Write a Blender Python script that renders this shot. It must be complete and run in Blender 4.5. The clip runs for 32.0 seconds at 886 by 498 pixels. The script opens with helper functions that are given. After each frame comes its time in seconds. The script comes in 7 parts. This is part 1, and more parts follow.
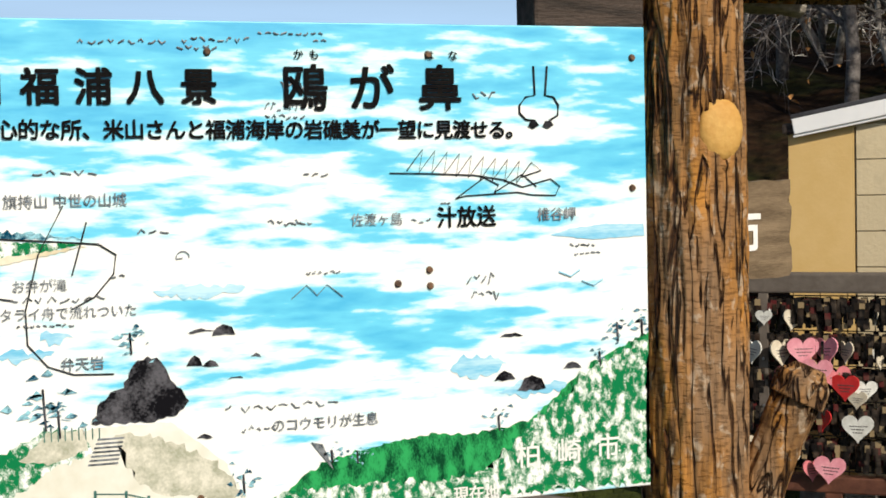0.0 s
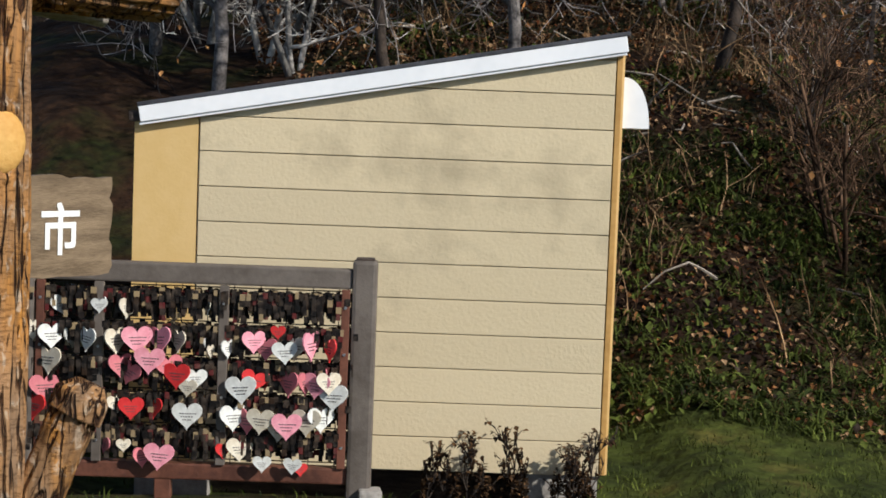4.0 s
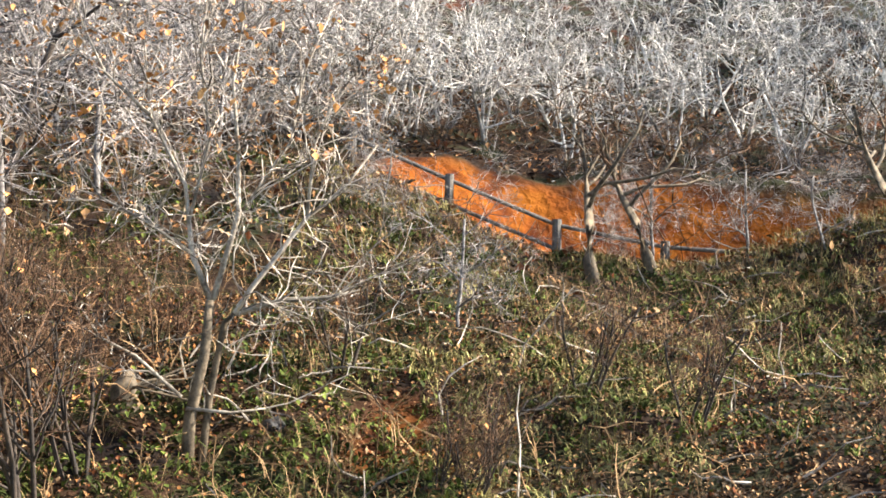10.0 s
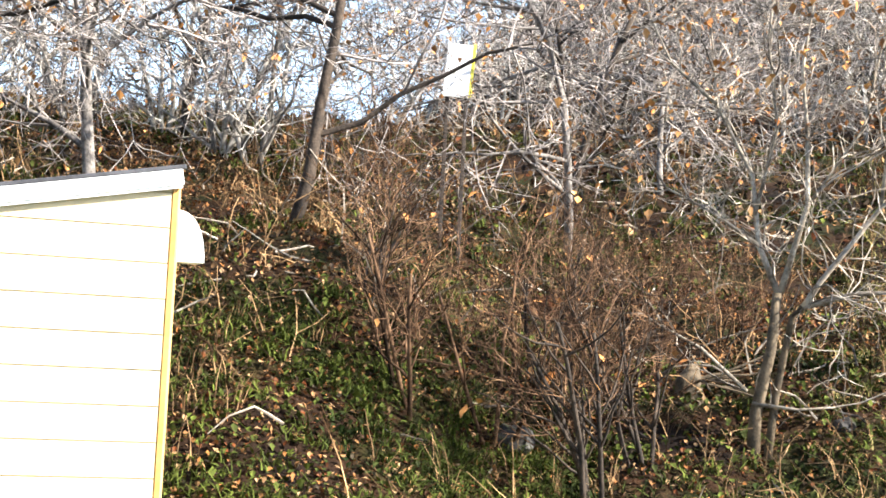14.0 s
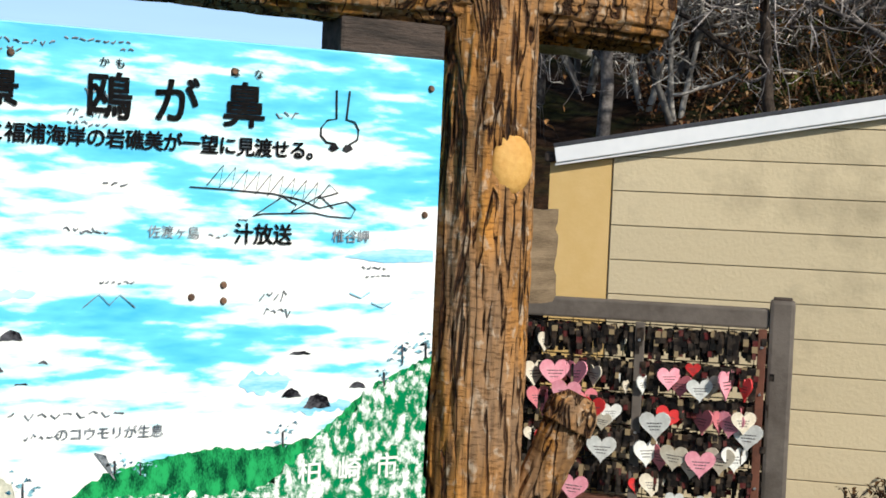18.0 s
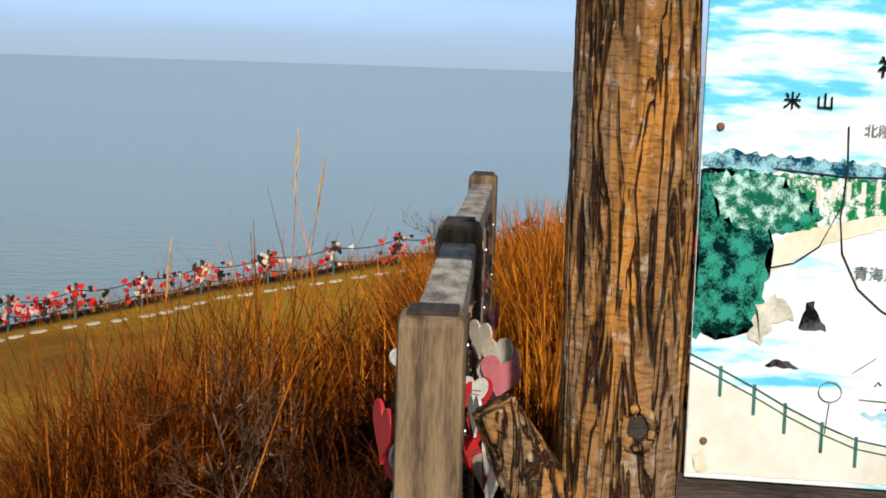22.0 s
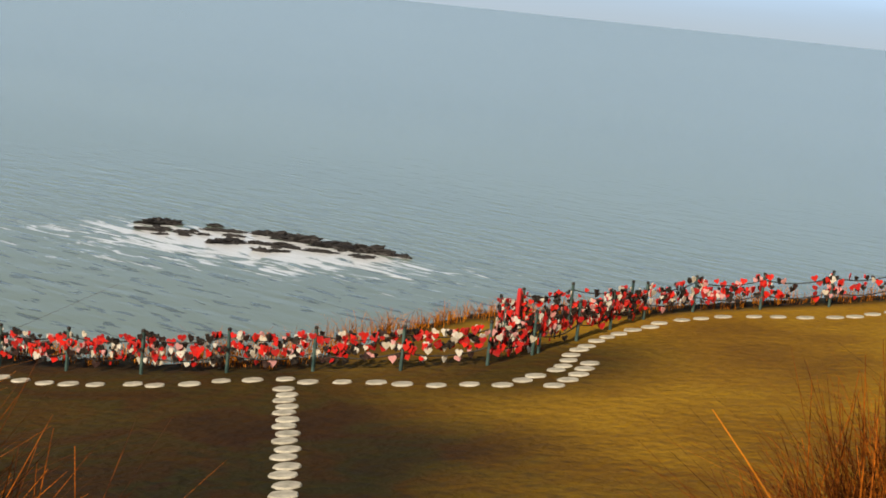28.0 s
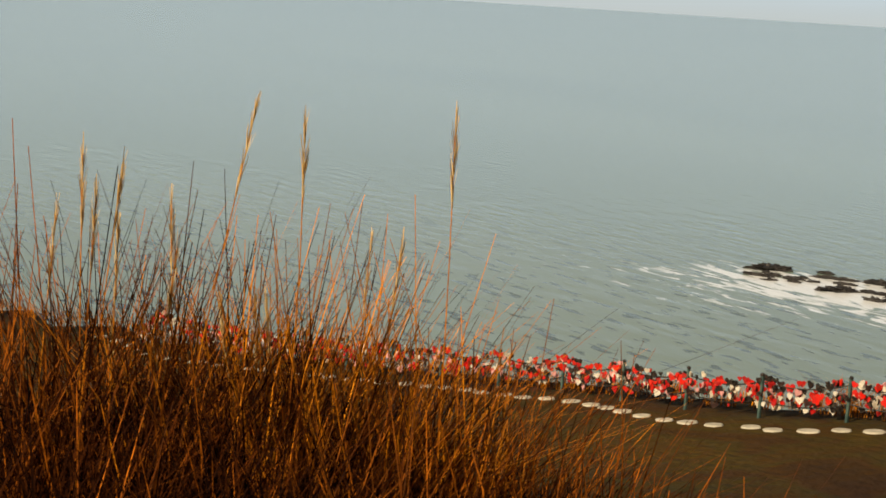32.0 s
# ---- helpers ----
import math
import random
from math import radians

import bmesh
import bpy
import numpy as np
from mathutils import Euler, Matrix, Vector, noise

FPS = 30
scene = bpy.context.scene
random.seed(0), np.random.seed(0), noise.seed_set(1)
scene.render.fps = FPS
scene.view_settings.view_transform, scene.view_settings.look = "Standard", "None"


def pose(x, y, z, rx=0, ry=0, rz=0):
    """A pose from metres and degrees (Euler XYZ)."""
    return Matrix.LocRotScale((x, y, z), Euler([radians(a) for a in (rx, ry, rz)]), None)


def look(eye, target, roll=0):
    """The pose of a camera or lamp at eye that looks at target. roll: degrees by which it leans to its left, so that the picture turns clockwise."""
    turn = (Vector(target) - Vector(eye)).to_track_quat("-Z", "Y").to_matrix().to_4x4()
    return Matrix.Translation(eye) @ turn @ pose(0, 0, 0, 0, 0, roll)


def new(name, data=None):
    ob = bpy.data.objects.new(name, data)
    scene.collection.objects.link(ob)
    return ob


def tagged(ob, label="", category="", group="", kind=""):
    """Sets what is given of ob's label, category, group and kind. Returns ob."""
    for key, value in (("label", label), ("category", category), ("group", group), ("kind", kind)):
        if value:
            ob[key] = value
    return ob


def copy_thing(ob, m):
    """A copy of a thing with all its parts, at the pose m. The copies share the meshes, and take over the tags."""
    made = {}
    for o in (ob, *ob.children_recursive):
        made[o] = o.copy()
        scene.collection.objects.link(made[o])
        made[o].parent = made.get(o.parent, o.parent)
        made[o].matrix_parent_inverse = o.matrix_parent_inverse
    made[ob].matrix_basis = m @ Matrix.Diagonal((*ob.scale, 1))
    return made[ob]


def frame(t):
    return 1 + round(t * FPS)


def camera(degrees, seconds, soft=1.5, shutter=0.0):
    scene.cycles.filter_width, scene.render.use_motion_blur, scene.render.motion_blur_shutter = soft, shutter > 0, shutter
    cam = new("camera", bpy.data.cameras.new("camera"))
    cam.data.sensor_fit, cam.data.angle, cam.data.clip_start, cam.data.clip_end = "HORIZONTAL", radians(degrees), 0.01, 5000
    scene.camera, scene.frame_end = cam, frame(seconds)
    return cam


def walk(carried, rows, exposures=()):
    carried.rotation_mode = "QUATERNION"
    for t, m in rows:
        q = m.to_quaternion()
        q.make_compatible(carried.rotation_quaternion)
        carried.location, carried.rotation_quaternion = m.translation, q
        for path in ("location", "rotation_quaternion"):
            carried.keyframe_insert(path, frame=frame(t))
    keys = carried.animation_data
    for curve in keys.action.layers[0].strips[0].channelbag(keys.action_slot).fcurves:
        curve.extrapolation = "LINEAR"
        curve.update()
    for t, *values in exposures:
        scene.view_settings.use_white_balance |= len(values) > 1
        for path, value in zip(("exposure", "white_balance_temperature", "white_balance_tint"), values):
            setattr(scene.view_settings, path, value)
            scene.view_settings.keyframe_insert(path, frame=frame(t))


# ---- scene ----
cam = camera(33.56, 32.0, soft=1.7)
# seconds, eye x y z, then the turn to the left, the tilt upwards and the lean, in degrees
PATH = [
    (0, 0.414, 0.207, 1.410, -18.85, -2.55, -1.25),
    (0.5, 0.459, 0.154, 1.413, -21.66, -3.19, -0.82),
    (1, 0.496, 0.126, 1.425, -24.35, -3.96, -0.24),
    (1.5, 0.526, 0.101, 1.417, -27.09, -4.27, -0.31),
    (2, 0.533, 0.131, 1.404, -30.42, -4.26, -0.23),
    (2.5, 0.542, 0.145, 1.430, -33.74, -4.50, 0.77),
    (3, 0.555, 0.128, 1.450, -36.76, -4.57, 1.53),
    (3.5, 0.572, 0.134, 1.466, -39.76, -4.42, 1.86),
    (5.5, 0.707, -0.047, 1.760, -49.18, -0.90, 2.93),
    (6, 0.708, -0.060, 1.772, -51.95, 0.26, 2.95),
    (6.5, 0.655, -0.109, 1.768, -55.01, 1.07, 3.15),
    (7, 0.699, -0.089, 1.774, -58.29, 1.43, 2.96),
    (7.5, 0.720, -0.083, 1.773, -61.84, 1.63, 2.79),
    (8, 0.674, -0.060, 1.762, -65.64, 1.88, 2.74),
    (8.5, 0.595, 0.046, 1.710, -69.69, 2.35, 2.58),
    (9, 0.612, -0.011, 1.685, -73.01, 2.67, 2.34),
    (9.5, 0.568, -0.130, 1.607, -76.15, 3.20, 1.59),
    (10, 0.617, -0.129, 1.591, -79.17, 3.44, 1.53),
    (10.5, 0.685, -0.093, 1.557, -80.87, 3.73, 1.32),
    (11, 0.717, -0.109, 1.515, -80.89, 4.00, 1.21),
    (11.5, 0.706, -0.139, 1.455, -78.68, 4.27, 1.03),
    (12, 0.678, -0.215, 1.379, -74.26, 4.58, 0.85),
    (12.5, 0.738, -0.126, 1.372, -70.14, 4.64, 1.31),
    (13, 0.755, -0.015, 1.358, -66.25, 4.62, 1.79),
    (13.5, 0.799, 0.005, 1.406, -61.94, 3.95, 2.32),
    (14, 0.791, 0.007, 1.403, -57.66, 3.19, 3.10),
    (14.5, 0.760, -0.012, 1.397, -53.15, 2.13, 3.75),
    (15, 0.690, -0.040, 1.387, -48.48, 1.00, 3.81),
    (15.5, 0.614, -0.084, 1.372, -43.66, 0.15, 3.90),
    (17.5, 0.369, 0.230, 1.473, -32.35, -2.28, 3.14),
    (18, 0.299, 0.198, 1.448, -28.87, -2.32, 2.50),
    (18.5, 0.281, 0.291, 1.451, -25.19, -2.61, 2.39),
    (19, 0.243, 0.331, 1.452, -20.54, -3.06, 2.04),
    (19.5, 0.281, 0.307, 1.442, -12.67, -3.49, 1.61),
    (20, 0.244, 0.308, 1.482, -5.57, -4.97, 1.07),
    (20.5, 0.030, 0.340, 1.511, -4.05, -6.21, 1.05),
    (21, -0.001, 0.327, 1.514, 0.14, -6.81, 0.93),
    (21.5, -0.036, 0.296, 1.516, 3.99, -7.28, 1.27),
    (22, -0.101, 0.301, 1.515, 7.61, -7.41, 1.80),
    (22.5, -0.240, 0.313, 1.493, 9.93, -6.98, 2.75),
    (23, -0.379, 0.347, 1.485, 11.54, -6.83, 4.13),
    (23.5, -0.496, 0.498, 1.445, 13.46, -6.97, 5.13),
    (24, -0.604, 0.698, 1.438, 15.10, -6.68, 6.32),
    (24.5, -0.696, 0.706, 1.419, 16.49, -6.67, 7.23),
    (27, -0.930, 0.700, 1.530, 27.53, -9.19, 6.29),
    (27.5, -0.960, 0.680, 1.540, 30.13, -9.55, 6.09),
    (28, -0.990, 0.660, 1.535, 32.76, -9.77, 5.93),
    (28.5, -1.020, 0.630, 1.530, 35.76, -9.99, 5.76),
    (29, -1.040, 0.600, 1.515, 39.03, -10.13, 5.33),
    (29.5, -1.060, 0.570, 1.505, 42.25, -10.29, 4.90),
    (30, -1.070, 0.540, 1.495, 45.49, -10.38, 4.64),
    (30.5, -1.080, 0.510, 1.490, 48.86, -10.28, 4.38),
    (31, -1.080, 0.480, 1.500, 52.02, -10.04, 3.75),
    (31.5, -1.070, 0.460, 1.510, 54.94, -9.93, 3.35),
    (32, -1.060, 0.450, 1.510, 56.54, -9.98, 3.61),
]
EXPOSURES = [
    (0.0, -0.05, 6900, 10), (2.0, -0.1, 6900, 10), (3.5, 0.05, 6400, 10), (5.5, 0.35, 5700, 9), (7.0, 0.2, 6300, 9), (7.6, 1.0, 6600, 9), (8.5, 2.1, 6700, 9), (10.0, 2.4, 6700, 9), (13.0, 2.4, 6700, 9),
    (14.5, 2.25, 6500, 9), (15.5, 2.0, 6300, 9), (17.5, 0.3, 6300, 8), (19.0, 0.1, 6500, 9), (20.0, 0.0, 6500, 9), (22.0, -0.05, 6700, 11), (24.5, 0.05, 7200, 11), (28.0, 0.0, 7450, 11), (32.0, 0.05, 9000, 11),
]
walk(cam, [(t, pose(x, y, z, 90 + up, 0, left) @ pose(0, 0, 0, 0, 0, lean)) for t, x, y, z, left, up, lean in PATH], EXPOSURES)

# ---- light ----
SUN_FROM = (167, 33)          # degrees: bearing from +y towards +x, height
world = bpy.data.worlds.new("sky")
scene.world = world
world.use_nodes = True
wn, wl = world.node_tree.nodes, world.node_tree.links
wn.clear()
w_out, w_bg = wn.new("ShaderNodeOutputWorld"), wn.new("ShaderNodeBackground")
w_sky = wn.new("ShaderNodeTexSky")
w_sky.sky_type, w_sky.sun_disc = "NISHITA", False
w_sky.sun_elevation, w_sky.sun_rotation = radians(SUN_FROM[1]), radians(SUN_FROM[0])
w_sky.air_density, w_sky.dust_density, w_sky.ozone_density = 1.0, 2.0, 1.0
w_co, w_map, w_noise = wn.new("ShaderNodeTexCoord"), wn.new("ShaderNodeMapping"), wn.new("ShaderNodeTexNoise")
w_map.inputs["Scale"].default_value = (1.2, 1.2, 14.0)
w_noise.inputs["Scale"].default_value, w_noise.inputs["Detail"].default_value = 1.6, 5.0
w_ramp, w_mix = wn.new("ShaderNodeValToRGB"), wn.new("ShaderNodeMixRGB")
w_ramp.color_ramp.elements[0].position, w_ramp.color_ramp.elements[1].position = 0.38, 0.72
w_ramp.color_ramp.elements[0].color, w_ramp.color_ramp.elements[1].color = (0.8, 0.8, 0.8, 1), (1.0, 1.0, 1.0, 1)
w_mix.inputs["Color2"].default_value = (9.6, 14.6, 21.6, 1)
wl.new(w_co.outputs["Generated"], w_map.inputs["Vector"])
wl.new(w_map.outputs["Vector"], w_noise.inputs["Vector"])
wl.new(w_noise.outputs["Fac"], w_ramp.inputs["Fac"])
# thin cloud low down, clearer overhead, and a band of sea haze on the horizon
w_sep, w_low, w_fac = wn.new("ShaderNodeSeparateXYZ"), wn.new("ShaderNodeMapRange"), wn.new("ShaderNodeMath")
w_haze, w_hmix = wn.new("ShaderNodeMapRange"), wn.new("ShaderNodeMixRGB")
wl.new(w_co.outputs["Generated"], w_sep.inputs["Vector"])
wl.new(w_sep.outputs["Z"], w_low.inputs["Value"])
w_low.inputs["From Min"].default_value, w_low.inputs["From Max"].default_value = 0.09, 0.27
w_low.inputs["To Min"].default_value, w_low.inputs["To Max"].default_value = 1.0, 0.06
w_fac.operation = "MULTIPLY"
wl.new(w_ramp.outputs["Color"], w_fac.inputs[0])
wl.new(w_low.outputs["Result"], w_fac.inputs[1])
wl.new(w_fac.outputs[0], w_mix.inputs["Fac"])
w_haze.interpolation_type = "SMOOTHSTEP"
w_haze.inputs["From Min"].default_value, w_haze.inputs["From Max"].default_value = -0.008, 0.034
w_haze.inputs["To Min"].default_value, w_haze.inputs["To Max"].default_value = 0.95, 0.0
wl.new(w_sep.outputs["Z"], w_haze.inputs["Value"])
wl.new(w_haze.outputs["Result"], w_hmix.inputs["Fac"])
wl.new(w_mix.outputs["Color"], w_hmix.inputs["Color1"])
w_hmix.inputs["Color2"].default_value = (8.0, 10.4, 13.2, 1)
wl.new(w_sky.outputs["Color"], w_mix.inputs["Color1"])
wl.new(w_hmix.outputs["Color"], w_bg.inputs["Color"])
wl.new(w_bg.outputs["Background"], w_out.inputs["Surface"])
w_bg.inputs["Strength"].default_value = 0.055
sun = new("sun", bpy.data.lights.new("sun", "SUN"))
sun.data.energy, sun.data.angle, sun.data.color = 4.6, radians(1.0), (1.0, 0.94, 0.84)
b, e = radians(SUN_FROM[0]), radians(SUN_FROM[1])
sun.matrix_world = look((0, 0, 30), (-30 * math.sin(b) * math.cos(e), -30 * math.cos(b) * math.cos(e), 30 - 30 * math.sin(e)))

# ---- materials ----
def material(name, dark, light, scale=8.0, rough=0.7, bump=0.0, bump_scale=40.0, metal=0.0, stretch=(1, 1, 1), vary=0.0, island=0.0, low=0.35, high=0.65, spec=0.4):
    """A surface of two colours, mixed by noise at two scales, with fine relief."""
    m = bpy.data.materials.new(name)
    m.use_nodes = True
    n, l = m.node_tree.nodes, m.node_tree.links
    p = n["Principled BSDF"]
    co, mp = n.new("ShaderNodeTexCoord"), n.new("ShaderNodeMapping")
    mp.inputs["Scale"].default_value = stretch
    l.new(co.outputs["Object"], mp.inputs["Vector"])
    a, c = n.new("ShaderNodeTexNoise"), n.new("ShaderNodeTexNoise")
    a.inputs["Scale"].default_value, a.inputs["Detail"].default_value = scale, 5.0
    c.inputs["Scale"].default_value, c.inputs["Detail"].default_value = scale * 7.3, 3.0
    add = n.new("ShaderNodeMath")
    add.operation = "MULTIPLY_ADD"
    add.inputs[1].default_value = 0.45
    l.new(mp.outputs["Vector"], a.inputs["Vector"])
    l.new(mp.outputs["Vector"], c.inputs["Vector"])
    l.new(c.outputs["Fac"], add.inputs[0])
    l.new(a.outputs["Fac"], add.inputs[2])
    ramp = n.new("ShaderNodeValToRGB")
    ramp.color_ramp.elements[0].position, ramp.color_ramp.elements[1].position = low + 0.2, high + 0.25
    ramp.color_ramp.elements[0].color, ramp.color_ramp.elements[1].color = (*dark, 1), (*light, 1)
    l.new(add.outputs[0], ramp.inputs["Fac"])
    out = ramp.outputs["Color"]
    if vary or island:
        h = n.new("ShaderNodeHueSaturation")
        mul = n.new("ShaderNodeMapRange")
        amount = vary or island
        mul.inputs["To Min"].default_value, mul.inputs["To Max"].default_value = 1 - amount, 1 + amount
        src = n.new("ShaderNodeObjectInfo").outputs["Random"] if vary else n.new("ShaderNodeNewGeometry").outputs["Random Per Island"]
        l.new(src, mul.inputs["Value"])
        l.new(mul.outputs["Result"], h.inputs["Value"])
        l.new(out, h.inputs["Color"])
        out = h.outputs["Color"]
    l.new(out, p.inputs["Base Color"])
    p.inputs["Roughness"].default_value, p.inputs["Metallic"].default_value = rough, metal
    p.inputs["Specular IOR Level"].default_value = spec
    if bump:
        t, bp = n.new("ShaderNodeTexNoise"), n.new("ShaderNodeBump")
        t.inputs["Scale"].default_value, t.inputs["Detail"].default_value = bump_scale, 6.0
        l.new(mp.outputs["Vector"], t.inputs["Vector"])
        l.new(t.outputs["Fac"], bp.inputs["Height"])
        bp.inputs["Strength"].default_value, bp.inputs["Distance"].default_value = bump, 0.02
        l.new(bp.outputs["Normal"], p.inputs["Normal"])
    return m

def palette(name, colours, rough=0.6, source="island"):
    """One of several colours for each island or object, with slight dirt."""
    m = bpy.data.materials.new(name)
    m.use_nodes = True
    n, l = m.node_tree.nodes, m.node_tree.links
    p = n["Principled BSDF"]
    ramp = n.new("ShaderNodeValToRGB")
    ramp.color_ramp.interpolation = "CONSTANT"
    while len(ramp.color_ramp.elements) < len(colours):
        ramp.color_ramp.elements.new(0.5)
    for i, col in enumerate(colours):
        ramp.color_ramp.elements[i].position = i / len(colours)
        ramp.color_ramp.elements[i].color = (*col, 1)
    src = n.new("ShaderNodeObjectInfo").outputs["Random"] if source == "object" else n.new("ShaderNodeNewGeometry").outputs["Random Per Island"]
    l.new(src, ramp.inputs["Fac"])
    co, t, mix, rr = n.new("ShaderNodeTexCoord"), n.new("ShaderNodeTexNoise"), n.new("ShaderNodeMixRGB"), n.new("ShaderNodeMapRange")
    t.inputs["Scale"].default_value, t.inputs["Detail"].default_value = 30.0, 4.0
    l.new(co.outputs["Object"], t.inputs["Vector"])
    rr.inputs["From Min"].default_value, rr.inputs["From Max"].default_value = 0.45, 0.8
    rr.inputs["To Max"].default_value = 0.5
    l.new(t.outputs["Fac"], rr.inputs["Value"])
    l.new(rr.outputs["Result"], mix.inputs["Fac"])
    l.new(ramp.outputs["Color"], mix.inputs["Color1"])
    mix.inputs["Color2"].default_value = (0.16, 0.12, 0.09, 1)
    l.new(mix.outputs["Color"], p.inputs["Base Color"])
    p.inputs["Roughness"].default_value = rough
    p.inputs["Specular IOR Level"].default_value = 0.2
    return m

M_BARK = material("bark", (0.014, 0.010, 0.008), (0.06, 0.042, 0.03), 6, 0.9, 0.6, 30, island=0.25)
M_PALE = material("pale_bark", (0.09, 0.072, 0.055), (0.38, 0.325, 0.26), 5, 0.85, 0.3, 30, island=0.3)
M_GREYBARK = material("grey_bark", (0.05, 0.044, 0.042), (0.24, 0.215, 0.2), 6, 0.9, 0.5, 30, island=0.25)
M_SEED = material("dry_seedheads", (0.02, 0.01, 0.005), (0.13, 0.07, 0.03), 9, 0.9, island=0.6, spec=0.1)
M_SILVER = material("silver_twigs", (0.09, 0.082, 0.075), (0.6, 0.56, 0.51), 2.5, 0.9, island=0.6, spec=0.1)
M_OLIVE = material("olive_grass", (0.05, 0.045, 0.012), (0.34, 0.29, 0.12), 2.0, 0.85, island=0.6, spec=0.1)
M_TWIG = material("twigs", (0.012, 0.006, 0.004), (0.17, 0.1, 0.06), 3, 0.9, island=0.8, spec=0.1)
M_TWIG_GREY = material("grey_twigs", (0.05, 0.042, 0.04), (0.36, 0.32, 0.3), 2, 0.9, island=0.7, spec=0.1)
M_TWIG_STRAW = material("straw_twigs", (0.03, 0.016, 0.008), (0.3, 0.19, 0.1), 2, 0.9, island=0.7, spec=0.1)
M_OLDWOOD = material("old_fence_wood", (0.035, 0.032, 0.03), (0.13, 0.115, 0.1), 5, 0.85, 0.3, 40)
M_TWIG_PALE = material("pale_twigs", (0.055, 0.045, 0.036), (0.43, 0.37, 0.31), 2.5, 0.9, island=0.7, spec=0.1)
M_DRYLEAF = material("dry_leaves", (0.26, 0.09, 0.02), (0.6, 0.3, 0.1), 3, 0.8, island=0.5)
M_LITTER = palette("leaf_litter", ((0.03, 0.012, 0.004), (0.2, 0.1, 0.04), (0.012, 0.006, 0.003), (0.34, 0.21, 0.11), (0.11, 0.03, 0.007), (0.014, 0.012, 0.004), (0.26, 0.14, 0.06), (0.22, 0.09, 0.025)), 0.9)
M_GREEN = material("green_grass", (0.008, 0.015, 0.002), (0.085, 0.105, 0.018), 1.5, 0.8, island=0.6, spec=0.15)
M_EVERGREEN = material("evergreen_leaves", (0.007, 0.018, 0.007), (0.03, 0.055, 0.022), 4, 0.6, island=0.4)
M_REED = material("dry_reed", (0.17, 0.04, 0.002), (0.52, 0.17, 0.01), 5, 0.75, island=0.7, spec=0.15)
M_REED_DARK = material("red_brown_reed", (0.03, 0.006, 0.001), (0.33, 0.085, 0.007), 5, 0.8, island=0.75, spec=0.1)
M_PLUME = material("reed_plume", (0.48, 0.28, 0.09), (0.72, 0.47, 0.2), 9, 0.9, island=0.2)
M_WOOD = material("weathered_wood", (0.07, 0.045, 0.025), (0.26, 0.18, 0.1), 5, 0.8, 0.4, 60, stretch=(6, 6, 0.8), vary=0.15)
M_WOODTOP = material("grey_wood", (0.12, 0.1, 0.08), (0.5, 0.46, 0.4), 7, 0.8, 0.4, 60, stretch=(1.2, 3, 3), vary=0.1)
M_MIDBARK = material("brown_bark", (0.03, 0.022, 0.013), (0.15, 0.11, 0.07), 9, 0.85, 0.4, 30)
M_RACK = material("grey_brown_paint", (0.085, 0.068, 0.055), (0.15, 0.125, 0.105), 4, 0.6, 0.1, 80)
M_RACK_RED = material("red_brown_paint", (0.07, 0.025, 0.015), (0.16, 0.06, 0.035), 6, 0.6, 0.1, 60)
M_IRON = material("dark_iron", (0.012, 0.01, 0.009), (0.06, 0.05, 0.04), 20, 0.5, 0.2, 90, metal=0.6)
M_STEEL = material("dull_steel", (0.25, 0.25, 0.26), (0.5, 0.5, 0.5), 20, 0.4, metal=0.8)
M_LOCKS = palette("padlocks", ((0.008, 0.006, 0.005), (0.016, 0.011, 0.008), (0.005, 0.004, 0.004), (0.3, 0.22, 0.12), (0.008, 0.006, 0.005), (0.1, 0.015, 0.015), (0.005, 0.004, 0.004), (0.025, 0.014, 0.008), (0.004, 0.004, 0.004), (0.006, 0.005, 0.005), (0.01, 0.007, 0.006)), 0.6)
M_SIDING = material("cream_siding", (0.39, 0.32, 0.205), (0.61, 0.505, 0.325), 1.1, 0.75, 0.15, 60, vary=0.05, low=0.22, high=0.42)
M_SIDING_PLAIN = material("yellow_panel", (0.62, 0.41, 0.15), (0.68, 0.47, 0.2), 2, 0.6, 0.05, 60)
M_TRIM = material("orange_trim", (0.38, 0.2, 0.05), (0.52, 0.3, 0.09), 5, 0.6)
M_WHITE = material("white_metal", (0.8, 0.81, 0.82), (0.88, 0.88, 0.88), 3, 0.4)
M_ROOF = material("dark_roof", (0.03, 0.03, 0.035), (0.07, 0.07, 0.08), 8, 0.6)
M_CONCRETE = material("concrete", (0.22, 0.2, 0.18), (0.4, 0.37, 0.33), 6, 0.9, 0.3, 50)
M_STONE = material("stepping_stone", (0.36, 0.32, 0.24), (0.58, 0.53, 0.42), 5, 0.9, 0.3, 40, vary=0.1)
M_ROCK = material("sea_rock", (0.006, 0.005, 0.005), (0.035, 0.03, 0.027), 0.5, 0.6, 0.5, 3)
M_HEARTS = palette("heart_colours", ((0.62, 0.012, 0.008), (0.7, 0.015, 0.01), (0.6, 0.52, 0.4), (0.45, 0.01, 0.012), (0.66, 0.3, 0.28), (0.62, 0.012, 0.012), (0.012, 0.008, 0.006), (0.03, 0.012, 0.01), (0.66, 0.6, 0.5), (0.01, 0.007, 0.006), (0.4, 0.008, 0.008), (0.008, 0.006, 0.005)), 0.5)
M_POST = material("green_post", (0.02, 0.05, 0.045), (0.07, 0.12, 0.1), 8, 0.6)
M_GATE = material("white_board", (0.75, 0.77, 0.8), (0.85, 0.86, 0.88), 3, 0.6)

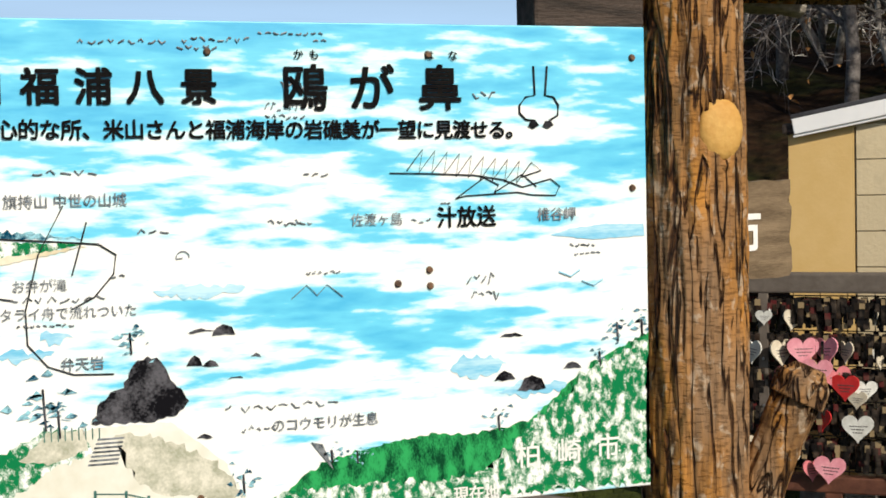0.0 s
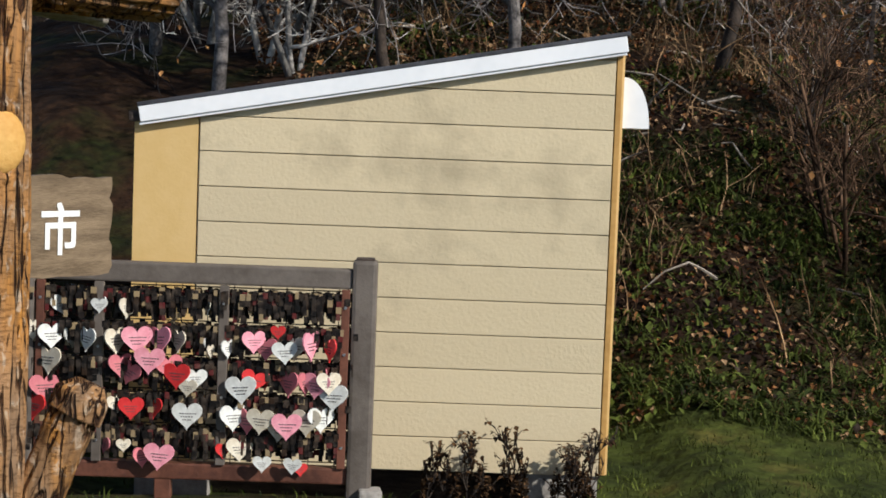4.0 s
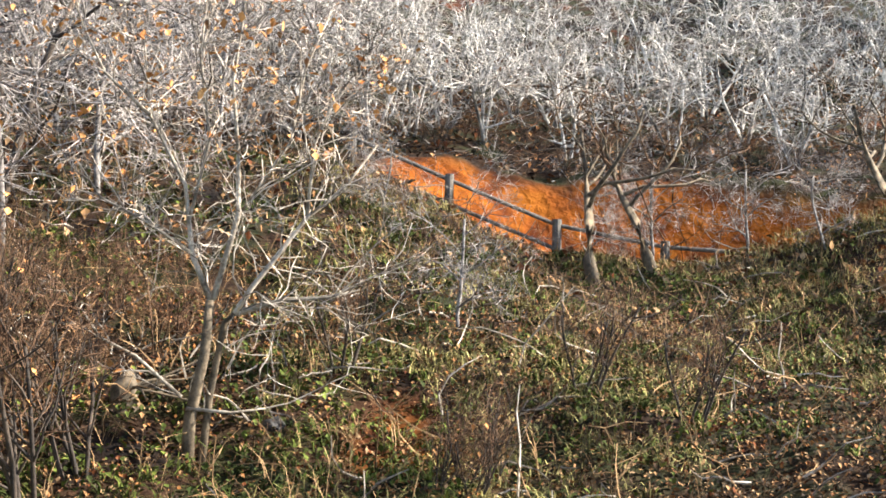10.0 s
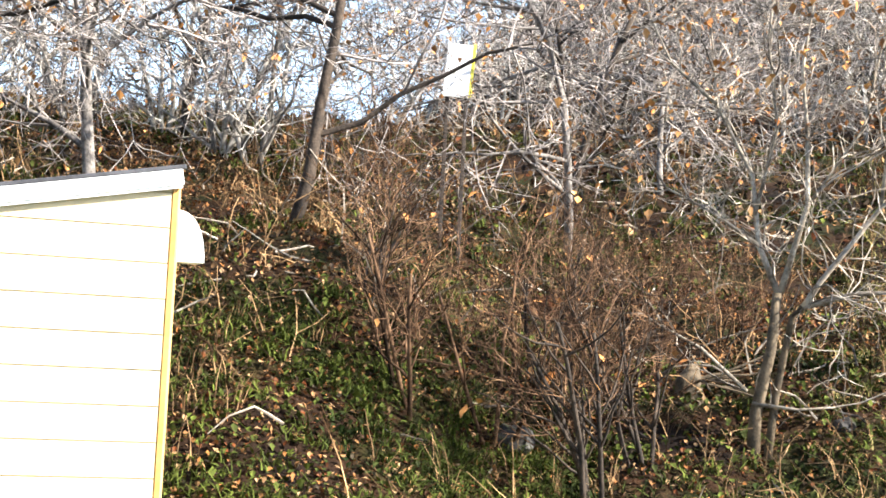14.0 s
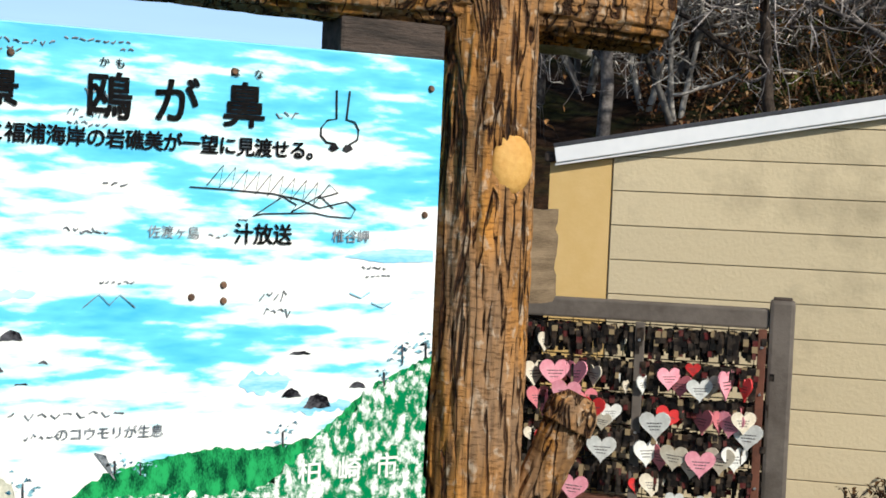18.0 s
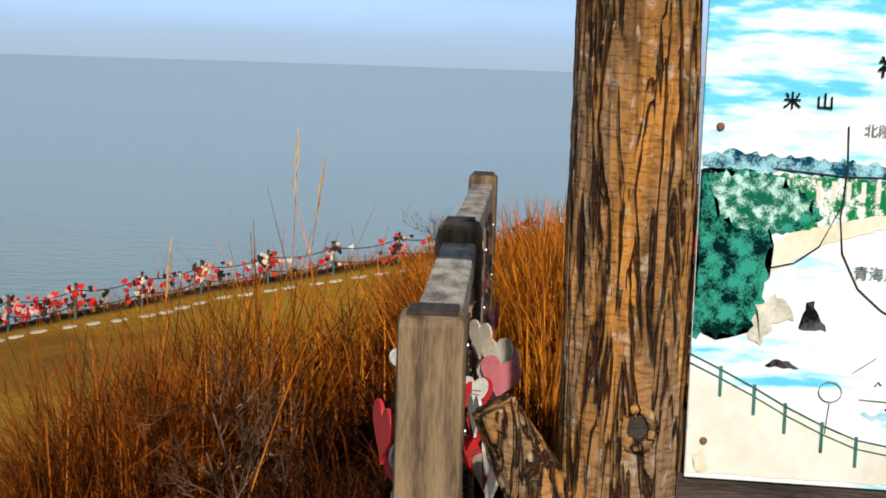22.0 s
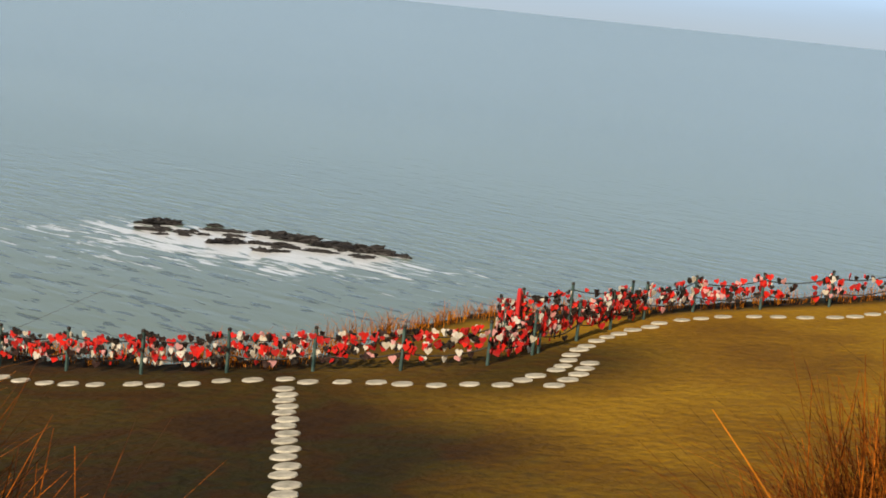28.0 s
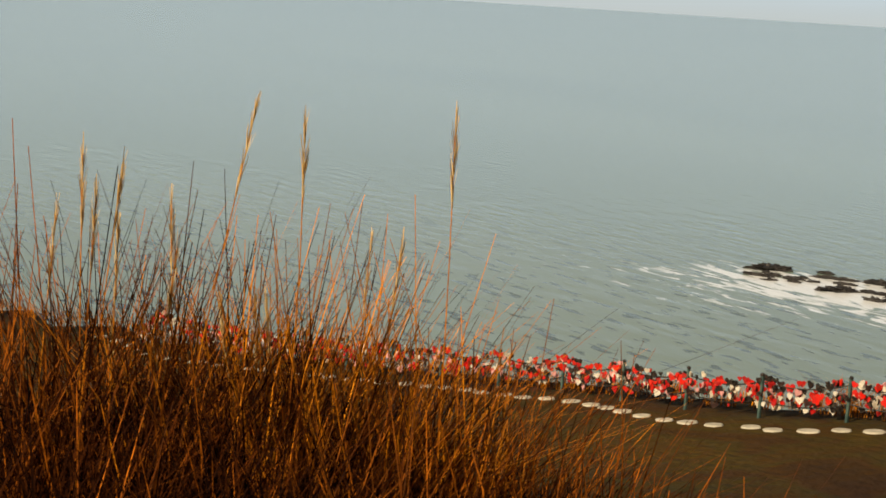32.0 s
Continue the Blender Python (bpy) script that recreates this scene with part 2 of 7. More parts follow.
def bark_material(name):
    """Moulded log: narrow upright cracks between plates, amber to grey-brown, with pale worn flecks."""
    m = bpy.data.materials.new(name)
    m.use_nodes = True
    n, l = m.node_tree.nodes, m.node_tree.links
    p = n["Principled BSDF"]
    co = n.new("ShaderNodeTexCoord")
    def layer(scale, stretch, stops, detail=6.0, distort=0.0):
        mp, t, r = n.new("ShaderNodeMapping"), n.new("ShaderNodeTexNoise"), n.new("ShaderNodeValToRGB")
        mp.inputs["Scale"].default_value = (1, 1, stretch)
        t.inputs["Scale"].default_value, t.inputs["Detail"].default_value, t.inputs["Distortion"].default_value = scale, detail, distort
        l.new(co.outputs["Object"], mp.inputs["Vector"])
        l.new(mp.outputs["Vector"], t.inputs["Vector"])
        while len(r.color_ramp.elements) < len(stops):
            r.color_ramp.elements.new(0.5)
        for el, (pos, col) in zip(r.color_ramp.elements, stops):
            el.position, el.color = pos, (*col, 1)
        l.new(t.outputs["Fac"], r.inputs["Fac"])
        return t.outputs["Fac"], r.outputs["Color"]
    def mixed(fac, a, b_, mode="MIX"):
        x = n.new("ShaderNodeMixRGB")
        x.blend_type = mode
        if isinstance(fac, float):
            x.inputs["Fac"].default_value = fac
        else:
            l.new(fac, x.inputs["Fac"])
        for sock, src in (("Color1", a), ("Color2", b_)):
            if isinstance(src, tuple):
                x.inputs[sock].default_value = src
            else:
                l.new(src, x.inputs[sock])
        return x.outputs["Color"]
    plates, colour = layer(34.0, 0.12, ((0.3, (0.08, 0.04, 0.015)), (0.43, (0.23, 0.11, 0.033)), (0.55, (0.38, 0.17, 0.038)), (0.7, (0.54, 0.235, 0.045))), 8.0, 0.4)
    _, stain = layer(7.0, 0.3, ((0.42, (0, 0, 0)), (0.6, (0.75, 0.75, 0.75))), 5.0)
    col = mixed(stain, colour, (0.25, 0.16, 0.095, 1))
    _, fleck = layer(40.0, 0.7, ((0.56, (0, 0, 0)), (0.66, (0.55, 0.55, 0.55))), 9.0, 0.6)
    col = mixed(fleck, col, (0.5, 0.42, 0.32, 1))
    _, across = layer(40.0, 3.5, ((0.36, (0.35, 0.3, 0.26)), (0.5, (1, 1, 1))), 5.0)
    col = mixed(0.55, col, across, "MULTIPLY")
    _, crack = layer(19.0, 0.1, ((0.46, (1, 1, 1)), (0.485, (0.25, 0.18, 0.12)), (0.5, (0.05, 0.035, 0.025)), (0.515, (0.25, 0.18, 0.12)), (0.545, (1, 1, 1))), 4.0, 1.1)
    col = mixed(1.0, col, crack, "MULTIPLY")
    l.new(col, p.inputs["Base Color"])
    p.inputs["Roughness"].default_value = 0.8
    p.inputs["Specular IOR Level"].default_value = 0.25
    last = None
    for src, strength, far in ((plates, 0.7, 0.02), (across, 0.45, 0.006), (crack, 0.9, 0.02)):
        bp = n.new("ShaderNodeBump")
        bp.inputs["Strength"].default_value, bp.inputs["Distance"].default_value = strength, far
        l.new(src, bp.inputs["Height"])
        if last is not None:
            l.new(last, bp.inputs["Normal"])
        last = bp.outputs["Normal"]
    l.new(last, p.inputs["Normal"])
    return m
M_LOG = bark_material("moulded_log")
M_CUT = material("cut_wood", (0.5, 0.25, 0.055), (0.6, 0.35, 0.1), 14, 0.7, 0.2, 60)
M_DARKWOOD = material("dark_stained_wood", (0.02, 0.015, 0.012), (0.07, 0.05, 0.04), 8, 0.8, 0.4, 40, stretch=(1, 6, 6))

def ground_material():
    """Turf, dry lawn, leaf-strewn hillside and red clay by their own areas of the plan, broken up by noise."""
    m = bpy.data.materials.new("ground")
    m.use_nodes = True
    n, l = m.node_tree.nodes, m.node_tree.links
    p = n["Principled BSDF"]
    co = n.new("ShaderNodeTexCoord")
    def noise_ramp(scale, stops, detail=7.0, distort=0.0):
        t, r = n.new("ShaderNodeTexNoise"), n.new("ShaderNodeValToRGB")
        t.inputs["Scale"].default_value, t.inputs["Detail"].default_value, t.inputs["Distortion"].default_value = scale, detail, distort
        l.new(co.outputs["Object"], t.inputs["Vector"])
        while len(r.color_ramp.elements) < len(stops):
            r.color_ramp.elements.new(0.5)
        for el, (pos, col) in zip(r.color_ramp.elements, stops):
            el.position, el.color = pos, (*col, 1)
        l.new(t.outputs["Fac"], r.inputs["Fac"])
        return r.outputs["Color"]
    def mixed(fac, a, b_, mode="MIX"):
        x = n.new("ShaderNodeMixRGB")
        x.blend_type = mode
        if isinstance(fac, float):
            x.inputs["Fac"].default_value = fac
        else:
            l.new(fac, x.inputs["Fac"])
        l.new(a, x.inputs["Color1"])
        l.new(b_, x.inputs["Color2"])
        return x.outputs["Color"]
    def area(name):
        a = n.new("ShaderNodeAttribute")
        a.attribute_name = name
        return a.outputs["Fac"]
    hill = noise_ramp(0.9, ((0.3, (0.006, 0.003, 0.002)), (0.46, (0.034, 0.016, 0.007)), (0.56, (0.016, 0.02, 0.004)), (0.66, (0.03, 0.012, 0.005)), (0.78, (0.045, 0.024, 0.01))))
    fine = noise_ramp(14.0, ((0.35, (0.3, 0.26, 0.22)), (0.65, (1.0, 1.0, 1.0))), 9.0)
    hill = mixed(0.8, hill, fine, "MULTIPLY")
    turf = noise_ramp(2.2, ((0.3, (0.02, 0.03, 0.005)), (0.55, (0.055, 0.07, 0.012)), (0.75, (0.12, 0.1, 0.025))))
    turf = mixed(0.6, turf, fine, "MULTIPLY")
    lawn = noise_ramp(0.28, ((0.3, (0.2, 0.092, 0.006)), (0.42, (0.29, 0.142, 0.008)), (0.54, (0.38, 0.2, 0.011)), (0.75, (0.46, 0.245, 0.014))), 5.0)
    blades = noise_ramp(9.0, ((0.3, (0.6, 0.55, 0.5)), (0.7, (1.0, 1.0, 1.0))), 8.0)
    lawn = mixed(0.7, lawn, blades, "MULTIPLY")
    worn = noise_ramp(0.5, ((0.34, (0.014, 0.003, 0.001)), (0.43, (0.034, 0.011, 0.0015)), (0.5, (0.028, 0.024, 0.003)), (0.57, (0.044, 0.018, 0.0015)), (0.64, (0.036, 0.027, 0.002)), (0.78, (0.095, 0.048, 0.004))), 6.0, 0.6)
    lawn = mixed(area("worn"), lawn, mixed(0.7, worn, blades, "MULTIPLY"))
    clay = noise_ramp(1.6, ((0.3, (0.04, 0.006, 0.001)), (0.5, (0.16, 0.04, 0.002)), (0.7, (0.22, 0.066, 0.004))))
    bare = noise_ramp(0.45, ((0.64, (0, 0, 0)), (0.7, (1, 1, 1))), 4.0)
    soil = noise_ramp(3.0, ((0.3, (0.03, 0.007, 0.002)), (0.7, (0.1, 0.028, 0.007))))
    col = mixed(bare, hill, soil)
    col = mixed(area("turf"), col, turf)
    col = mixed(area("lawn"), col, lawn)
    col = mixed(area("clay"), col, clay)
    l.new(col, p.inputs["Base Color"])
    p.inputs["Roughness"].default_value = 0.95
    p.inputs["Specular IOR Level"].default_value = 0.15
    t, bp = n.new("ShaderNodeTexNoise"), n.new("ShaderNodeBump")
    t.inputs["Scale"].default_value, t.inputs["Detail"].default_value = 5.0, 10.0
    l.new(co.outputs["Object"], t.inputs["Vector"])
    l.new(t.outputs["Fac"], bp.inputs["Height"])
    bp.inputs["Strength"].default_value, bp.inputs["Distance"].default_value = 0.6, 0.15
    l.new(bp.outputs["Normal"], p.inputs["Normal"])
    return m

# ---- builders ----
def part(name, bm, mat, parent=None, label=""):
    """One mesh object from a bmesh, or from (verts, faces), under its thing."""
    me = bpy.data.meshes.new(name)
    if isinstance(bm, tuple):
        me.from_pydata(bm[0], [], bm[1])
        me.update()
    else:
        bm.to_mesh(me)
        bm.free()
    me.materials.append(mat)
    ob = new(name, me)
    if parent is not None:
        ob.parent = parent
    if label:
        ob["label"] = label
    return ob

def thing(name, label, category, at=None, group="", kind=""):
    ob = new(name)
    ob.empty_display_size = 0.1
    if at is not None:
        ob.matrix_world = at
    return tagged(ob, label, category, group, kind)

def block(size, at=(0, 0, 0), bevel=0.0, turn=None, bm=None):
    """A box of that size with softened edges, centred at a place."""
    own = bm is None
    b0 = bmesh.new()
    bmesh.ops.create_cube(b0, size=1.0)
    bmesh.ops.scale(b0, vec=size, verts=b0.verts)
    if bevel:
        bmesh.ops.bevel(b0, geom=list(b0.edges), offset=bevel, segments=2, affect="EDGES", profile=0.6)
    m = Matrix.Translation(at) @ (turn if turn is not None else Matrix.Identity(4))
    bmesh.ops.transform(b0, matrix=m, verts=b0.verts)
    return b0

def tube_data(points, radii, sides=6, verts=None, faces=None, cap=True):
    """Adds a tapered tube along points to lists of vertices and faces."""
    verts = [] if verts is None else verts
    faces = [] if faces is None else faces
    base = len(verts)
    k = len(points)
    for i in range(k):
        a, c = points[max(i - 1, 0)], points[min(i + 1, k - 1)]
        dx, dy, dz = c[0] - a[0], c[1] - a[1], c[2] - a[2]
        ln = math.sqrt(dx * dx + dy * dy + dz * dz) or 1.0
        dx, dy, dz = dx / ln, dy / ln, dz / ln
        if abs(dz) < 0.9:
            ux, uy, uz = dy, -dx, 0.0
        else:
            ux, uy, uz = 0.0, dz, -dy
        ul = math.sqrt(ux * ux + uy * uy + uz * uz) or 1.0
        ux, uy, uz = ux / ul, uy / ul, uz / ul
        vx, vy, vz = dy * uz - dz * uy, dz * ux - dx * uz, dx * uy - dy * ux
        r, (px, py, pz) = radii[i], points[i]
        for s in range(sides):
            cs, sn = math.cos(6.28318 * s / sides) * r, math.sin(6.28318 * s / sides) * r
            verts.append((px + ux * cs + vx * sn, py + uy * cs + vy * sn, pz + uz * cs + vz * sn))
    for i in range(k - 1):
        for s in range(sides):
            p0, p1 = base + i * sides + s, base + i * sides + (s + 1) % sides
            faces.append((p0, p1, p1 + sides, p0 + sides))
    if cap:
        faces.append(tuple(base + s for s in range(sides))[::-1])
        faces.append(tuple(base + (k - 1) * sides + s for s in range(sides)))
    return verts, faces

def smooth(ob):
    for f in ob.data.polygons:
        f.use_smooth = True
    return ob

def step(x, a, b_):
    t = min(max((x - a) / (b_ - a), 0.0), 1.0)
    return t * t * (3 - 2 * t)

# ---- the lie of the land ----
HUB = (0.3, 0.2)
EDGE_AZ = (-180, -100, -66.7, -57, -47, -40.5, -33.3, -26.8, -17.4, -5.5, 4, 14.5, 40, 180)
EDGE_R = (60, 45, 30.5, 24.8, 22.0, 20.9, 25.0, 25.4, 27.2, 28.2, 30, 36, 200, 200)
SEA_Z = -31.0

def polar(x, y):
    dx, dy = x - HUB[0], y - HUB[1]
    return math.hypot(dx, dy), math.degrees(math.atan2(dx, dy))

def lawn_height(x, y):
    return max(-1.873 + 0.151 * x + 0.0062 * y, -6.0)

def path_height(az):
    return float(np.interp(az, (61, 76, 78.5, 80.2, 84.4, 88.6, 96, 120), (4.6, 4.45, 4.15, 3.7, 2.95, 2.6, 2.4, 2.2)))

def bank_top(az):
    return float(np.interp(az, (61, 76.7, 81.5, 87.9, 94.2, 96.4, 120), (5.2, 5.02, 4.82, 4.7, 4.45, 4.35, 4.1)))

def mound(az):
    """Crest of the grassy ground in front of the path."""
    return float(np.interp(az, (61, 76, 80, 84.4, 88, 91, 93.2, 96.4, 104, 120), (4.4, 4.1, 3.5, 2.85, 2.7, 3.0, 3.3, 3.65, 4.0, 4.2)))

def hill_height(r, az):
    zw = float(np.interp(r, (0, 8.2, 9.2, 12, 17, 24, 32, 60, 100, 400), (0, 0, 0.25, 1.7, 3.2, 4.6, 5.5, 7, 8, 10)))
    zp = path_height(az)
    lo = 3.64 if az < 80 else float(np.interp(az, (80, 88.6, 120), (3.64, 2.6, 2.4)))
    zt = bank_top(az)
    ze = float(np.interp(r, (0, 9.8, 11, 13.5, 18, 23.4, 24.8, 25.5, 27.1, 27.5, 28.15, 36, 60, 100, 400),
                         (0, -0.1, 0.1, 0.32 * lo, 0.6 * lo, mound(az), zp + 0.02, zp - 0.05, zp + 0.1, zp + 0.4 * (zt - zp), zt, zt + 2.9, 18.5, 30, 40)))
    w = step(az, 52, 66)
    return zw * (1 - w) + ze * w

def height(x, y, rough=True):
    r, az = polar(x, y)
    shift = 4.5 * step(az, -24, -6)
    s = float(np.interp(r - shift, (0, 2.6, 4, 6, 8.5, 10.5), (0, 0, 0.1, 0.38, 0.82, 1)))
    left = lawn_height(x, y) * s
    edge = float(np.interp(az, EDGE_AZ, EDGE_R)) + 1.2
    if r > edge:
        left = max(left - (r - edge) * 2.4, SEA_Z - 3)
    w = step(az, 12, 30) * (1 - step(az, 115, 160))
    back = step(-az, 85, 125) if az < 0 else step(az, 115, 160)
    z = left * (1 - back) * (1 - w) + hill_height(r, az) * w
    if r < 10 and 25 < az < 60:
        su, sv = (x - 4.098) * 0.7504 - (y - 6.071) * 0.661, (x - 4.098) * 0.661 + (y - 6.071) * 0.7504
        z -= 0.15 * step(su, -0.5, -0.1) * (1 - step(su, 2.5, 2.9)) * step(sv, -0.5, -0.22) * (1 - step(sv, 2.0, 2.6))
    if rough and w > 0.3 and r > 8.5:
        z += w * step(r, 8.5, 12) * (0.28 * noise.noise((x * 0.5, y * 0.5, 3.0)) + 0.12 * noise.noise((x * 1.7, y * 1.7, 7.0)))
    if rough and r > edge:
        z += 1.2 * step(r, edge, edge + 4) * noise.noise((x * 0.4, y * 0.4, 9.0))
    return z

def build_ground():
    rings = [0.0] + [0.5 * 1.045 ** k for k in range(150)]
    rings = sorted([r for r in rings if r < 330 and not 24 < r < 29] + [24 + 0.17 * k for k in range(30)])
    n_az = 540
    verts, faces, turf, lawn, clay, worn = [], [], [], [], [], []
    for i, r in enumerate(rings):
        for j in range(n_az if i else 1):
            a = 2 * math.pi * j / n_az
            x, y = HUB[0] + r * math.sin(a), HUB[1] + r * math.cos(a)
            verts.append((x, y, height(x, y)))
            az = math.degrees(a) if a <= math.pi else math.degrees(a) - 360
            wob = noise.noise((x * 0.35, y * 0.35, 0.0))
            turf.append(max(step(az, 0, 12) * (1 - step(az, 92, 112)) * step(r, 0.5, 1.5), 1 - step(r + 2.5 * wob, 1.6, 4.5)) * (1 - step(r + wob, 8.0, 9.2)))
            su, sv = (x - 4.098) * 0.7504 - (y - 6.071) * 0.661, -(x - 4.098) * 0.661 - (y - 6.071) * 0.7504
            turf[-1] *= 1 - step(su + 0.2 * wob, -0.6, 0.0) * (1 - step(su, 2.3, 2.7)) * step(sv, -0.3, 0.0) * (1 - step(sv + 0.2 * wob, 0.5, 0.85))
            edge = float(np.interp(az, EDGE_AZ, EDGE_R))
            lawn.append((1 - step(az, -4, 10)) * step(az, -130, -95) * step(r + 1.6 * wob, 8.6, 9.8) * (1 - step(r + 0.5 * wob, edge - 0.5, edge + 0.6)))
            bank = step(az, 76.5, 78.5) * (1 - step(az, 99, 106)) * step(r + 0.4 * wob, 25.9, 26.5) * (1 - step(r + 0.25 * wob, 27.9, 28.2))
            hx, hy = HUB[0] + 12.6 * math.sin(radians(79.6)), HUB[1] + 12.6 * math.cos(radians(79.6))
            scar = 0.75 * (1 - step(math.hypot(x - hx, y - hy) + 0.3 * wob, 0.25, 0.6))
            clay.append(max(bank, scar))
            worn.append(step(-az + 9 * wob, 23, 38) * (1 - 0.1 * step(r + 2 * wob, 15, 19)))
    for j in range(n_az):
        faces.append((0, 1 + j, 1 + (j + 1) % n_az))
    for i in range(1, len(rings) - 1):
        b0 = 1 + (i - 1) * n_az
        for j in range(n_az):
            k = (j + 1) % n_az
            faces.append((b0 + j, b0 + n_az + j, b0 + n_az + k, b0 + k))
    faces = [f[::-1] for f in faces]
    ob = part("ground", (verts, faces), ground_material())
    for nm, values in (("turf", turf), ("lawn", lawn), ("clay", clay), ("worn", worn)):
        at = ob.data.attributes.new(nm, "FLOAT", "POINT")
        at.data.foreach_set("value", values)
    smooth(ob)
    tagged(ob, "grassy clifftop ground with dry lawn, leaf-strewn hillside and red clay bank", "ground", kind="structure")
build_ground()

ROCKS_AT = (-118.4, 140.3)
def build_sea():
    m = bpy.data.materials.new("sea_water")
    m.use_nodes = True
    n, l = m.node_tree.nodes, m.node_tree.links
    p = n["Principled BSDF"]
    co = n.new("ShaderNodeTexCoord")
    mp = n.new("ShaderNodeMapping")
    mp.inputs["Rotation"].default_value = (0, 0, radians(41))
    mp.inputs["Scale"].default_value = (0.35, 1, 1)
    l.new(co.outputs["Object"], mp.inputs["Vector"])
    waves, swell, bp = n.new("ShaderNodeTexNoise"), n.new("ShaderNodeTexNoise"), n.new("ShaderNodeBump")
    waves.inputs["Scale"].default_value, waves.inputs["Detail"].default_value = 0.45, 5.0
    swell.inputs["Scale"].default_value, swell.inputs["Detail"].default_value = 0.012, 4.0
    l.new(mp.outputs["Vector"], waves.inputs["Vector"])
    l.new(mp.outputs["Vector"], swell.inputs["Vector"])
    l.new(waves.outputs["Fac"], bp.inputs["Height"])
    bp.inputs["Strength"].default_value, bp.inputs["Distance"].default_value = 0.14, 1.0
    l.new(bp.outputs["Normal"], p.inputs["Normal"])
    deep = n.new("ShaderNodeValToRGB")
    deep.color_ramp.elements[0].position, deep.color_ramp.elements[1].position = 0.35, 0.65
    deep.color_ramp.elements[0].color, deep.color_ramp.elements[1].color = (0.185, 0.24, 0.19, 1), (0.21, 0.27, 0.215, 1)
    l.new(swell.outputs["Fac"], deep.inputs["Fac"])
    foam, fr, mix = n.new("ShaderNodeTexNoise"), n.new("ShaderNodeMapRange"), n.new("ShaderNodeMixRGB")
    foam.inputs["Scale"].default_value, foam.inputs["Detail"].default_value, foam.inputs["Distortion"].default_value = 0.34, 10.0, 0.9
    mfo = n.new("ShaderNodeMapping")
    mfo.inputs["Rotation"].default_value, mfo.inputs["Scale"].default_value = (0, 0, radians(-25)), (0.6, 1.9, 1)
    l.new(co.outputs["Object"], mfo.inputs["Vector"])
    l.new(mfo.outputs["Vector"], foam.inputs["Vector"])
    at = n.new("ShaderNodeAttribute")
    at.attribute_name = "surf"
    add = n.new("ShaderNodeMath")
    l.new(foam.outputs["Fac"], add.inputs[0])
    l.new(at.outputs["Fac"], add.inputs[1])
    fr.inputs["From Min"].default_value, fr.inputs["From Max"].default_value = 0.81, 0.92
    l.new(add.outputs[0], fr.inputs["Value"])
    l.new(fr.outputs["Result"], mix.inputs["Fac"])
    # small waves on the water near the shore, their dark backs shaded into the colour
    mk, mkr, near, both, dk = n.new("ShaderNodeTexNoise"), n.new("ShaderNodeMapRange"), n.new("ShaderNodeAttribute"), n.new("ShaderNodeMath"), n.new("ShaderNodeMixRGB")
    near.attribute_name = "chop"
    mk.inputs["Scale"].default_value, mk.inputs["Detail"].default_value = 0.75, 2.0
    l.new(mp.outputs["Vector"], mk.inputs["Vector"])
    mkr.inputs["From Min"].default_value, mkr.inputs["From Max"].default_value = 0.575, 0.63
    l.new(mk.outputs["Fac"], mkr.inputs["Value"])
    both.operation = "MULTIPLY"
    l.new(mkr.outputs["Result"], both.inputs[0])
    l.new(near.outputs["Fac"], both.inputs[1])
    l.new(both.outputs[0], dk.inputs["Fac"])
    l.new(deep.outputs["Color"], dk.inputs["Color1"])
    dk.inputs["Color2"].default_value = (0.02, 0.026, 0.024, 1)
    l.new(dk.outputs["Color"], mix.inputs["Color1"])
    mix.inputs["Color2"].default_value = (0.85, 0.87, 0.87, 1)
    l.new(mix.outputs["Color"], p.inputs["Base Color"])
    p.inputs["Roughness"].default_value = 0.2
    p.inputs["Specular IOR Level"].default_value = 0.9
    p.inputs["IOR"].default_value = 1.45
    # sheet: fine near the rocks, coarse to the horizon
    xs = sorted(set([-4900, -3000, -1800, -1000, -600, -400, -300] + [-250 + 3 * k for k in range(90)] + [40, 100, 200, 400, 900, 2000, 3400, 4900]))
    ys = sorted(set([-4900, -2500, -1000, -400, -150, -50] + [-20 + 3 * k for k in range(85)] + [260, 320, 400, 600, 1000, 1800, 3000, 4900]))
    verts = [(x, y, SEA_Z) for y in ys for x in xs]
    nx = len(xs)
    faces = [(j * nx + i, j * nx + i + 1, (j + 1) * nx + i + 1, (j + 1) * nx + i) for j in range(len(ys) - 1) for i in range(nx - 1)]
    surf, chop = [], []
    ca, sa = math.cos(radians(25)), math.sin(radians(25))
    for x, y, _ in verts:
        dx, dy = x - ROCKS_AT[0], y - ROCKS_AT[1]
        u, v = dx * ca + dy * sa, -dx * sa + dy * ca
        s = 0.42 * math.exp(-((u / 22) ** 2 + ((v + 2) / 8.0) ** 2))
        s += 0.30 * math.exp(-((u / 40) ** 2 + ((v + 14) / 16) ** 2))
        r, az = polar(x, y)
        shore = float(np.interp(az, EDGE_AZ, EDGE_R)) + 13
        s += 0.38 * math.exp(-((r - shore - 14) / 12) ** 2) if az < 20 else 0
        surf.append(s)
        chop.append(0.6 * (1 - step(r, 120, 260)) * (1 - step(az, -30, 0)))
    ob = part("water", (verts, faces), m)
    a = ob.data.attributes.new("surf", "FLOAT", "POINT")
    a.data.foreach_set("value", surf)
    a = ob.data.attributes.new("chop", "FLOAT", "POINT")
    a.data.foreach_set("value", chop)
    tagged(ob, "grey-green sea with small waves and white surf", "sea", kind="structure")
build_sea()

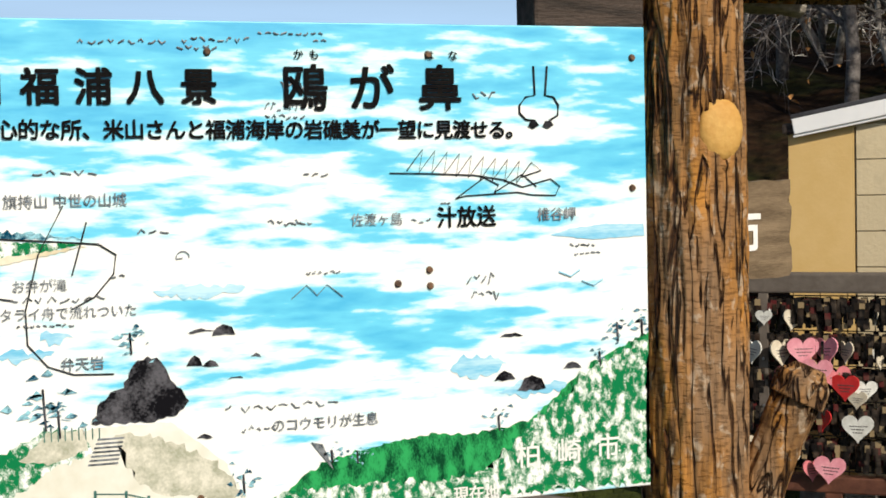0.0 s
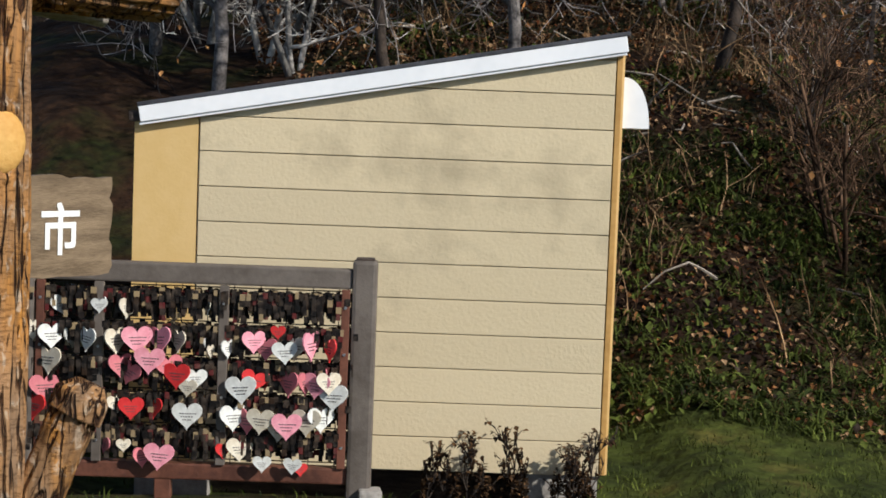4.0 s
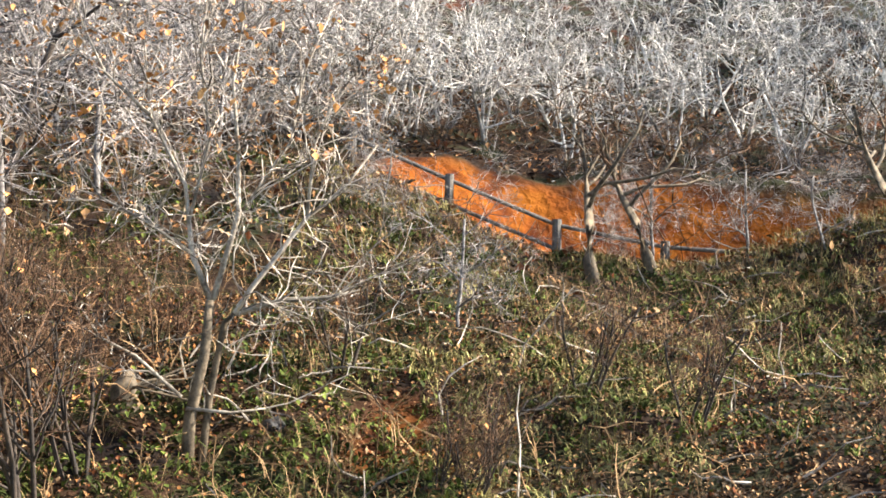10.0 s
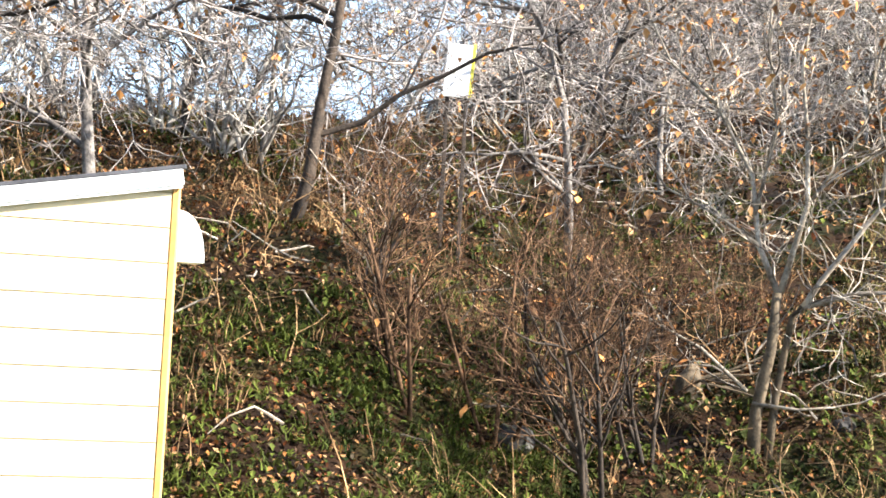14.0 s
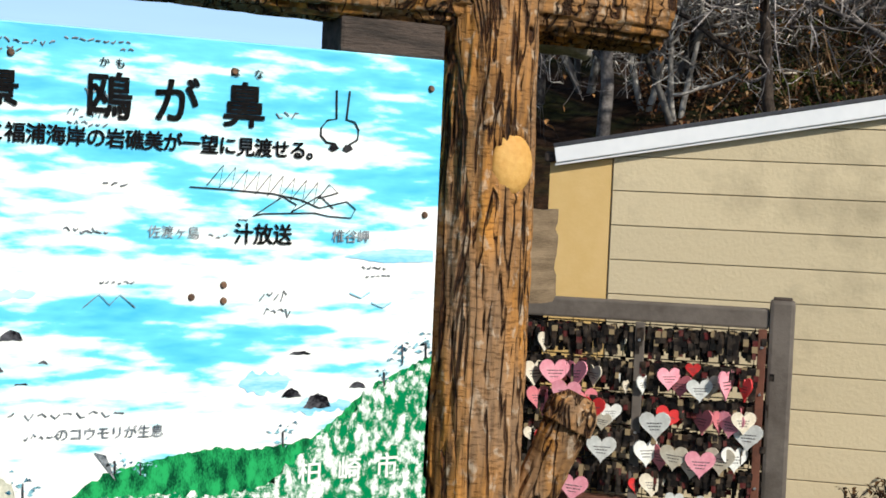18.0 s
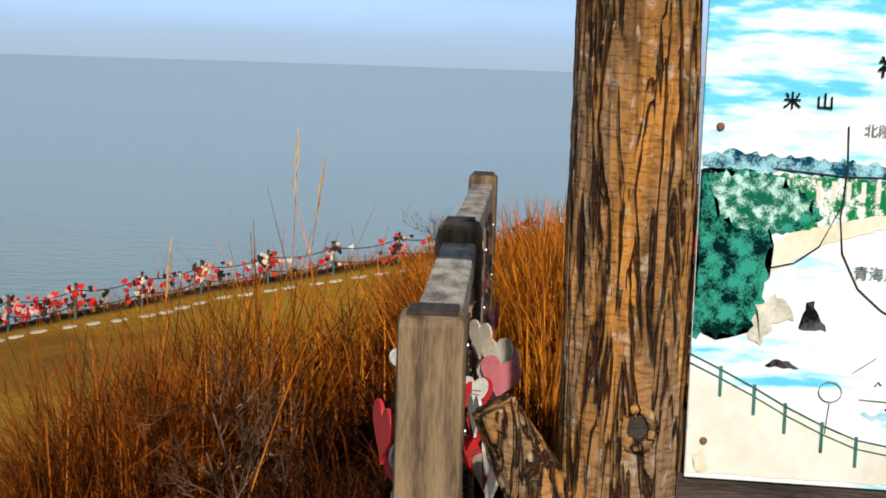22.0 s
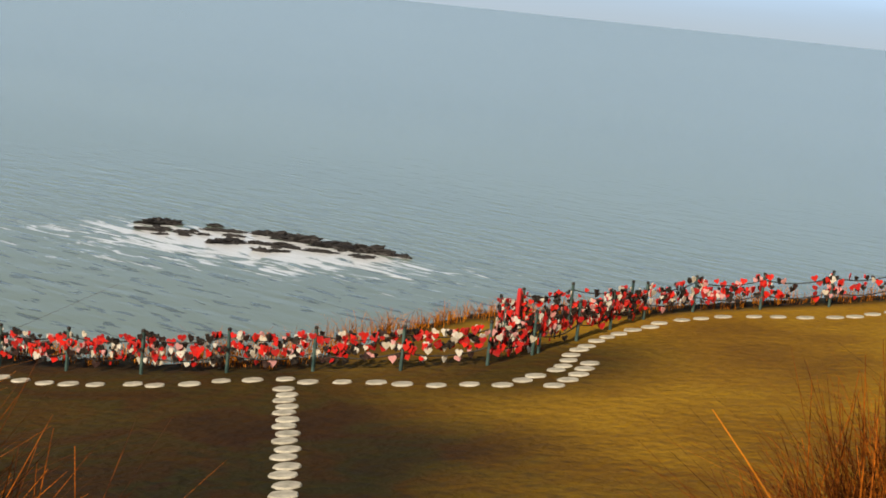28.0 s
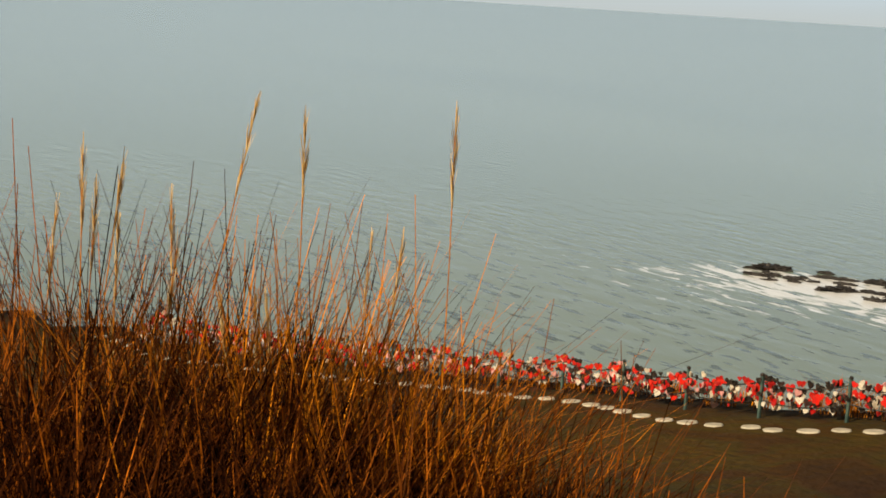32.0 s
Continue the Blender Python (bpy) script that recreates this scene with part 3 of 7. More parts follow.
# ---- shed ----
def local(p, along):
    """A pose at p whose x runs along a level direction, z up."""
    ux, uy = along
    k = math.hypot(ux, uy)
    return Matrix(((ux / k, -uy / k, 0, p[0]), (uy / k, ux / k, 0, p[1]), (0, 0, 1, p[2]), (0, 0, 0, 1)))

SHED_ALONG = (0.7504, -0.661)
def build_shed():
    """x along the front from its yellow door panel to its far corner, y into the shed."""
    w, deep = 2.23, 1.9
    s = thing("shed", "small cream-sided shed with white-edged mono-pitch roof", "shed", local((4.098, 6.071, 0.0), SHED_ALONG))
    top = lambda x: 1.598 + 0.182 * x
    # added dark block that stands in for the shaded void below the floor
    part("underfloor_shade", block((w - 0.1, deep - 0.2, 0.4), (w / 2, deep / 2 + 0.06, -0.176), 0.006), M_DARKWOOD, s, "dark recessed block standing in for the shaded gap")
    for px in (0.2, w - 0.2):
        for py in (0.17, deep - 0.17):
            part("pier", block((0.34, 0.3, 0.4), (px, py, -0.178), 0.008), M_CONCRETE, s, "grey concrete pier")
    core = bmesh.new()
    vs = [core.verts.new(p) for y in (0.022, deep - 0.02) for p in ((0.02, y, 0.026), (w - 0.02, y, 0.026), (w - 0.02, y, top(w) - 0.01), (0.02, y, top(0) - 0.01))]
    for f in ((0, 1, 2, 3), (7, 6, 5, 4), (0, 4, 5, 1), (1, 5, 6, 2), (2, 6, 7, 3), (3, 7, 4, 0)):
        core.faces.new([vs[i] for i in f])
    bmesh.ops.recalc_face_normals(core, faces=core.faces)
    part("wall", core, M_SIDING, s)
    # door panel in one piece
    b = bmesh.new()
    vs = [b.verts.new(p) for y in (0.0, 0.022) for p in ((0.0, y, 0.026), (0.292, y, 0.026), (0.292, y, top(0.292)), (0.0, y, top(0.0)))]
    for f in ((3, 2, 1, 0), (4, 5, 6, 7), (0, 1, 5, 4), (1, 2, 6, 5), (2, 3, 7, 6), (3, 0, 4, 7)):
        b.faces.new([vs[i] for i in f])
    bmesh.ops.recalc_face_normals(b, faces=b.faces)
    part("door_panel", b, M_SIDING_PLAIN, s, "plain yellow-ochre panel")
    z, k = 0.022, 0
    while z < top(w):
        z1 = z + 0.1617
        x0 = 0.3
        def at(zz):
            return max(x0, (zz - 1.598) / 0.182)
        lo, hi = z + 0.0022, min(z1 - 0.0018, top(w - 0.03) - 0.002)
        if hi > lo + 0.01:
            xa = at(lo + 0.002)
            xb = at(hi + 0.002)
            proud = 0.001 * (k % 2)
            b = bmesh.new()
            ring = [(xa, lo), (w - 0.032, lo), (w - 0.032, hi)] + ([(xb, hi)] if xb < w - 0.04 else [])
            if xb > x0 + 0.001 and xa <= x0 + 0.001:
                ring.append((x0, top(x0) - 0.002))
            fr = [b.verts.new((x, -0.004 - proud, q)) for x, q in ring]
            bk = [b.verts.new((x, 0.02, q)) for x, q in ring]
            b.faces.new(fr)
            b.faces.new(bk[::-1])
            for i in range(len(ring)):
                j = (i + 1) % len(ring)
                b.faces.new((fr[i], bk[i], bk[j], fr[j]))
            bmesh.ops.recalc_face_normals(b, faces=b.faces)
            bmesh.ops.bevel(b, geom=[ed for ed in b.edges if all(v.co.y < 0 for v in ed.verts)], offset=0.002, segments=1, affect="EDGES")
            part("siding_board", b, M_SIDING, s)
        z, k = z1, k + 1
    part("corner_trim", block((0.026, 0.03, top(w) - 0.04), (w - 0.014, 0.008, (top(w) + 0.02) / 2), 0.003), M_TRIM, s, "orange-tinged corner strip")
    part("corner_strip", block((0.012, 0.05, top(w) - 0.04), (w + 0.0045, 0.03, (top(w) + 0.02) / 2), 0.002), M_SIDING_PLAIN, s)
    slope = math.atan(0.182)
    rt = Matrix.Rotation(-slope, 4, "Y")
    ln = (w - 0.015) / math.cos(slope)
    mid = (w / 2 + 0.02, 0, 1.598 + 0.182 * (w / 2 + 0.02))
    part("fascia", block((ln, 0.025, 0.072), (mid[0], -0.035, mid[2] + 0.03), 0.004, rt), M_WHITE, s, "white metal edge of the roof")
    part("fascia_lip", block((ln, 0.03, 0.012), (mid[0], -0.024, mid[2] - 0.014), 0.003, rt), M_WHITE, s)
    part("roof_sheet", block((ln + 0.02, deep + 0.1, 0.02), (mid[0], deep / 2, mid[2] + 0.076), 0.004, rt), M_ROOF, s, "thin dark roof sheet")
    part("roof_board", block((ln - 0.03, deep + 0.02, 0.07), (mid[0], deep / 2 + 0.005, mid[2] + 0.028), 0.0, rt), M_DARKWOOD, s)
    part("rafter_end", block((0.05, 0.05, 0.05), (0.0, 0.0, 1.625), 0.012), M_DARKWOOD, s)
    # quarter-round hood of the vent on the far side wall
    b = bmesh.new()
    prof = [(0, 0.0)] + [(0.128 * math.sin(a), 0.235 * (1 - (1 - math.cos(a)) ** 1.1) - 0.0) for a in [math.pi / 2 * i / 10 for i in range(11)]]
    rings = [[b.verts.new((w + 0.012 + px, yy, 1.655 + pz + 0.16 * px * 0)) for px, pz in prof] for yy in (0.05, 0.3)]
    for i in range(len(prof)):
        j = (i + 1) % len(prof)
        b.faces.new((rings[0][i], rings[1][i], rings[1][j], rings[0][j]))
    b.faces.new(rings[0])
    b.faces.new(rings[1][::-1])
    bmesh.ops.recalc_face_normals(b, faces=b.faces)
    part("vent_hood", b, M_WHITE, s, "white quarter-round vent hood")
build_shed()

# ---- hearts ----
def heart_bm(size, thick, n=26):
    b = bmesh.new()
    ring = []
    for i in range(n):
        t = 2 * math.pi * i / n
        x = 16 * math.sin(t) ** 3
        z = 13 * math.cos(t) - 5 * math.cos(2 * t) - 2 * math.cos(3 * t) - math.cos(4 * t)
        ring.append((x / 33.0 * size, (z - 8) / 33.0 * size))
    fr = [b.verts.new((x, -thick / 2, z)) for x, z in ring]
    bk = [b.verts.new((x, thick / 2, z)) for x, z in ring]
    b.faces.new(fr[::-1])
    b.faces.new(bk)
    for i in range(n):
        j = (i + 1) % n
        b.faces.new((fr[i], fr[j], bk[j], bk[i]))
    bmesh.ops.recalc_face_normals(b, faces=b.faces)
    return b

def mesh_of(b, mat, name):
    me = bpy.data.meshes.new(name)
    b.to_mesh(me)
    b.free()
    me.materials.append(mat)
    return me

HEART_MATS = {
    "pink": material("pink_paint", (0.62, 0.2, 0.26), (0.8, 0.36, 0.42), 9, 0.5, vary=0.1),
    "rose": material("rose_paint", (0.5, 0.13, 0.16), (0.62, 0.2, 0.22), 9, 0.5, vary=0.1),
    "red": material("red_paint", (0.5, 0.02, 0.02), (0.66, 0.04, 0.04), 9, 0.45, vary=0.1),
    "cream": material("cream_paint", (0.5, 0.42, 0.3), (0.72, 0.66, 0.54), 9, 0.55, vary=0.1),
    "white": material("white_paint", (0.52, 0.52, 0.48), (0.78, 0.78, 0.74), 9, 0.5, vary=0.08),
}
HEART_MESH = {k: mesh_of(heart_bm(0.122, 0.007), m, "heart_plate") for k, m in HEART_MATS.items()}
HEART_WORD = {"pink": "faded pink", "rose": "dusky rose", "red": "bright red", "cream": "cream-coloured", "white": "weathered white"}

M_INK = material("faded_ink", (0.05, 0.04, 0.04), (0.12, 0.1, 0.1), 60, 0.7)
def scrawl_mesh(seed):
    """Rows of small strokes, as writing too small to read."""
    rnd = random.Random(seed)
    b = bmesh.new()
    for row in range(3):
        x = -0.03 + 0.006 * row
        while x < 0.028 - 0.006 * row:
            wd = rnd.uniform(0.004, 0.009)
            q = block((wd, 0.0012, 0.004), (x + wd / 2, -0.004, -0.026 - 0.012 * row), 0)
            me = bpy.data.meshes.new("t")
            q.to_mesh(me)
            q.free()
            b.from_mesh(me)
            bpy.data.meshes.remove(me)
            x += wd + 0.003
    return mesh_of(b, M_INK, "scrawl")
SCRAWLS = [scrawl_mesh(k) for k in range(3)]

def hang_heart(colour, m, group, scale=1.0, scrawl=True):
    ob = new("heart_plaque", HEART_MESH[colour])
    ob.matrix_world = m @ Matrix.Scale(scale, 4)
    tagged(ob, HEART_WORD[colour] + " heart-shaped wish plaque hanging on a wire rack", "plaque", group)
    if scrawl:
        k = new("writing", random.choice(SCRAWLS))
        k.parent = ob
    return ob

def padlock_cloud(count, w, z0, z1, seed, rows, thick=0.05):
    """Chained padlocks crowded along the wires of a rack: small bodies with shackles."""
    rnd = random.Random(seed)
    verts, faces = [], []
    for _ in range(count):
        zz = rnd.choice(rows) - rnd.uniform(0.0, 0.035)
        x, y, tilt = rnd.uniform(0.02, w - 0.02), rnd.uniform(-thick, thick), rnd.uniform(-0.25, 0.25)
        n_links = rnd.choice((1, 1, 2, 3, 4))
        for q in range(n_links):
            cz = zz - 0.02 - q * 0.027
            if cz < z0 + 0.02:
                break
            a, h = rnd.uniform(0.007, 0.012), rnd.uniform(0.011, 0.016)
            base = len(verts)
            cx = x + tilt * q * 0.02
            for sy in (-1, 1):
                for sx, sz in ((-1, -1), (1, -1), (1, 1), (-1, 1)):
                    verts.append((cx + sx * a, y + sy * 0.005, cz + sz * h))
            faces += [tuple(base + i for i in f) for f in ((3, 2, 1, 0), (4, 5, 6, 7), (0, 1, 5, 4), (1, 2, 6, 5), (2, 3, 7, 6), (3, 0, 4, 7))]
    return verts, faces

def wire_rack(name, at, bays, post_w, h, rail_z, low_z, post_ends=(True, True), wood=None, rail_wood=None, low_wood=None, leg=True, down=0.0, seed=1, locks=260, label=""):
    """A framed rack of dark wires: x along it from its first post."""
    wood, rail_wood, low_wood = wood or M_RACK, rail_wood or M_RACK, low_wood or M_RACK_RED
    w = sum(bays) + post_w
    s = thing(name, label, "lock rack", at)
    for i, x in enumerate((0.0, w)):
        if post_ends[i]:
            b = block((post_w, post_w, h + down), (x, 0, (h - down) / 2), post_w * 0.16)
            p = part("post", b, wood, s)
            part("post_cap", block((post_w * 0.74, post_w * 0.74, 0.012), (x, 0, h + 0.003), 0.004), M_DARKWOOD, p, "dark weathered end grain")
    part("top_rail", block((w - post_w, post_w * 0.75, 0.085), (w / 2, 0, rail_z), 0.01), rail_wood, s)
    part("bottom_rail", block((w - post_w, 0.07, 0.07), (w / 2, 0, low_z), 0.008), low_wood, s)
    if leg:
        part("leg", block((0.07, 0.06, low_z + 0.08 + down), (w * 0.42, 0, (low_z - 0.08 - down) / 2 - 0.0), 0.006), low_wood, s)
    x = post_w / 2
    ups = [x + 0.025]
    for bay in bays[:-1]:
        x += bay
        ups.append(x)
    ups.append(w - post_w / 2 - 0.025)
    z0, z1 = low_z + 0.035, rail_z - 0.043
    for k, ux in enumerate(ups):
        edge = k in (0, len(ups) - 1)
        u = part("upright", block((0.04 if not edge else 0.035, 0.03, z1 - z0 - 0.002), (ux, -0.034, (z0 + z1) / 2), 0.003), M_RACK if not edge else M_RACK_RED, s)
        for q in range(4):
            bz = z0 + (z1 - z0) * (0.12 + 0.26 * q)
            bt = bmesh.new()
            bmesh.ops.create_cone(bt, cap_ends=True, segments=8, radius1=0.007, radius2=0.006, depth=0.006, matrix=Matrix.Translation((ux, -0.051, bz)) @ Matrix.Rotation(math.pi / 2, 4, "X"))
            part("bolt", bt, M_STEEL, u, "shiny bolt head")
    rows = [z1 - 0.012 - (z1 - z0 - 0.03) * k / 5 for k in range(6)]
    for z in rows:
        v, f = tube_data([(post_w / 2, 0, z), (w - post_w / 2, 0, z)], [0.003, 0.003], 5)
        part("wire", (v, f), M_IRON, s)
    n_up = int((w - post_w) / 0.11)
    for k in range(n_up):
        xx = post_w / 2 + (k + 0.5) * (w - post_w) / n_up
        v, f = tube_data([(xx, 0.004, z0), (xx, 0.004, z1)], [0.0022, 0.0022], 4)
        part("wire", (v, f), M_IRON, s)
    lk = part("padlock_cluster", padlock_cloud(locks, w, z0, z1, seed, rows), M_LOCKS, s, "crowded small dark padlocks")
    lk["kind"] = "stuff"
    lk.location = (0, 0, 0)
    return s, w, rows

RACK_AT = local((3.47, 5.867, 0.0), SHED_ALONG)
wire_rack("heart_rack", RACK_AT, (0.27, 0.525, 0.537), 0.105, 1.045, 0.962, 0.118, (True, True), seed=3, locks=4600,
          label="grey-brown framed rack hung with padlocks and heart plaques")
RACK_W = 1.437
def rack_heart(x, z, colour, yaw=0.0, lean=0.0, y=-0.055, scale=1.0):
    hang_heart(colour, RACK_AT @ pose(x, y, z, 0, lean, yaw), "hearts on the rack by the shed", scale)
build_list = (
    # along, height of the dip between the lobes, colour, turn, lean, depth, size
    (0.33, 0.84, "white", 0, 0, -0.07, 0.55), (0.28, 0.71, "white", -40, 5, -0.06, 0.9), (0.13, 0.72, "white", 35, 0, -0.06, 0.95), (0.05, 0.74, "cream", 20, 0, -0.05, 0.8),
    (0.12, 0.62, "cream", -25, 0, -0.06, 1.0), (0.10, 0.50, "rose", 30, 0, -0.05, 1.0), (0.06, 0.42, "red", -30, 4, -0.05, 1.0), (0.19, 0.45, "rose", 10, 0, -0.04, 0.9),
    (0.40, 0.71, "cream", 55, 0, -0.06, 1.0), (0.49, 0.72, "pink", 25, 0, -0.07, 1.05), (0.58, 0.72, "pink", -35, -6, -0.05, 1.0), (0.55, 0.635, "pink", 5, 3, -0.09, 1.0),
    (0.42, 0.60, "rose", 40, 0, -0.05, 0.9), (0.47, 0.57, "rose", -30, 20, -0.06, 0.9), (0.66, 0.71, "cream", -45, 0, -0.05, 0.8), (0.66, 0.57, "red", -15, 0, -0.07, 0.95),
    (0.62, 0.60, "rose", 20, -10, -0.05, 0.9), (0.74, 0.55, "white", 15, 0, -0.06, 0.75), (0.71, 0.51, "cream", -10, 4, -0.08, 0.65), (0.40, 0.43, "cream", 40, -12, -0.05, 0.7),
    (0.47, 0.42, "red", 10, 0, -0.06, 0.85), (0.56, 0.42, "red", -35, 0, -0.04, 0.8), (0.71, 0.405, "white", 0, 0, -0.08, 1.0), (0.60, 0.23, "pink", 5, 5, -0.09, 1.0),
    (0.52, 0.21, "rose", 50, 0, -0.05, 0.8), (0.44, 0.245, "cream", 20, 0, -0.05, 0.5), (0.36, 0.25, "rose", -50, 10, -0.04, 0.7), (0.24, 0.30, "cream", 20, 0, -0.05, 0.8),
    (0.87, 0.68, "white", 60, 0, -0.06, 0.7), (0.98, 0.72, "pink", 30, 0, -0.07, 0.85), (1.03, 0.69, "rose", -20, 0, -0.05, 0.85), (1.08, 0.75, "red", 0, 0, -0.06, 0.5),
    (1.11, 0.68, "white", 0, -4, -0.08, 0.85), (1.15, 0.70, "cream", -30, 0, -0.05, 0.9), (1.22, 0.72, "pink", 65, 0, -0.06, 1.1), (1.30, 0.70, "red", -60, 0, -0.06, 0.9),
    (0.93, 0.525, "white", -10, -5, -0.08, 1.05), (0.99, 0.55, "red", 15, 18, -0.06, 0.85), (1.13, 0.55, "rose", -45, 0, -0.05, 0.95), (1.20, 0.55, "rose", 60, 0, -0.04, 0.9),
    (1.25, 0.545, "pink", -15, 6, -0.06, 0.95), (1.30, 0.555, "cream", 20, 0, -0.07, 0.85), (1.32, 0.50, "white", -10, 0, -0.06, 1.0), (0.90, 0.40, "white", 35, 0, -0.06, 1.0),
    (0.96, 0.385, "rose", -25, 0, -0.05, 0.95), (1.02, 0.39, "cream", -8, 3, -0.08, 0.95), (1.13, 0.375, "pink", 3, 0, -0.09, 1.0), (1.10, 0.35, "cream", 20, 8, -0.05, 0.9),
    (1.21, 0.39, "cream", -12, 0, -0.06, 1.0), (1.27, 0.40, "white", 25, 0, -0.05, 0.95), (0.93, 0.26, "cream", 20, 0, -0.05, 0.9), (1.03, 0.195, "white", 5, 0, -0.08, 0.62),
    (1.16, 0.19, "white", -5, 4, -0.08, 0.62), (1.19, 0.165, "red", 20, 0, -0.05, 0.5), (0.86, 0.24, "red", 40, 0, -0.05, 0.6), (0.80, 0.66, "cream", 70, 0, -0.07, 0.5),
)
for q in build_list:
    rack_heart(*q[:6], q[6] * 1.1)
extra = random.Random(23)
for k in range(34):
    rack_heart(extra.uniform(0.08, 1.36), extra.choice((0.86, 0.72, 0.58, 0.44, 0.3)) - extra.uniform(0, 0.04), extra.choice(("rose", "red", "cream", "white", "rose", "pink")), extra.choice((-1, 1)) * extra.uniform(35, 80), extra.uniform(-12, 12), extra.uniform(-0.03, 0.03), extra.uniform(0.6, 1.0))

# town board behind the rack: rough-edged plank with one painted character
def rough_plank(w, h, t, seed):
    rnd = random.Random(seed)
    b = bmesh.new()
    n, ring = 14, []
    for i in range(n):
        ring.append((-w / 2 + w * i / n, -h / 2 + rnd.uniform(-0.006, 0.006)))
    for i in range(n):
        ring.append((w / 2 + rnd.uniform(-0.012, 0.008), -h / 2 + h * i / n))
    for i in range(n):
        ring.append((w / 2 - w * i / n, h / 2 + rnd.uniform(-0.008, 0.008)))
    for i in range(n):
        ring.append((-w / 2 + rnd.uniform(-0.008, 0.01), h / 2 - h * i / n))
    fr = [b.verts.new((x, -t / 2, z)) for x, z in ring]
    bk = [b.verts.new((x, t / 2, z)) for x, z in ring]
    b.faces.new(fr)
    b.faces.new(bk[::-1])
    for i in range(len(ring)):
        j = (i + 1) % len(ring)
        b.faces.new((fr[i], bk[i], bk[j], fr[j]))
    bmesh.ops.recalc_face_normals(b, faces=b.faces)
    return b

def text_mesh(body, size, depth=0.0015, bold=0.0):
    """Lettering as a mesh in the x-z plane, facing -y, its middle at the origin."""
    cu = bpy.data.curves.new("lettering", "FONT")
    cu.body, cu.size, cu.extrude = body, size, depth
    cu.align_x, cu.align_y = "CENTER", "CENTER"
    cu.resolution_u = 3
    ob = bpy.data.objects.new("lettering", cu)
    scene.collection.objects.link(ob)
    me = bpy.data.meshes.new_from_object(ob.evaluated_get(bpy.context.evaluated_depsgraph_get()))
    bpy.data.objects.remove(ob)
    me.transform(Matrix.Rotation(math.pi / 2, 4, "X"))
    me.materials.clear()
    if bold:
        b = bmesh.new()
        for k, (dx, dz) in enumerate(((-1, -1), (1, -1), (1, 1), (-1, 1))):
            q = me.copy()
            q.transform(Matrix.Translation((dx * bold * 0.6, -0.0001 * k, dz * bold * 0.6)))
            b.from_mesh(q)
            bpy.data.meshes.remove(q)
        b.to_mesh(me)
        b.free()
    return me

def lettering(body, size, at, mat, parent, bold=0.0, name="lettering", label="", stretch=1.0):
    me = text_mesh(body, size, 0.0003, bold)
    me.materials.append(mat)
    ob = new(name, me)
    ob.parent = parent
    ob.matrix_parent_inverse = Matrix.Identity(4)
    ob.location, ob.scale = at, (stretch, 1, 1)
    if label:
        ob["label"] = label
    return ob

M_BOARDWOOD = material("board_wood", (0.11, 0.075, 0.042), (0.23, 0.165, 0.1), 5, 0.7, 0.3, 50, stretch=(1, 4, 6))
M_WHITEPAINT = material("white_lettering", (0.75, 0.75, 0.72), (0.84, 0.84, 0.82), 20, 0.6)
TOWN_AT = local((2.92, 4.21, 0.0), (0.96, 0.28))
tb = thing("town_board", "rough-edged brown wooden board with white painted character", "sign", TOWN_AT)
part("plank", rough_plank(0.78, 0.30, 0.03, 4), M_BOARDWOOD, tb).location = (-0.39, 0, 1.25)
lettering("市", 0.165, (-0.215, -0.018, 1.23), M_WHITEPAINT, tb, 0.005, label="white painted character")
part("stake", block((0.07, 0.06, 1.3), (-0.375, 0.047, 0.6), 0.006), M_DARKWOOD, tb)
fb = thing("footing_block", "pale concrete footing block beside the rack post", "block", RACK_AT @ pose(RACK_W - 0.0 + 0.05, -0.05, 0.0, 0, 0, 8))
part("stone", block((0.10, 0.10, 0.09), (0, 0, 0.03), 0.012), M_CONCRETE, fb)

# ---- near racks beside the sign ----
R1 = local((-0.484, 3.058, 0.0), (-0.0905, 1.0))
wire_rack("lock_rack", R1, (0.66, 0.66), 0.132, 1.032, 0.95, 0.05, wood=M_WOOD, rail_wood=M_WOODTOP, low_wood=M_WOOD, leg=False, down=0.5, seed=5, locks=1300,
          label="weathered wooden rack with square posts, padlocks and hearts")
R2 = local((-0.634, 4.67, 0.0), (-0.072, 1.0))
wire_rack("lock_rack", R2, (0.86, 0.86), 0.12, 1.03, 0.95, 0.05, wood=M_WOOD, rail_wood=M_WOODTOP, low_wood=M_WOOD, leg=False, down=0.7, seed=6, locks=1300,
          label="weathered wooden rack standing behind another on the slope")
R3 = local((-0.244, 6.52, 0.0), (1.0, 0.12))
wire_rack("lock_rack", R3, (0.7, 0.7), 0.14, 1.05, 0.96, 0.2, wood=M_OLDWOOD, rail_wood=M_OLDWOOD, leg=False, down=0.4, seed=7, locks=2600,
          label="dark wooden rack behind the sign post with hearts")
rnd = random.Random(11)
def side_hearts(at, w, specs, group):
    for x, y, z, c, yaw, sc in specs:
        if y < 0 and w < 1.2:          # these are pushed outwards by the crowd behind them
            y, z, yaw, sc = y * 1.35, z + 0.15, yaw + 34, sc * 0.85
        hang_heart(c, at @ pose(x, y, z, 0, rnd.uniform(-8, 8), yaw), group, sc)
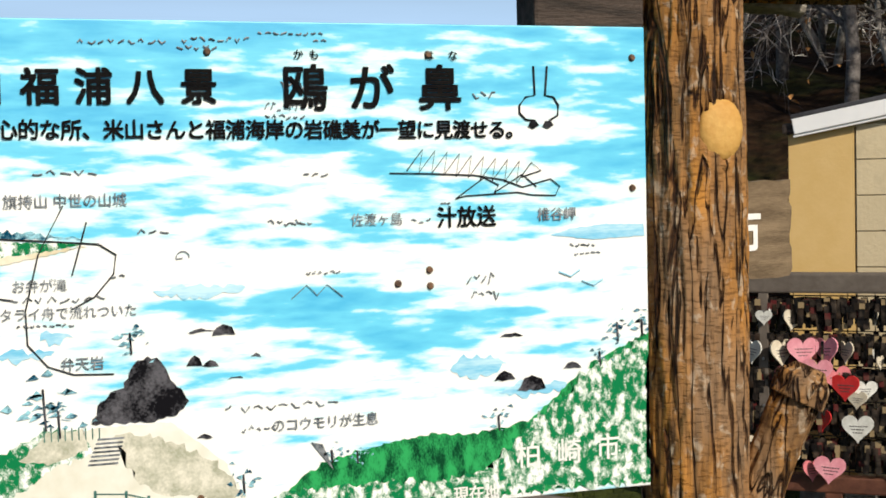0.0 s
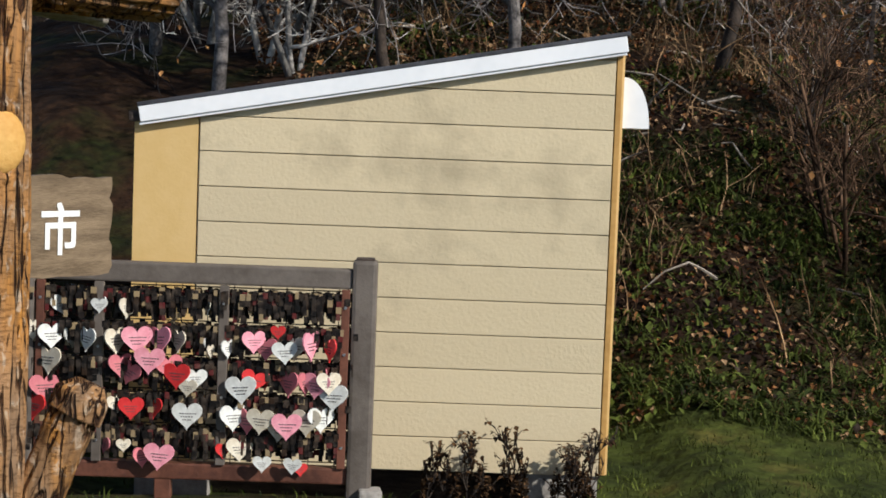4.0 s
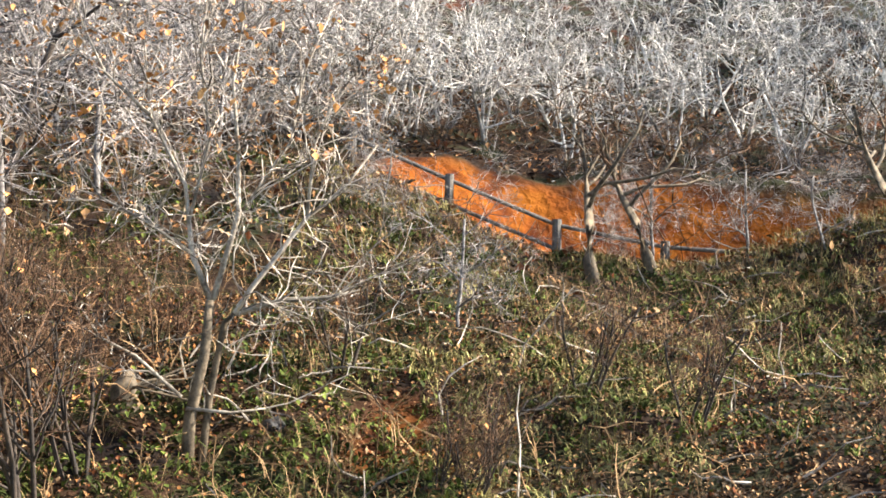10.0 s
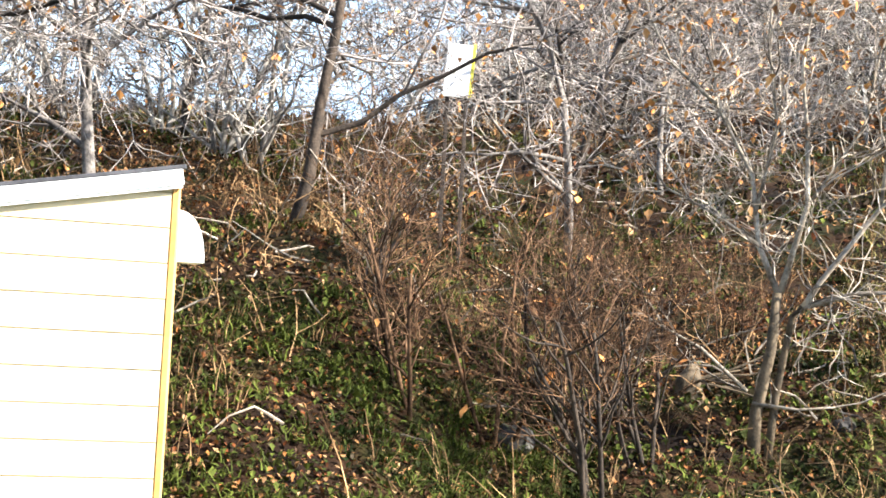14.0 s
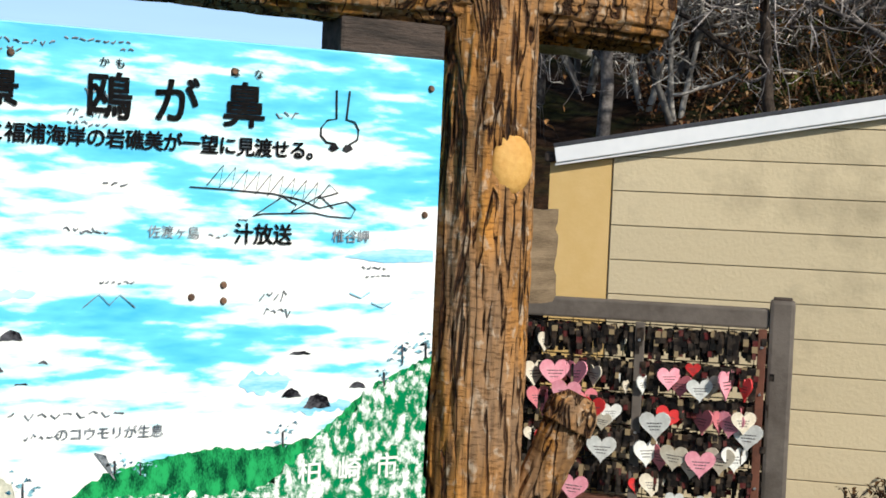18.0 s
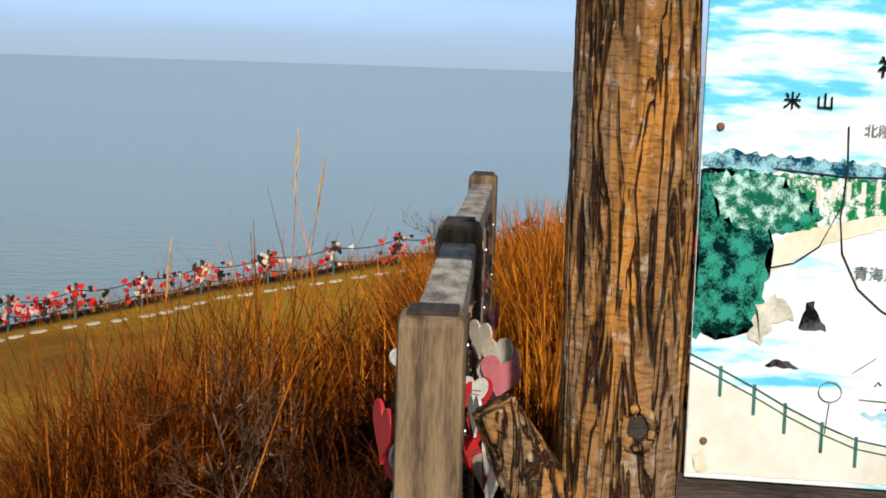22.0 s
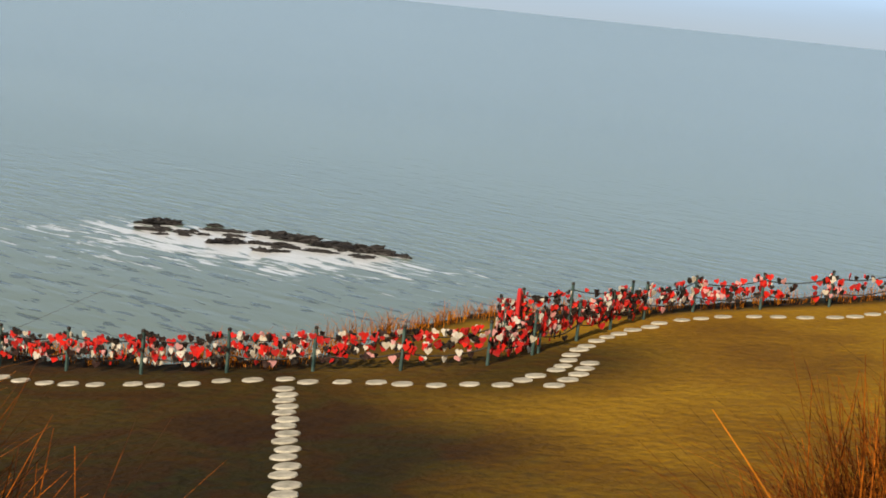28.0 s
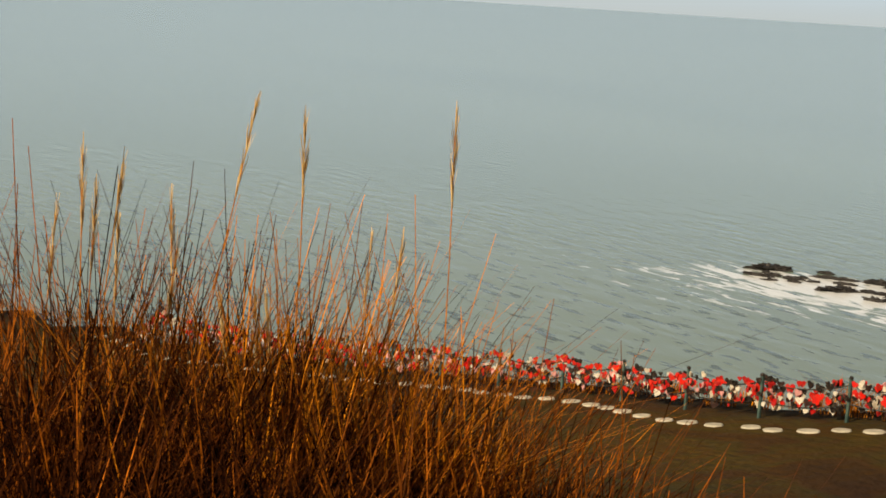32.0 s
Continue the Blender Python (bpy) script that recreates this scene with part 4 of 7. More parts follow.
side_hearts(R1, 1.1, ((0.25, -0.08, 0.62, "red", 10, 1.2), (0.33, -0.09, 0.50, "white", -20, 1.2), (0.2, -0.08, 0.42, "red", 15, 1.3), (0.3, -0.1, 0.36, "rose", 20, 1.1),
    (0.16, -0.09, 0.27, "rose", -10, 1.3), (0.12, -0.1, 0.18, "white", 10, 1.3), (0.5, -0.1, 0.68, "rose", 20, 1.1), (0.62, -0.08, 0.6, "pink", -20, 1.2), (0.75, -0.1, 0.66, "pink", 10, 1.2),
    (0.5, -0.08, 0.45, "cream", 0, 1.1), (0.85, -0.08, 0.6, "cream", 10, 1.0), (0.12, 0.1, 0.8, "red", 20, 1.2), (0.4, 0.1, 0.52, "cream", 0, 1.1), (0.75, 0.09, 0.4, "red", 10, 0.8), (0.6, 0.1, 0.6, "white", 160, 0.9),
    (0.85, 0.09, 0.66, "cream", 190, 0.9)), "hearts on the near racks")
pick = random.Random(52)
for k in range(26):
    side = -1 if k < 16 else 1
    hang_heart(pick.choice(("red", "red", "white", "cream", "red", "rose")), R1 @ pose((0.14 if side < 0 else 0.6) + (1.15 if side < 0 else 0.7) * pick.random(), side * pick.uniform(0.07, 0.13), pick.uniform(0.62, 0.88) if side < 0 else pick.uniform(0.35, 0.8), 0, pick.uniform(-14, 14), (0 if side < 0 else 180) + pick.uniform(-50, 50)), "hearts on the near racks", pick.uniform(0.7, 1.0))
side_hearts(R2, 1.4, ((0.2, 0.09, 0.7, "pink", 170, 1.0), (0.35, 0.1, 0.6, "cream", 200, 1.1), (0.5, 0.09, 0.45, "red", 180, 1.0), (0.3, 0.1, 0.35, "white", 170, 1.2), (0.7, 0.09, 0.6, "white", 190, 1.0),
    (0.15, 0.1, 0.22, "red", 180, 1.0), (0.9, 0.09, 0.5, "pink", 180, 1.0), (0.2, -0.09, 0.7, "rose", 10, 1.0), (0.5, -0.09, 0.66, "pink", -10, 1.0), (0.8, -0.09, 0.5, "rose", 0, 1.0)), "hearts on the near racks")
side_hearts(R3, 1.3, ((0.12, -0.08, 0.86, "red", 20, 1.1), (0.2, -0.08, 0.79, "red", -15, 1.1), (0.16, -0.09, 0.70, "rose", 10, 1.2), (0.22, -0.1, 0.62, "cream", 30, 1.1), (0.12, -0.08, 0.52, "cream", 0, 0.8),
    (0.2, -0.09, 0.4, "white", 20, 0.9), (0.27, -0.08, 0.5, "rose", 0, 1.0), (0.35, -0.08, 0.8, "red", 0, 1.0), (0.5, -0.08, 0.7, "red", 10, 1.1)), "hearts on the near racks")

# ---- stepping stones and the low chain fence along the cliff ----
def stone_mesh(seed):
    rnd = random.Random(seed)
    b = bmesh.new()
    n = 18
    rs = [0.235 * rnd.uniform(0.94, 1.05) for _ in range(n)]
    rings = []
    for z, k in ((-0.05, 1.0), (0.035, 1.0), (0.05, 0.93)):
        rings.append([b.verts.new((rs[i] * k * math.cos(6.2832 * i / n), rs[i] * k * math.sin(6.2832 * i / n), z)) for i in range(n)])
    for a, c in zip(rings, rings[1:]):
        for i in range(n):
            b.faces.new((a[i], a[(i + 1) % n], c[(i + 1) % n], c[i]))
    b.faces.new(rings[-1])
    b.faces.new(rings[0][::-1])
    return mesh_of(b, M_STONE, "stepping_stone")
STONES = [stone_mesh(k) for k in range(4)]
def lay_stone(x, y, k=0.74):
    ob = new("stepping_stone", random.choice(STONES))
    ob.matrix_world = Matrix.Translation((x, y, height(x, y, False) - 0.03)) @ Matrix.Rotation(-math.atan(0.151), 4, "Y") @ Matrix.Rotation(random.uniform(0, 6.28), 4, "Z") @ Matrix.Diagonal((k, k, 1, 1))
    tagged(ob, "round pale stepping stone set in the dry lawn", "stepping stone", "stepping stones")
def along(points, gap, start=0.0):
    """Places at even steps along a line of points."""
    out, want, run = [], start, 0.0
    for (x0, y0), (x1, y1) in zip(points, points[1:]):
        d = math.hypot(x1 - x0, y1 - y0)
        while want <= run + d:
            k = (want - run) / d
            out.append((x0 + k * (x1 - x0), y0 + k * (y1 - y0)))
            want += gap
        run += d
    return out
EDGE_STONES = ((-29.82, 10.99), (-25.25, 11.8), (-22.4, 12.66), (-19.48, 13.54), (-17.57, 14.01), (-15.3, 14.01), (-13.96, 14.66), (-13.18, 15.48), (-12.35, 15.67), (-11.68, 15.88), (-10.6, 16.28), (-10.09, 16.46), (-9.98, 17.31), (-10.02, 17.92), (-10.54, 19.4), (-10.7, 20.62), (-10.5, 22.35), (-9.9, 23.3), (-9.1, 23.6), (-8.2, 23.9), (-7.3, 25.3), (-6.0, 25.8), (-4.6, 26.4), (-3.2, 26.6), (-1.0, 27.0))
for x, y in along(EDGE_STONES, 0.42, 0.2):
    lay_stone(x + random.uniform(-0.05, 0.05), y + random.uniform(-0.07, 0.07), random.uniform(0.54, 0.64))
for x, y in along(((-9.47, 16.78), (-9.52, 17.48), (-9.85, 18.5)), 0.42):
    lay_stone(x, y, 0.6)
for k, (x, y) in enumerate(along(((-8.56, 10.37), (-9.41, 11.37), (-10.44, 12.65), (-12.57, 15.23)), 0.38)):
    lay_stone(x + (0.025 if k % 2 else -0.025), y, 0.62)

FENCE = ((-31.72, 11.82), (-26.76, 12.6), (-20.65, 13.71), (-18.45, 14.47), (-17.11, 14.65), (-15.54, 14.88), (-14.39, 15.24), (-13.59, 16.05), (-12.41, 16.46), (-11.54, 17.08), (-10.89, 17.88), (-10.91, 19.6), (-10.99, 21.18), (-11.0, 22.8), (-10.5, 24.0), (-9.2, 24.6), (-8.0, 26.0), (-7.05, 26.4), (-6.1, 26.8), (-4.3, 27.3), (-2.5, 27.6), (-1.6, 27.9), (2.0, 28.6), (6.0, 30.0))
SPUR = ((-10.9, 18.7), (-11.8, 19.3), (-12.6, 20.5), (-12.0, 21.9), (-10.9, 22.7))

def far_hearts(runs, per_m, seed):
    """Heart plates crowded on the chains, far off."""
    rnd = random.Random(seed)
    verts, faces = [], []
    n = 12
    shape = []
    for i in range(n):
        t = 2 * math.pi * i / n
        shape.append((16 * math.sin(t) ** 3 / 33, (13 * math.cos(t) - 5 * math.cos(2 * t) - 2 * math.cos(3 * t) - math.cos(4 * t) - 8) / 33))
    for pts, top in runs:
        for (x0, y0, z0), (x1, y1, z1) in zip(pts, pts[1:]):
            d = math.hypot(x1 - x0, y1 - y0)
            many = per_m * (1.0 if x0 < -10.2 else 0.62 if x0 < -7 else 0.36)
            for _ in range(int(d * many + rnd.random())):
                k = rnd.random()
                if x0 > -10.2 and rnd.random() < 0.55:      # bunched at the posts
                    k = (0.12 * rnd.random()) if rnd.random() < 0.5 else 1 - 0.12 * rnd.random()
                sag = 0.34 * k * (1 - k) * min(1.0, d)
                drop = rnd.choice((-0.04, 0.0, 0.03, 0.07, 0.12, 0.2))
                cx, cy, cz = x0 + k * (x1 - x0), y0 + k * (y1 - y0), z0 + k * (z1 - z0) + top - sag - drop
                a = math.atan2(y1 - y0, x1 - x0) + rnd.uniform(-0.9, 0.9)
                s, tilt = rnd.uniform(0.07, 0.15), rnd.uniform(-0.5, 0.5)
                off = rnd.uniform(-0.05, 0.05)
                base = len(verts)
                for sy in (-0.008, 0.008):
                    for hx, hz in shape:
                        qx, qz = (hx * math.cos(tilt) - hz * math.sin(tilt)) * s, (hx * math.sin(tilt) + hz * math.cos(tilt)) * s
                        verts.append((cx + qx * math.cos(a) - (sy + off) * math.sin(a), cy + qx * math.sin(a) + (sy + off) * math.cos(a), cz + qz))
                faces.append(tuple(base + i for i in range(n)))
                faces.append(tuple(base + n + i for i in reversed(range(n))))
                faces += [(base + i, base + n + i, base + n + (i + 1) % n, base + (i + 1) % n) for i in range(n)]
    return verts, faces

def chain_fence(line, gap, label, h=0.66):
    spots = along(line, gap)
    s = thing("chain_fence", label, "fence")
    tops = []
    for x, y in spots:
        z = height(x, y, False)
        b = block((0.04, 0.04, h + 0.3), (x, y, z + (h - 0.3) / 2), 0.008)
        p = part("post", b, M_POST, s)
        cap = bmesh.new()
        bmesh.ops.create_uvsphere(cap, u_segments=8, v_segments=6, radius=0.03, matrix=Matrix.Translation((x, y, z + h + 0.02)))
        part("finial", cap, M_IRON, p, "dark round post top")
        tops.append((x, y, z))
    for (x0, y0, z0), (x1, y1, z1) in zip(tops, tops[1:]):
        for top in (h - 0.08, h - 0.34):
            pts = []
            for i in range(7):
                k = i / 6
                pts.append((x0 + k * (x1 - x0), y0 + k * (y1 - y0), z0 + k * (z1 - z0) + top - 0.34 * k * (1 - k)))
            v, f = tube_data(pts, [0.01] * 7, 5)
            part("chain", (v, f), M_IRON, s)
    return tops
T1 = chain_fence(FENCE, 1.22, "low post and chain fence on the cliff edge, crowded with hearts", 0.6)
T2 = chain_fence(SPUR, 1.0, "short spur of chain fence round a lookout", 0.62)
fh = part("heart_plaques", far_hearts(((T1, 0.58), (T1, 0.44), (T2, 0.56), (T2, 0.34)), 34, 8), M_HEARTS)
tagged(fh, "hundreds of red, white and pink heart plaques on chains", "plaques", kind="stuff")
ob = part("tall_mark", block((0.06, 0.06, 0.95), (-11.5, 19.2, height(-11.5, 19.2, False) + 0.42), 0.02), HEART_MATS["red"])
tagged(ob, "narrow red marker post by the fence", "post")

# ---- rocks in the sea ----
def sea_rock(x, y, lx, ly, h, turn, seed):
    rnd = random.Random(seed)
    b = bmesh.new()
    bmesh.ops.create_icosphere(b, subdivisions=4 if lx > 1.5 else 3, radius=1.0)
    for v in b.verts:
        k = 1 + 0.6 * noise.noise(v.co * 1.9 + Vector((seed * 7.1, 0, 0))) + 0.5 * noise.noise(v.co * 5 + Vector((seed, 3, 0))) + 0.3 * noise.noise(v.co * 11 + Vector((seed, 0, 5)))
        v.co = Vector((v.co.x * lx * k, v.co.y * ly * k, v.co.z * h * k))
    ob = part("sea_rock", b, M_ROCK)
    ob.matrix_world = pose(x, y, SEA_Z, 0, 0, turn)
    tagged(ob, "low black wet rock awash in white surf", "rock", "rocks in the surf")
for x, y, lx, ly, h, turn, seed in ((-132.1, 137.2, 2.3, 0.9, 0.6, 62, 1), (-119.1, 135.2, 2.4, 0.8, 0.4, 60, 2), (-120.1, 144.7, 2.4, 0.8, 0.5, 40, 3), (-115.6, 145.1, 3.0, 0.9, 0.65, 30, 4), (-111.0, 146.3, 2.6, 1.0, 0.6, 40, 5), (-106.8, 147.5, 3.2, 1.1, 0.8, 30, 6), (-103.8, 148.6, 0.7, 0.5, 0.4, 0, 7), (-112.3, 136.7, 1.6, 0.4, 0.25, 60, 8), (-124.5, 141.1, 2.6, 0.4, 0.3, 42, 9), (-115.0, 139.8, 2.8, 0.5, 0.35, 40, 10), (-109.6, 141.7, 2.2, 0.4, 0.3, 38, 11), (-127.9, 142.7, 1.2, 0.4, 0.3, 40, 12), (-102.1, 149.3, 0.9, 0.4, 0.35, 20, 13)):
    sea_rock(x, y, lx, ly * 1.1, h * 1.1, turn, seed)
awash = random.Random(8)
for k in range(22):
    u, v = awash.uniform(-16, 16), awash.gauss(-1.0, 2.2)
    ca, sa = math.cos(radians(25)), math.sin(radians(25))
    sea_rock(ROCKS_AT[0] + u * ca - v * sa, ROCKS_AT[1] + u * sa + v * ca, awash.uniform(0.5, 1.5), awash.uniform(0.25, 0.5), awash.uniform(0.2, 0.45), awash.uniform(20, 60), 30 + k)


# ---- the sign ----
SY, SX0, SX1, SZ0, SZ1 = 2.897, 0.0, 1.772, 0.784, 1.717

def sky_paint():
    """Printed sky and sea: cyan streaks above, near-white below, scuffed."""
    m = bpy.data.materials.new("printed_sky")
    m.use_nodes = True
    n, l = m.node_tree.nodes, m.node_tree.links
    p = n["Principled BSDF"]
    co, sep = n.new("ShaderNodeTexCoord"), n.new("ShaderNodeSeparateXYZ")
    l.new(co.outputs["Object"], sep.inputs["Vector"])
    mp, t, t2 = n.new("ShaderNodeMapping"), n.new("ShaderNodeTexNoise"), n.new("ShaderNodeTexNoise")
    mp.inputs["Scale"].default_value = (2.0, 1, 11.0)
    l.new(co.outputs["Object"], mp.inputs["Vector"])
    t.inputs["Scale"].default_value, t.inputs["Detail"].default_value, t.inputs["Distortion"].default_value = 1.5, 6.0, 0.3
    l.new(mp.outputs["Vector"], t.inputs["Vector"])
    tone = n.new("ShaderNodeMapRange")
    tone.inputs["From Min"].default_value, tone.inputs["From Max"].default_value = 1.22, 1.70
    tone.inputs["To Min"].default_value, tone.inputs["To Max"].default_value = -0.16, 0.17
    l.new(sep.outputs["Z"], tone.inputs["Value"])
    add = n.new("ShaderNodeMath")
    l.new(t.outputs["Fac"], add.inputs[0])
    l.new(tone.outputs["Result"], add.inputs[1])
    # blue streaks of the printed sea, in an oval of the board
    mx = n.new("ShaderNodeMapping")
    mx.inputs["Location"].default_value, mx.inputs["Scale"].default_value = (-1.15 / 0.42, 0, -1.165 / 0.085), (1 / 0.42, 0, 1 / 0.085)
    l.new(co.outputs["Object"], mx.inputs["Vector"])
    ln = n.new("ShaderNodeVectorMath")
    ln.operation = "LENGTH"
    l.new(mx.outputs["Vector"], ln.inputs[0])
    oval = n.new("ShaderNodeMapRange")
    oval.inputs["From Min"].default_value, oval.inputs["From Max"].default_value = 0.2, 1.2
    oval.inputs["To Min"].default_value, oval.inputs["To Max"].default_value = 0.3, 0.0
    l.new(ln.outputs["Value"], oval.inputs["Value"])
    add2 = n.new("ShaderNodeMath")
    l.new(add.outputs[0], add2.inputs[0])
    l.new(oval.outputs["Result"], add2.inputs[1])
    add = add2
    mf, ft, fm = n.new("ShaderNodeMapping"), n.new("ShaderNodeTexNoise"), n.new("ShaderNodeMath")
    mf.inputs["Scale"].default_value = (5.0, 1, 22.0)
    l.new(co.outputs["Object"], mf.inputs["Vector"])
    ft.inputs["Scale"].default_value, ft.inputs["Detail"].default_value = 2.2, 8.0
    l.new(mf.outputs["Vector"], ft.inputs["Vector"])
    fm.operation = "MULTIPLY_ADD"
    fm.inputs[1].default_value = 0.75
    l.new(ft.outputs["Fac"], fm.inputs[0])
    l.new(add.outputs[0], fm.inputs[2])
    sub = n.new("ShaderNodeMath")
    sub.operation = "SUBTRACT"
    sub.inputs[1].default_value = 0.375
    l.new(fm.outputs[0], sub.inputs[0])
    add = sub
    r = n.new("ShaderNodeValToRGB")
    stops = ((0.4, (0.86, 0.88, 0.87)), (0.48, (0.55, 0.83, 0.9)), (0.57, (0.12, 0.6, 0.84)), (0.8, (0.05, 0.44, 0.74)))
    while len(r.color_ramp.elements) < len(stops):
        r.color_ramp.elements.new(0.5)
    for el, (pos, col) in zip(r.color_ramp.elements, stops):
        el.position, el.color = pos, (*col, 1)
    l.new(add.outputs[0], r.inputs["Fac"])
    l.new(r.outputs["Color"], p.inputs["Base Color"])
    p.inputs["Roughness"].default_value = 0.45
    return m

M_SKY = sky_paint()
M_BLACKINK = material("black_print", (0.004, 0.004, 0.005), (0.012, 0.012, 0.012), 30, 0.95, spec=0.02)
M_GREYINK = material("worn_print", (0.04, 0.05, 0.06), (0.34, 0.37, 0.4), 60, 0.95, spec=0.02)
M_PENCIL = material("marker_pen", (0.01, 0.01, 0.012), (0.05, 0.05, 0.055), 30, 0.95, spec=0.02)
M_SHOREGREEN = material("printed_green", (0.0, 0.05, 0.018), (0.02, 0.34, 0.1), 34, 0.8, stretch=(1.6, 1, 0.7), low=0.36, high=0.58, spec=0.1)
M_SHORELIGHT = material("printed_meadow", (0.0, 0.18, 0.06), (0.86, 0.9, 0.86), 44, 0.8, stretch=(1.4, 1, 1.0), low=0.49, high=0.6, spec=0.1)
M_FOREST = material("printed_forest", (0.0, 0.014, 0.014), (0.03, 0.3, 0.22), 34, 0.9, low=0.42, high=0.58, spec=0.05)
M_SHORETEAL = material("printed_teal", (0.0, 0.12, 0.07), (0.5, 0.8, 0.72), 50, 0.8, low=0.46, high=0.62, spec=0.1)
M_SANDPAINT = material("printed_sand", (0.62, 0.55, 0.38), (0.8, 0.76, 0.62), 8, 0.5)
M_PALEPAINT = material("printed_path", (0.66, 0.65, 0.55), (0.82, 0.81, 0.75), 5, 0.5)
M_SCRUB = material("printed_scrub", (0.35, 0.36, 0.27), (0.7, 0.68, 0.58), 26, 0.5)
M_ROCKPAINT = material("printed_rock", (0.006, 0.006, 0.008), (0.1, 0.1, 0.115), 26, 0.9, low=0.42, high=0.62, spec=0.05)
M_PINEPAINT = material("printed_pine", (0.0, 0.05, 0.1), (0.3, 0.6, 0.7), 44, 0.9, low=0.42, high=0.58, spec=0.05)
M_BLUEWATER = material("printed_water", (0.14, 0.5, 0.74), (0.5, 0.75, 0.86), 7, 0.5, stretch=(1, 1, 6))
M_RAILPAINT = material("printed_rail", (0.02, 0.1, 0.09), (0.06, 0.2, 0.17), 20, 0.5)
M_RUST = material("rusty_bolt", (0.05, 0.025, 0.015), (0.2, 0.1, 0.05), 60, 0.7)

sign = thing("scenic_sign", "weathered picture sign of a rocky coast between two log posts", "sign")
part("board", block((SX1 - SX0, 0.022, SZ1 - SZ0), ((SX0 + SX1) / 2, SY + 0.012, (SZ0 + SZ1) / 2), 0.003), M_SKY, sign)

def rough_ring(pts, wob, seed, step_len=0.008):
    """A closed outline with fine unevenness added between its corners."""
    rnd = random.Random(seed)
    out = []
    for i, (x0, z0) in enumerate(pts):
        x1, z1 = pts[(i + 1) % len(pts)]
        d = math.hypot(x1 - x0, z1 - z0)
        k = max(1, int(d / step_len)) if wob else 1
        for j in range(k):
            f = j / k
            a = wob * rnd.uniform(-1, 1) if 0 < j or wob else 0
            nx, nz = -(z1 - z0) / (d or 1), (x1 - x0) / (d or 1)
            out.append((x0 + f * (x1 - x0) + nx * a, z0 + f * (z1 - z0) + nz * a))
    return [(min(max(x, SX0 + 0.002), SX1 - 0.002), min(max(z, SZ0 + 0.002), SZ1 - 0.002)) for x, z in out]

def printed(name, pts, mat, wob=0.0, layer=1, seed=1):
    """A flat printed shape on the face of the board."""
    ring = rough_ring(pts, wob, seed)
    b = bmesh.new()
    y = SY - 0.0004 * layer
    f = b.faces.new([b.verts.new((x, y, z)) for x, z in ring])
    bmesh.ops.triangulate(b, faces=[f])
    bmesh.ops.recalc_face_normals(b, faces=b.faces)
    return part(name, b, mat, sign)

def stroke(name, pts, width, mat, layer=6, parent=None):
    v, f = tube_data([(x, SY - 0.0004 * layer + width * 0.3, z) for x, z in pts], [width / 2] * len(pts), 5)
    return part(name, (v, f), mat, parent or sign)

# water patches
for k, (x, z, w, h) in enumerate(((0.86, 1.222, 0.17, 0.025), (0.60, 1.15, 0.06, 0.025), (0.33, 0.915, 0.06, 0.015), (1.40, 1.05, 0.12, 0.05), (1.52, 1.0, 0.16, 0.03), (0.55, 1.12, 0.1, 0.02))):
    printed("water_patch", [(x - w / 2, z), (x - w / 4, z + h / 2), (x + w / 5, z + h * 0.35), (x + w / 2, z + h * 0.1), (x + w / 4, z - h * 0.3), (x - w / 6, z - h / 2)], M_BLUEWATER, 0.006, 1, k)
# far shore, beach and bay on the left
printed("far_hills", [(0.0, 1.36), (0.05, 1.372), (0.12, 1.365), (0.25, 1.362), (0.38, 1.35), (0.5, 1.345), (0.66, 1.325), (0.5, 1.325), (0.2, 1.335), (0.0, 1.34)], M_PINEPAINT, 0.005, 1, 20)
printed("viaduct_band", [(0.0, 1.335), (0.2, 1.333), (0.45, 1.325), (0.66, 1.318), (0.5, 1.29), (0.3, 1.265), (0.16, 1.23), (0.1, 1.24), (0.0, 1.28)], M_SHORELIGHT, 0.003, 1, 21)
printed("beach", [(0.66, 1.312), (0.5, 1.296), (0.3, 1.268), (0.16, 1.232), (0.1, 1.19), (0.09, 1.13), (0.13, 1.16), (0.22, 1.215), (0.36, 1.26), (0.55, 1.29)], M_SANDPAINT, 0.002, 2, 22)
for x in (0.2, 0.225, 0.25, 0.275, 0.3):
    printed("pier", [(x, 1.325), (x + 0.008, 1.325), (x + 0.008, 1.29), (x, 1.29)], M_PALEPAINT, 0, 3)
printed("headland_wood", [(0.0, 1.33), (0.06, 1.345), (0.12, 1.335), (0.18, 1.30), (0.215, 1.262), (0.19, 1.245), (0.13, 1.225), (0.125, 1.16), (0.12, 1.09), (0.1, 1.06), (0.05, 1.045), (0.0, 1.04)], M_FOREST, 0.008, 3, 23)
printed("headland_meadow", [(0.02, 1.325), (0.08, 1.335), (0.14, 1.32), (0.2, 1.275), (0.17, 1.25), (0.1, 1.235), (0.03, 1.26)], M_SHORETEAL, 0.01, 4, 24)
printed("shore_rock", [(0.1, 1.04), (0.11, 1.1), (0.14, 1.125), (0.165, 1.105), (0.175, 1.08), (0.14, 1.07), (0.12, 1.03)], M_SCRUB, 0.005, 4, 25)
printed("stack_rock", [(0.185, 1.065), (0.195, 1.11), (0.208, 1.115), (0.216, 1.085), (0.232, 1.065)], M_ROCKPAINT, 0.003, 4, 26)
printed("islet", [(0.13, 0.995), (0.15, 1.01), (0.17, 1.005), (0.19, 0.993)], M_ROCKPAINT, 0.002, 4, 27)
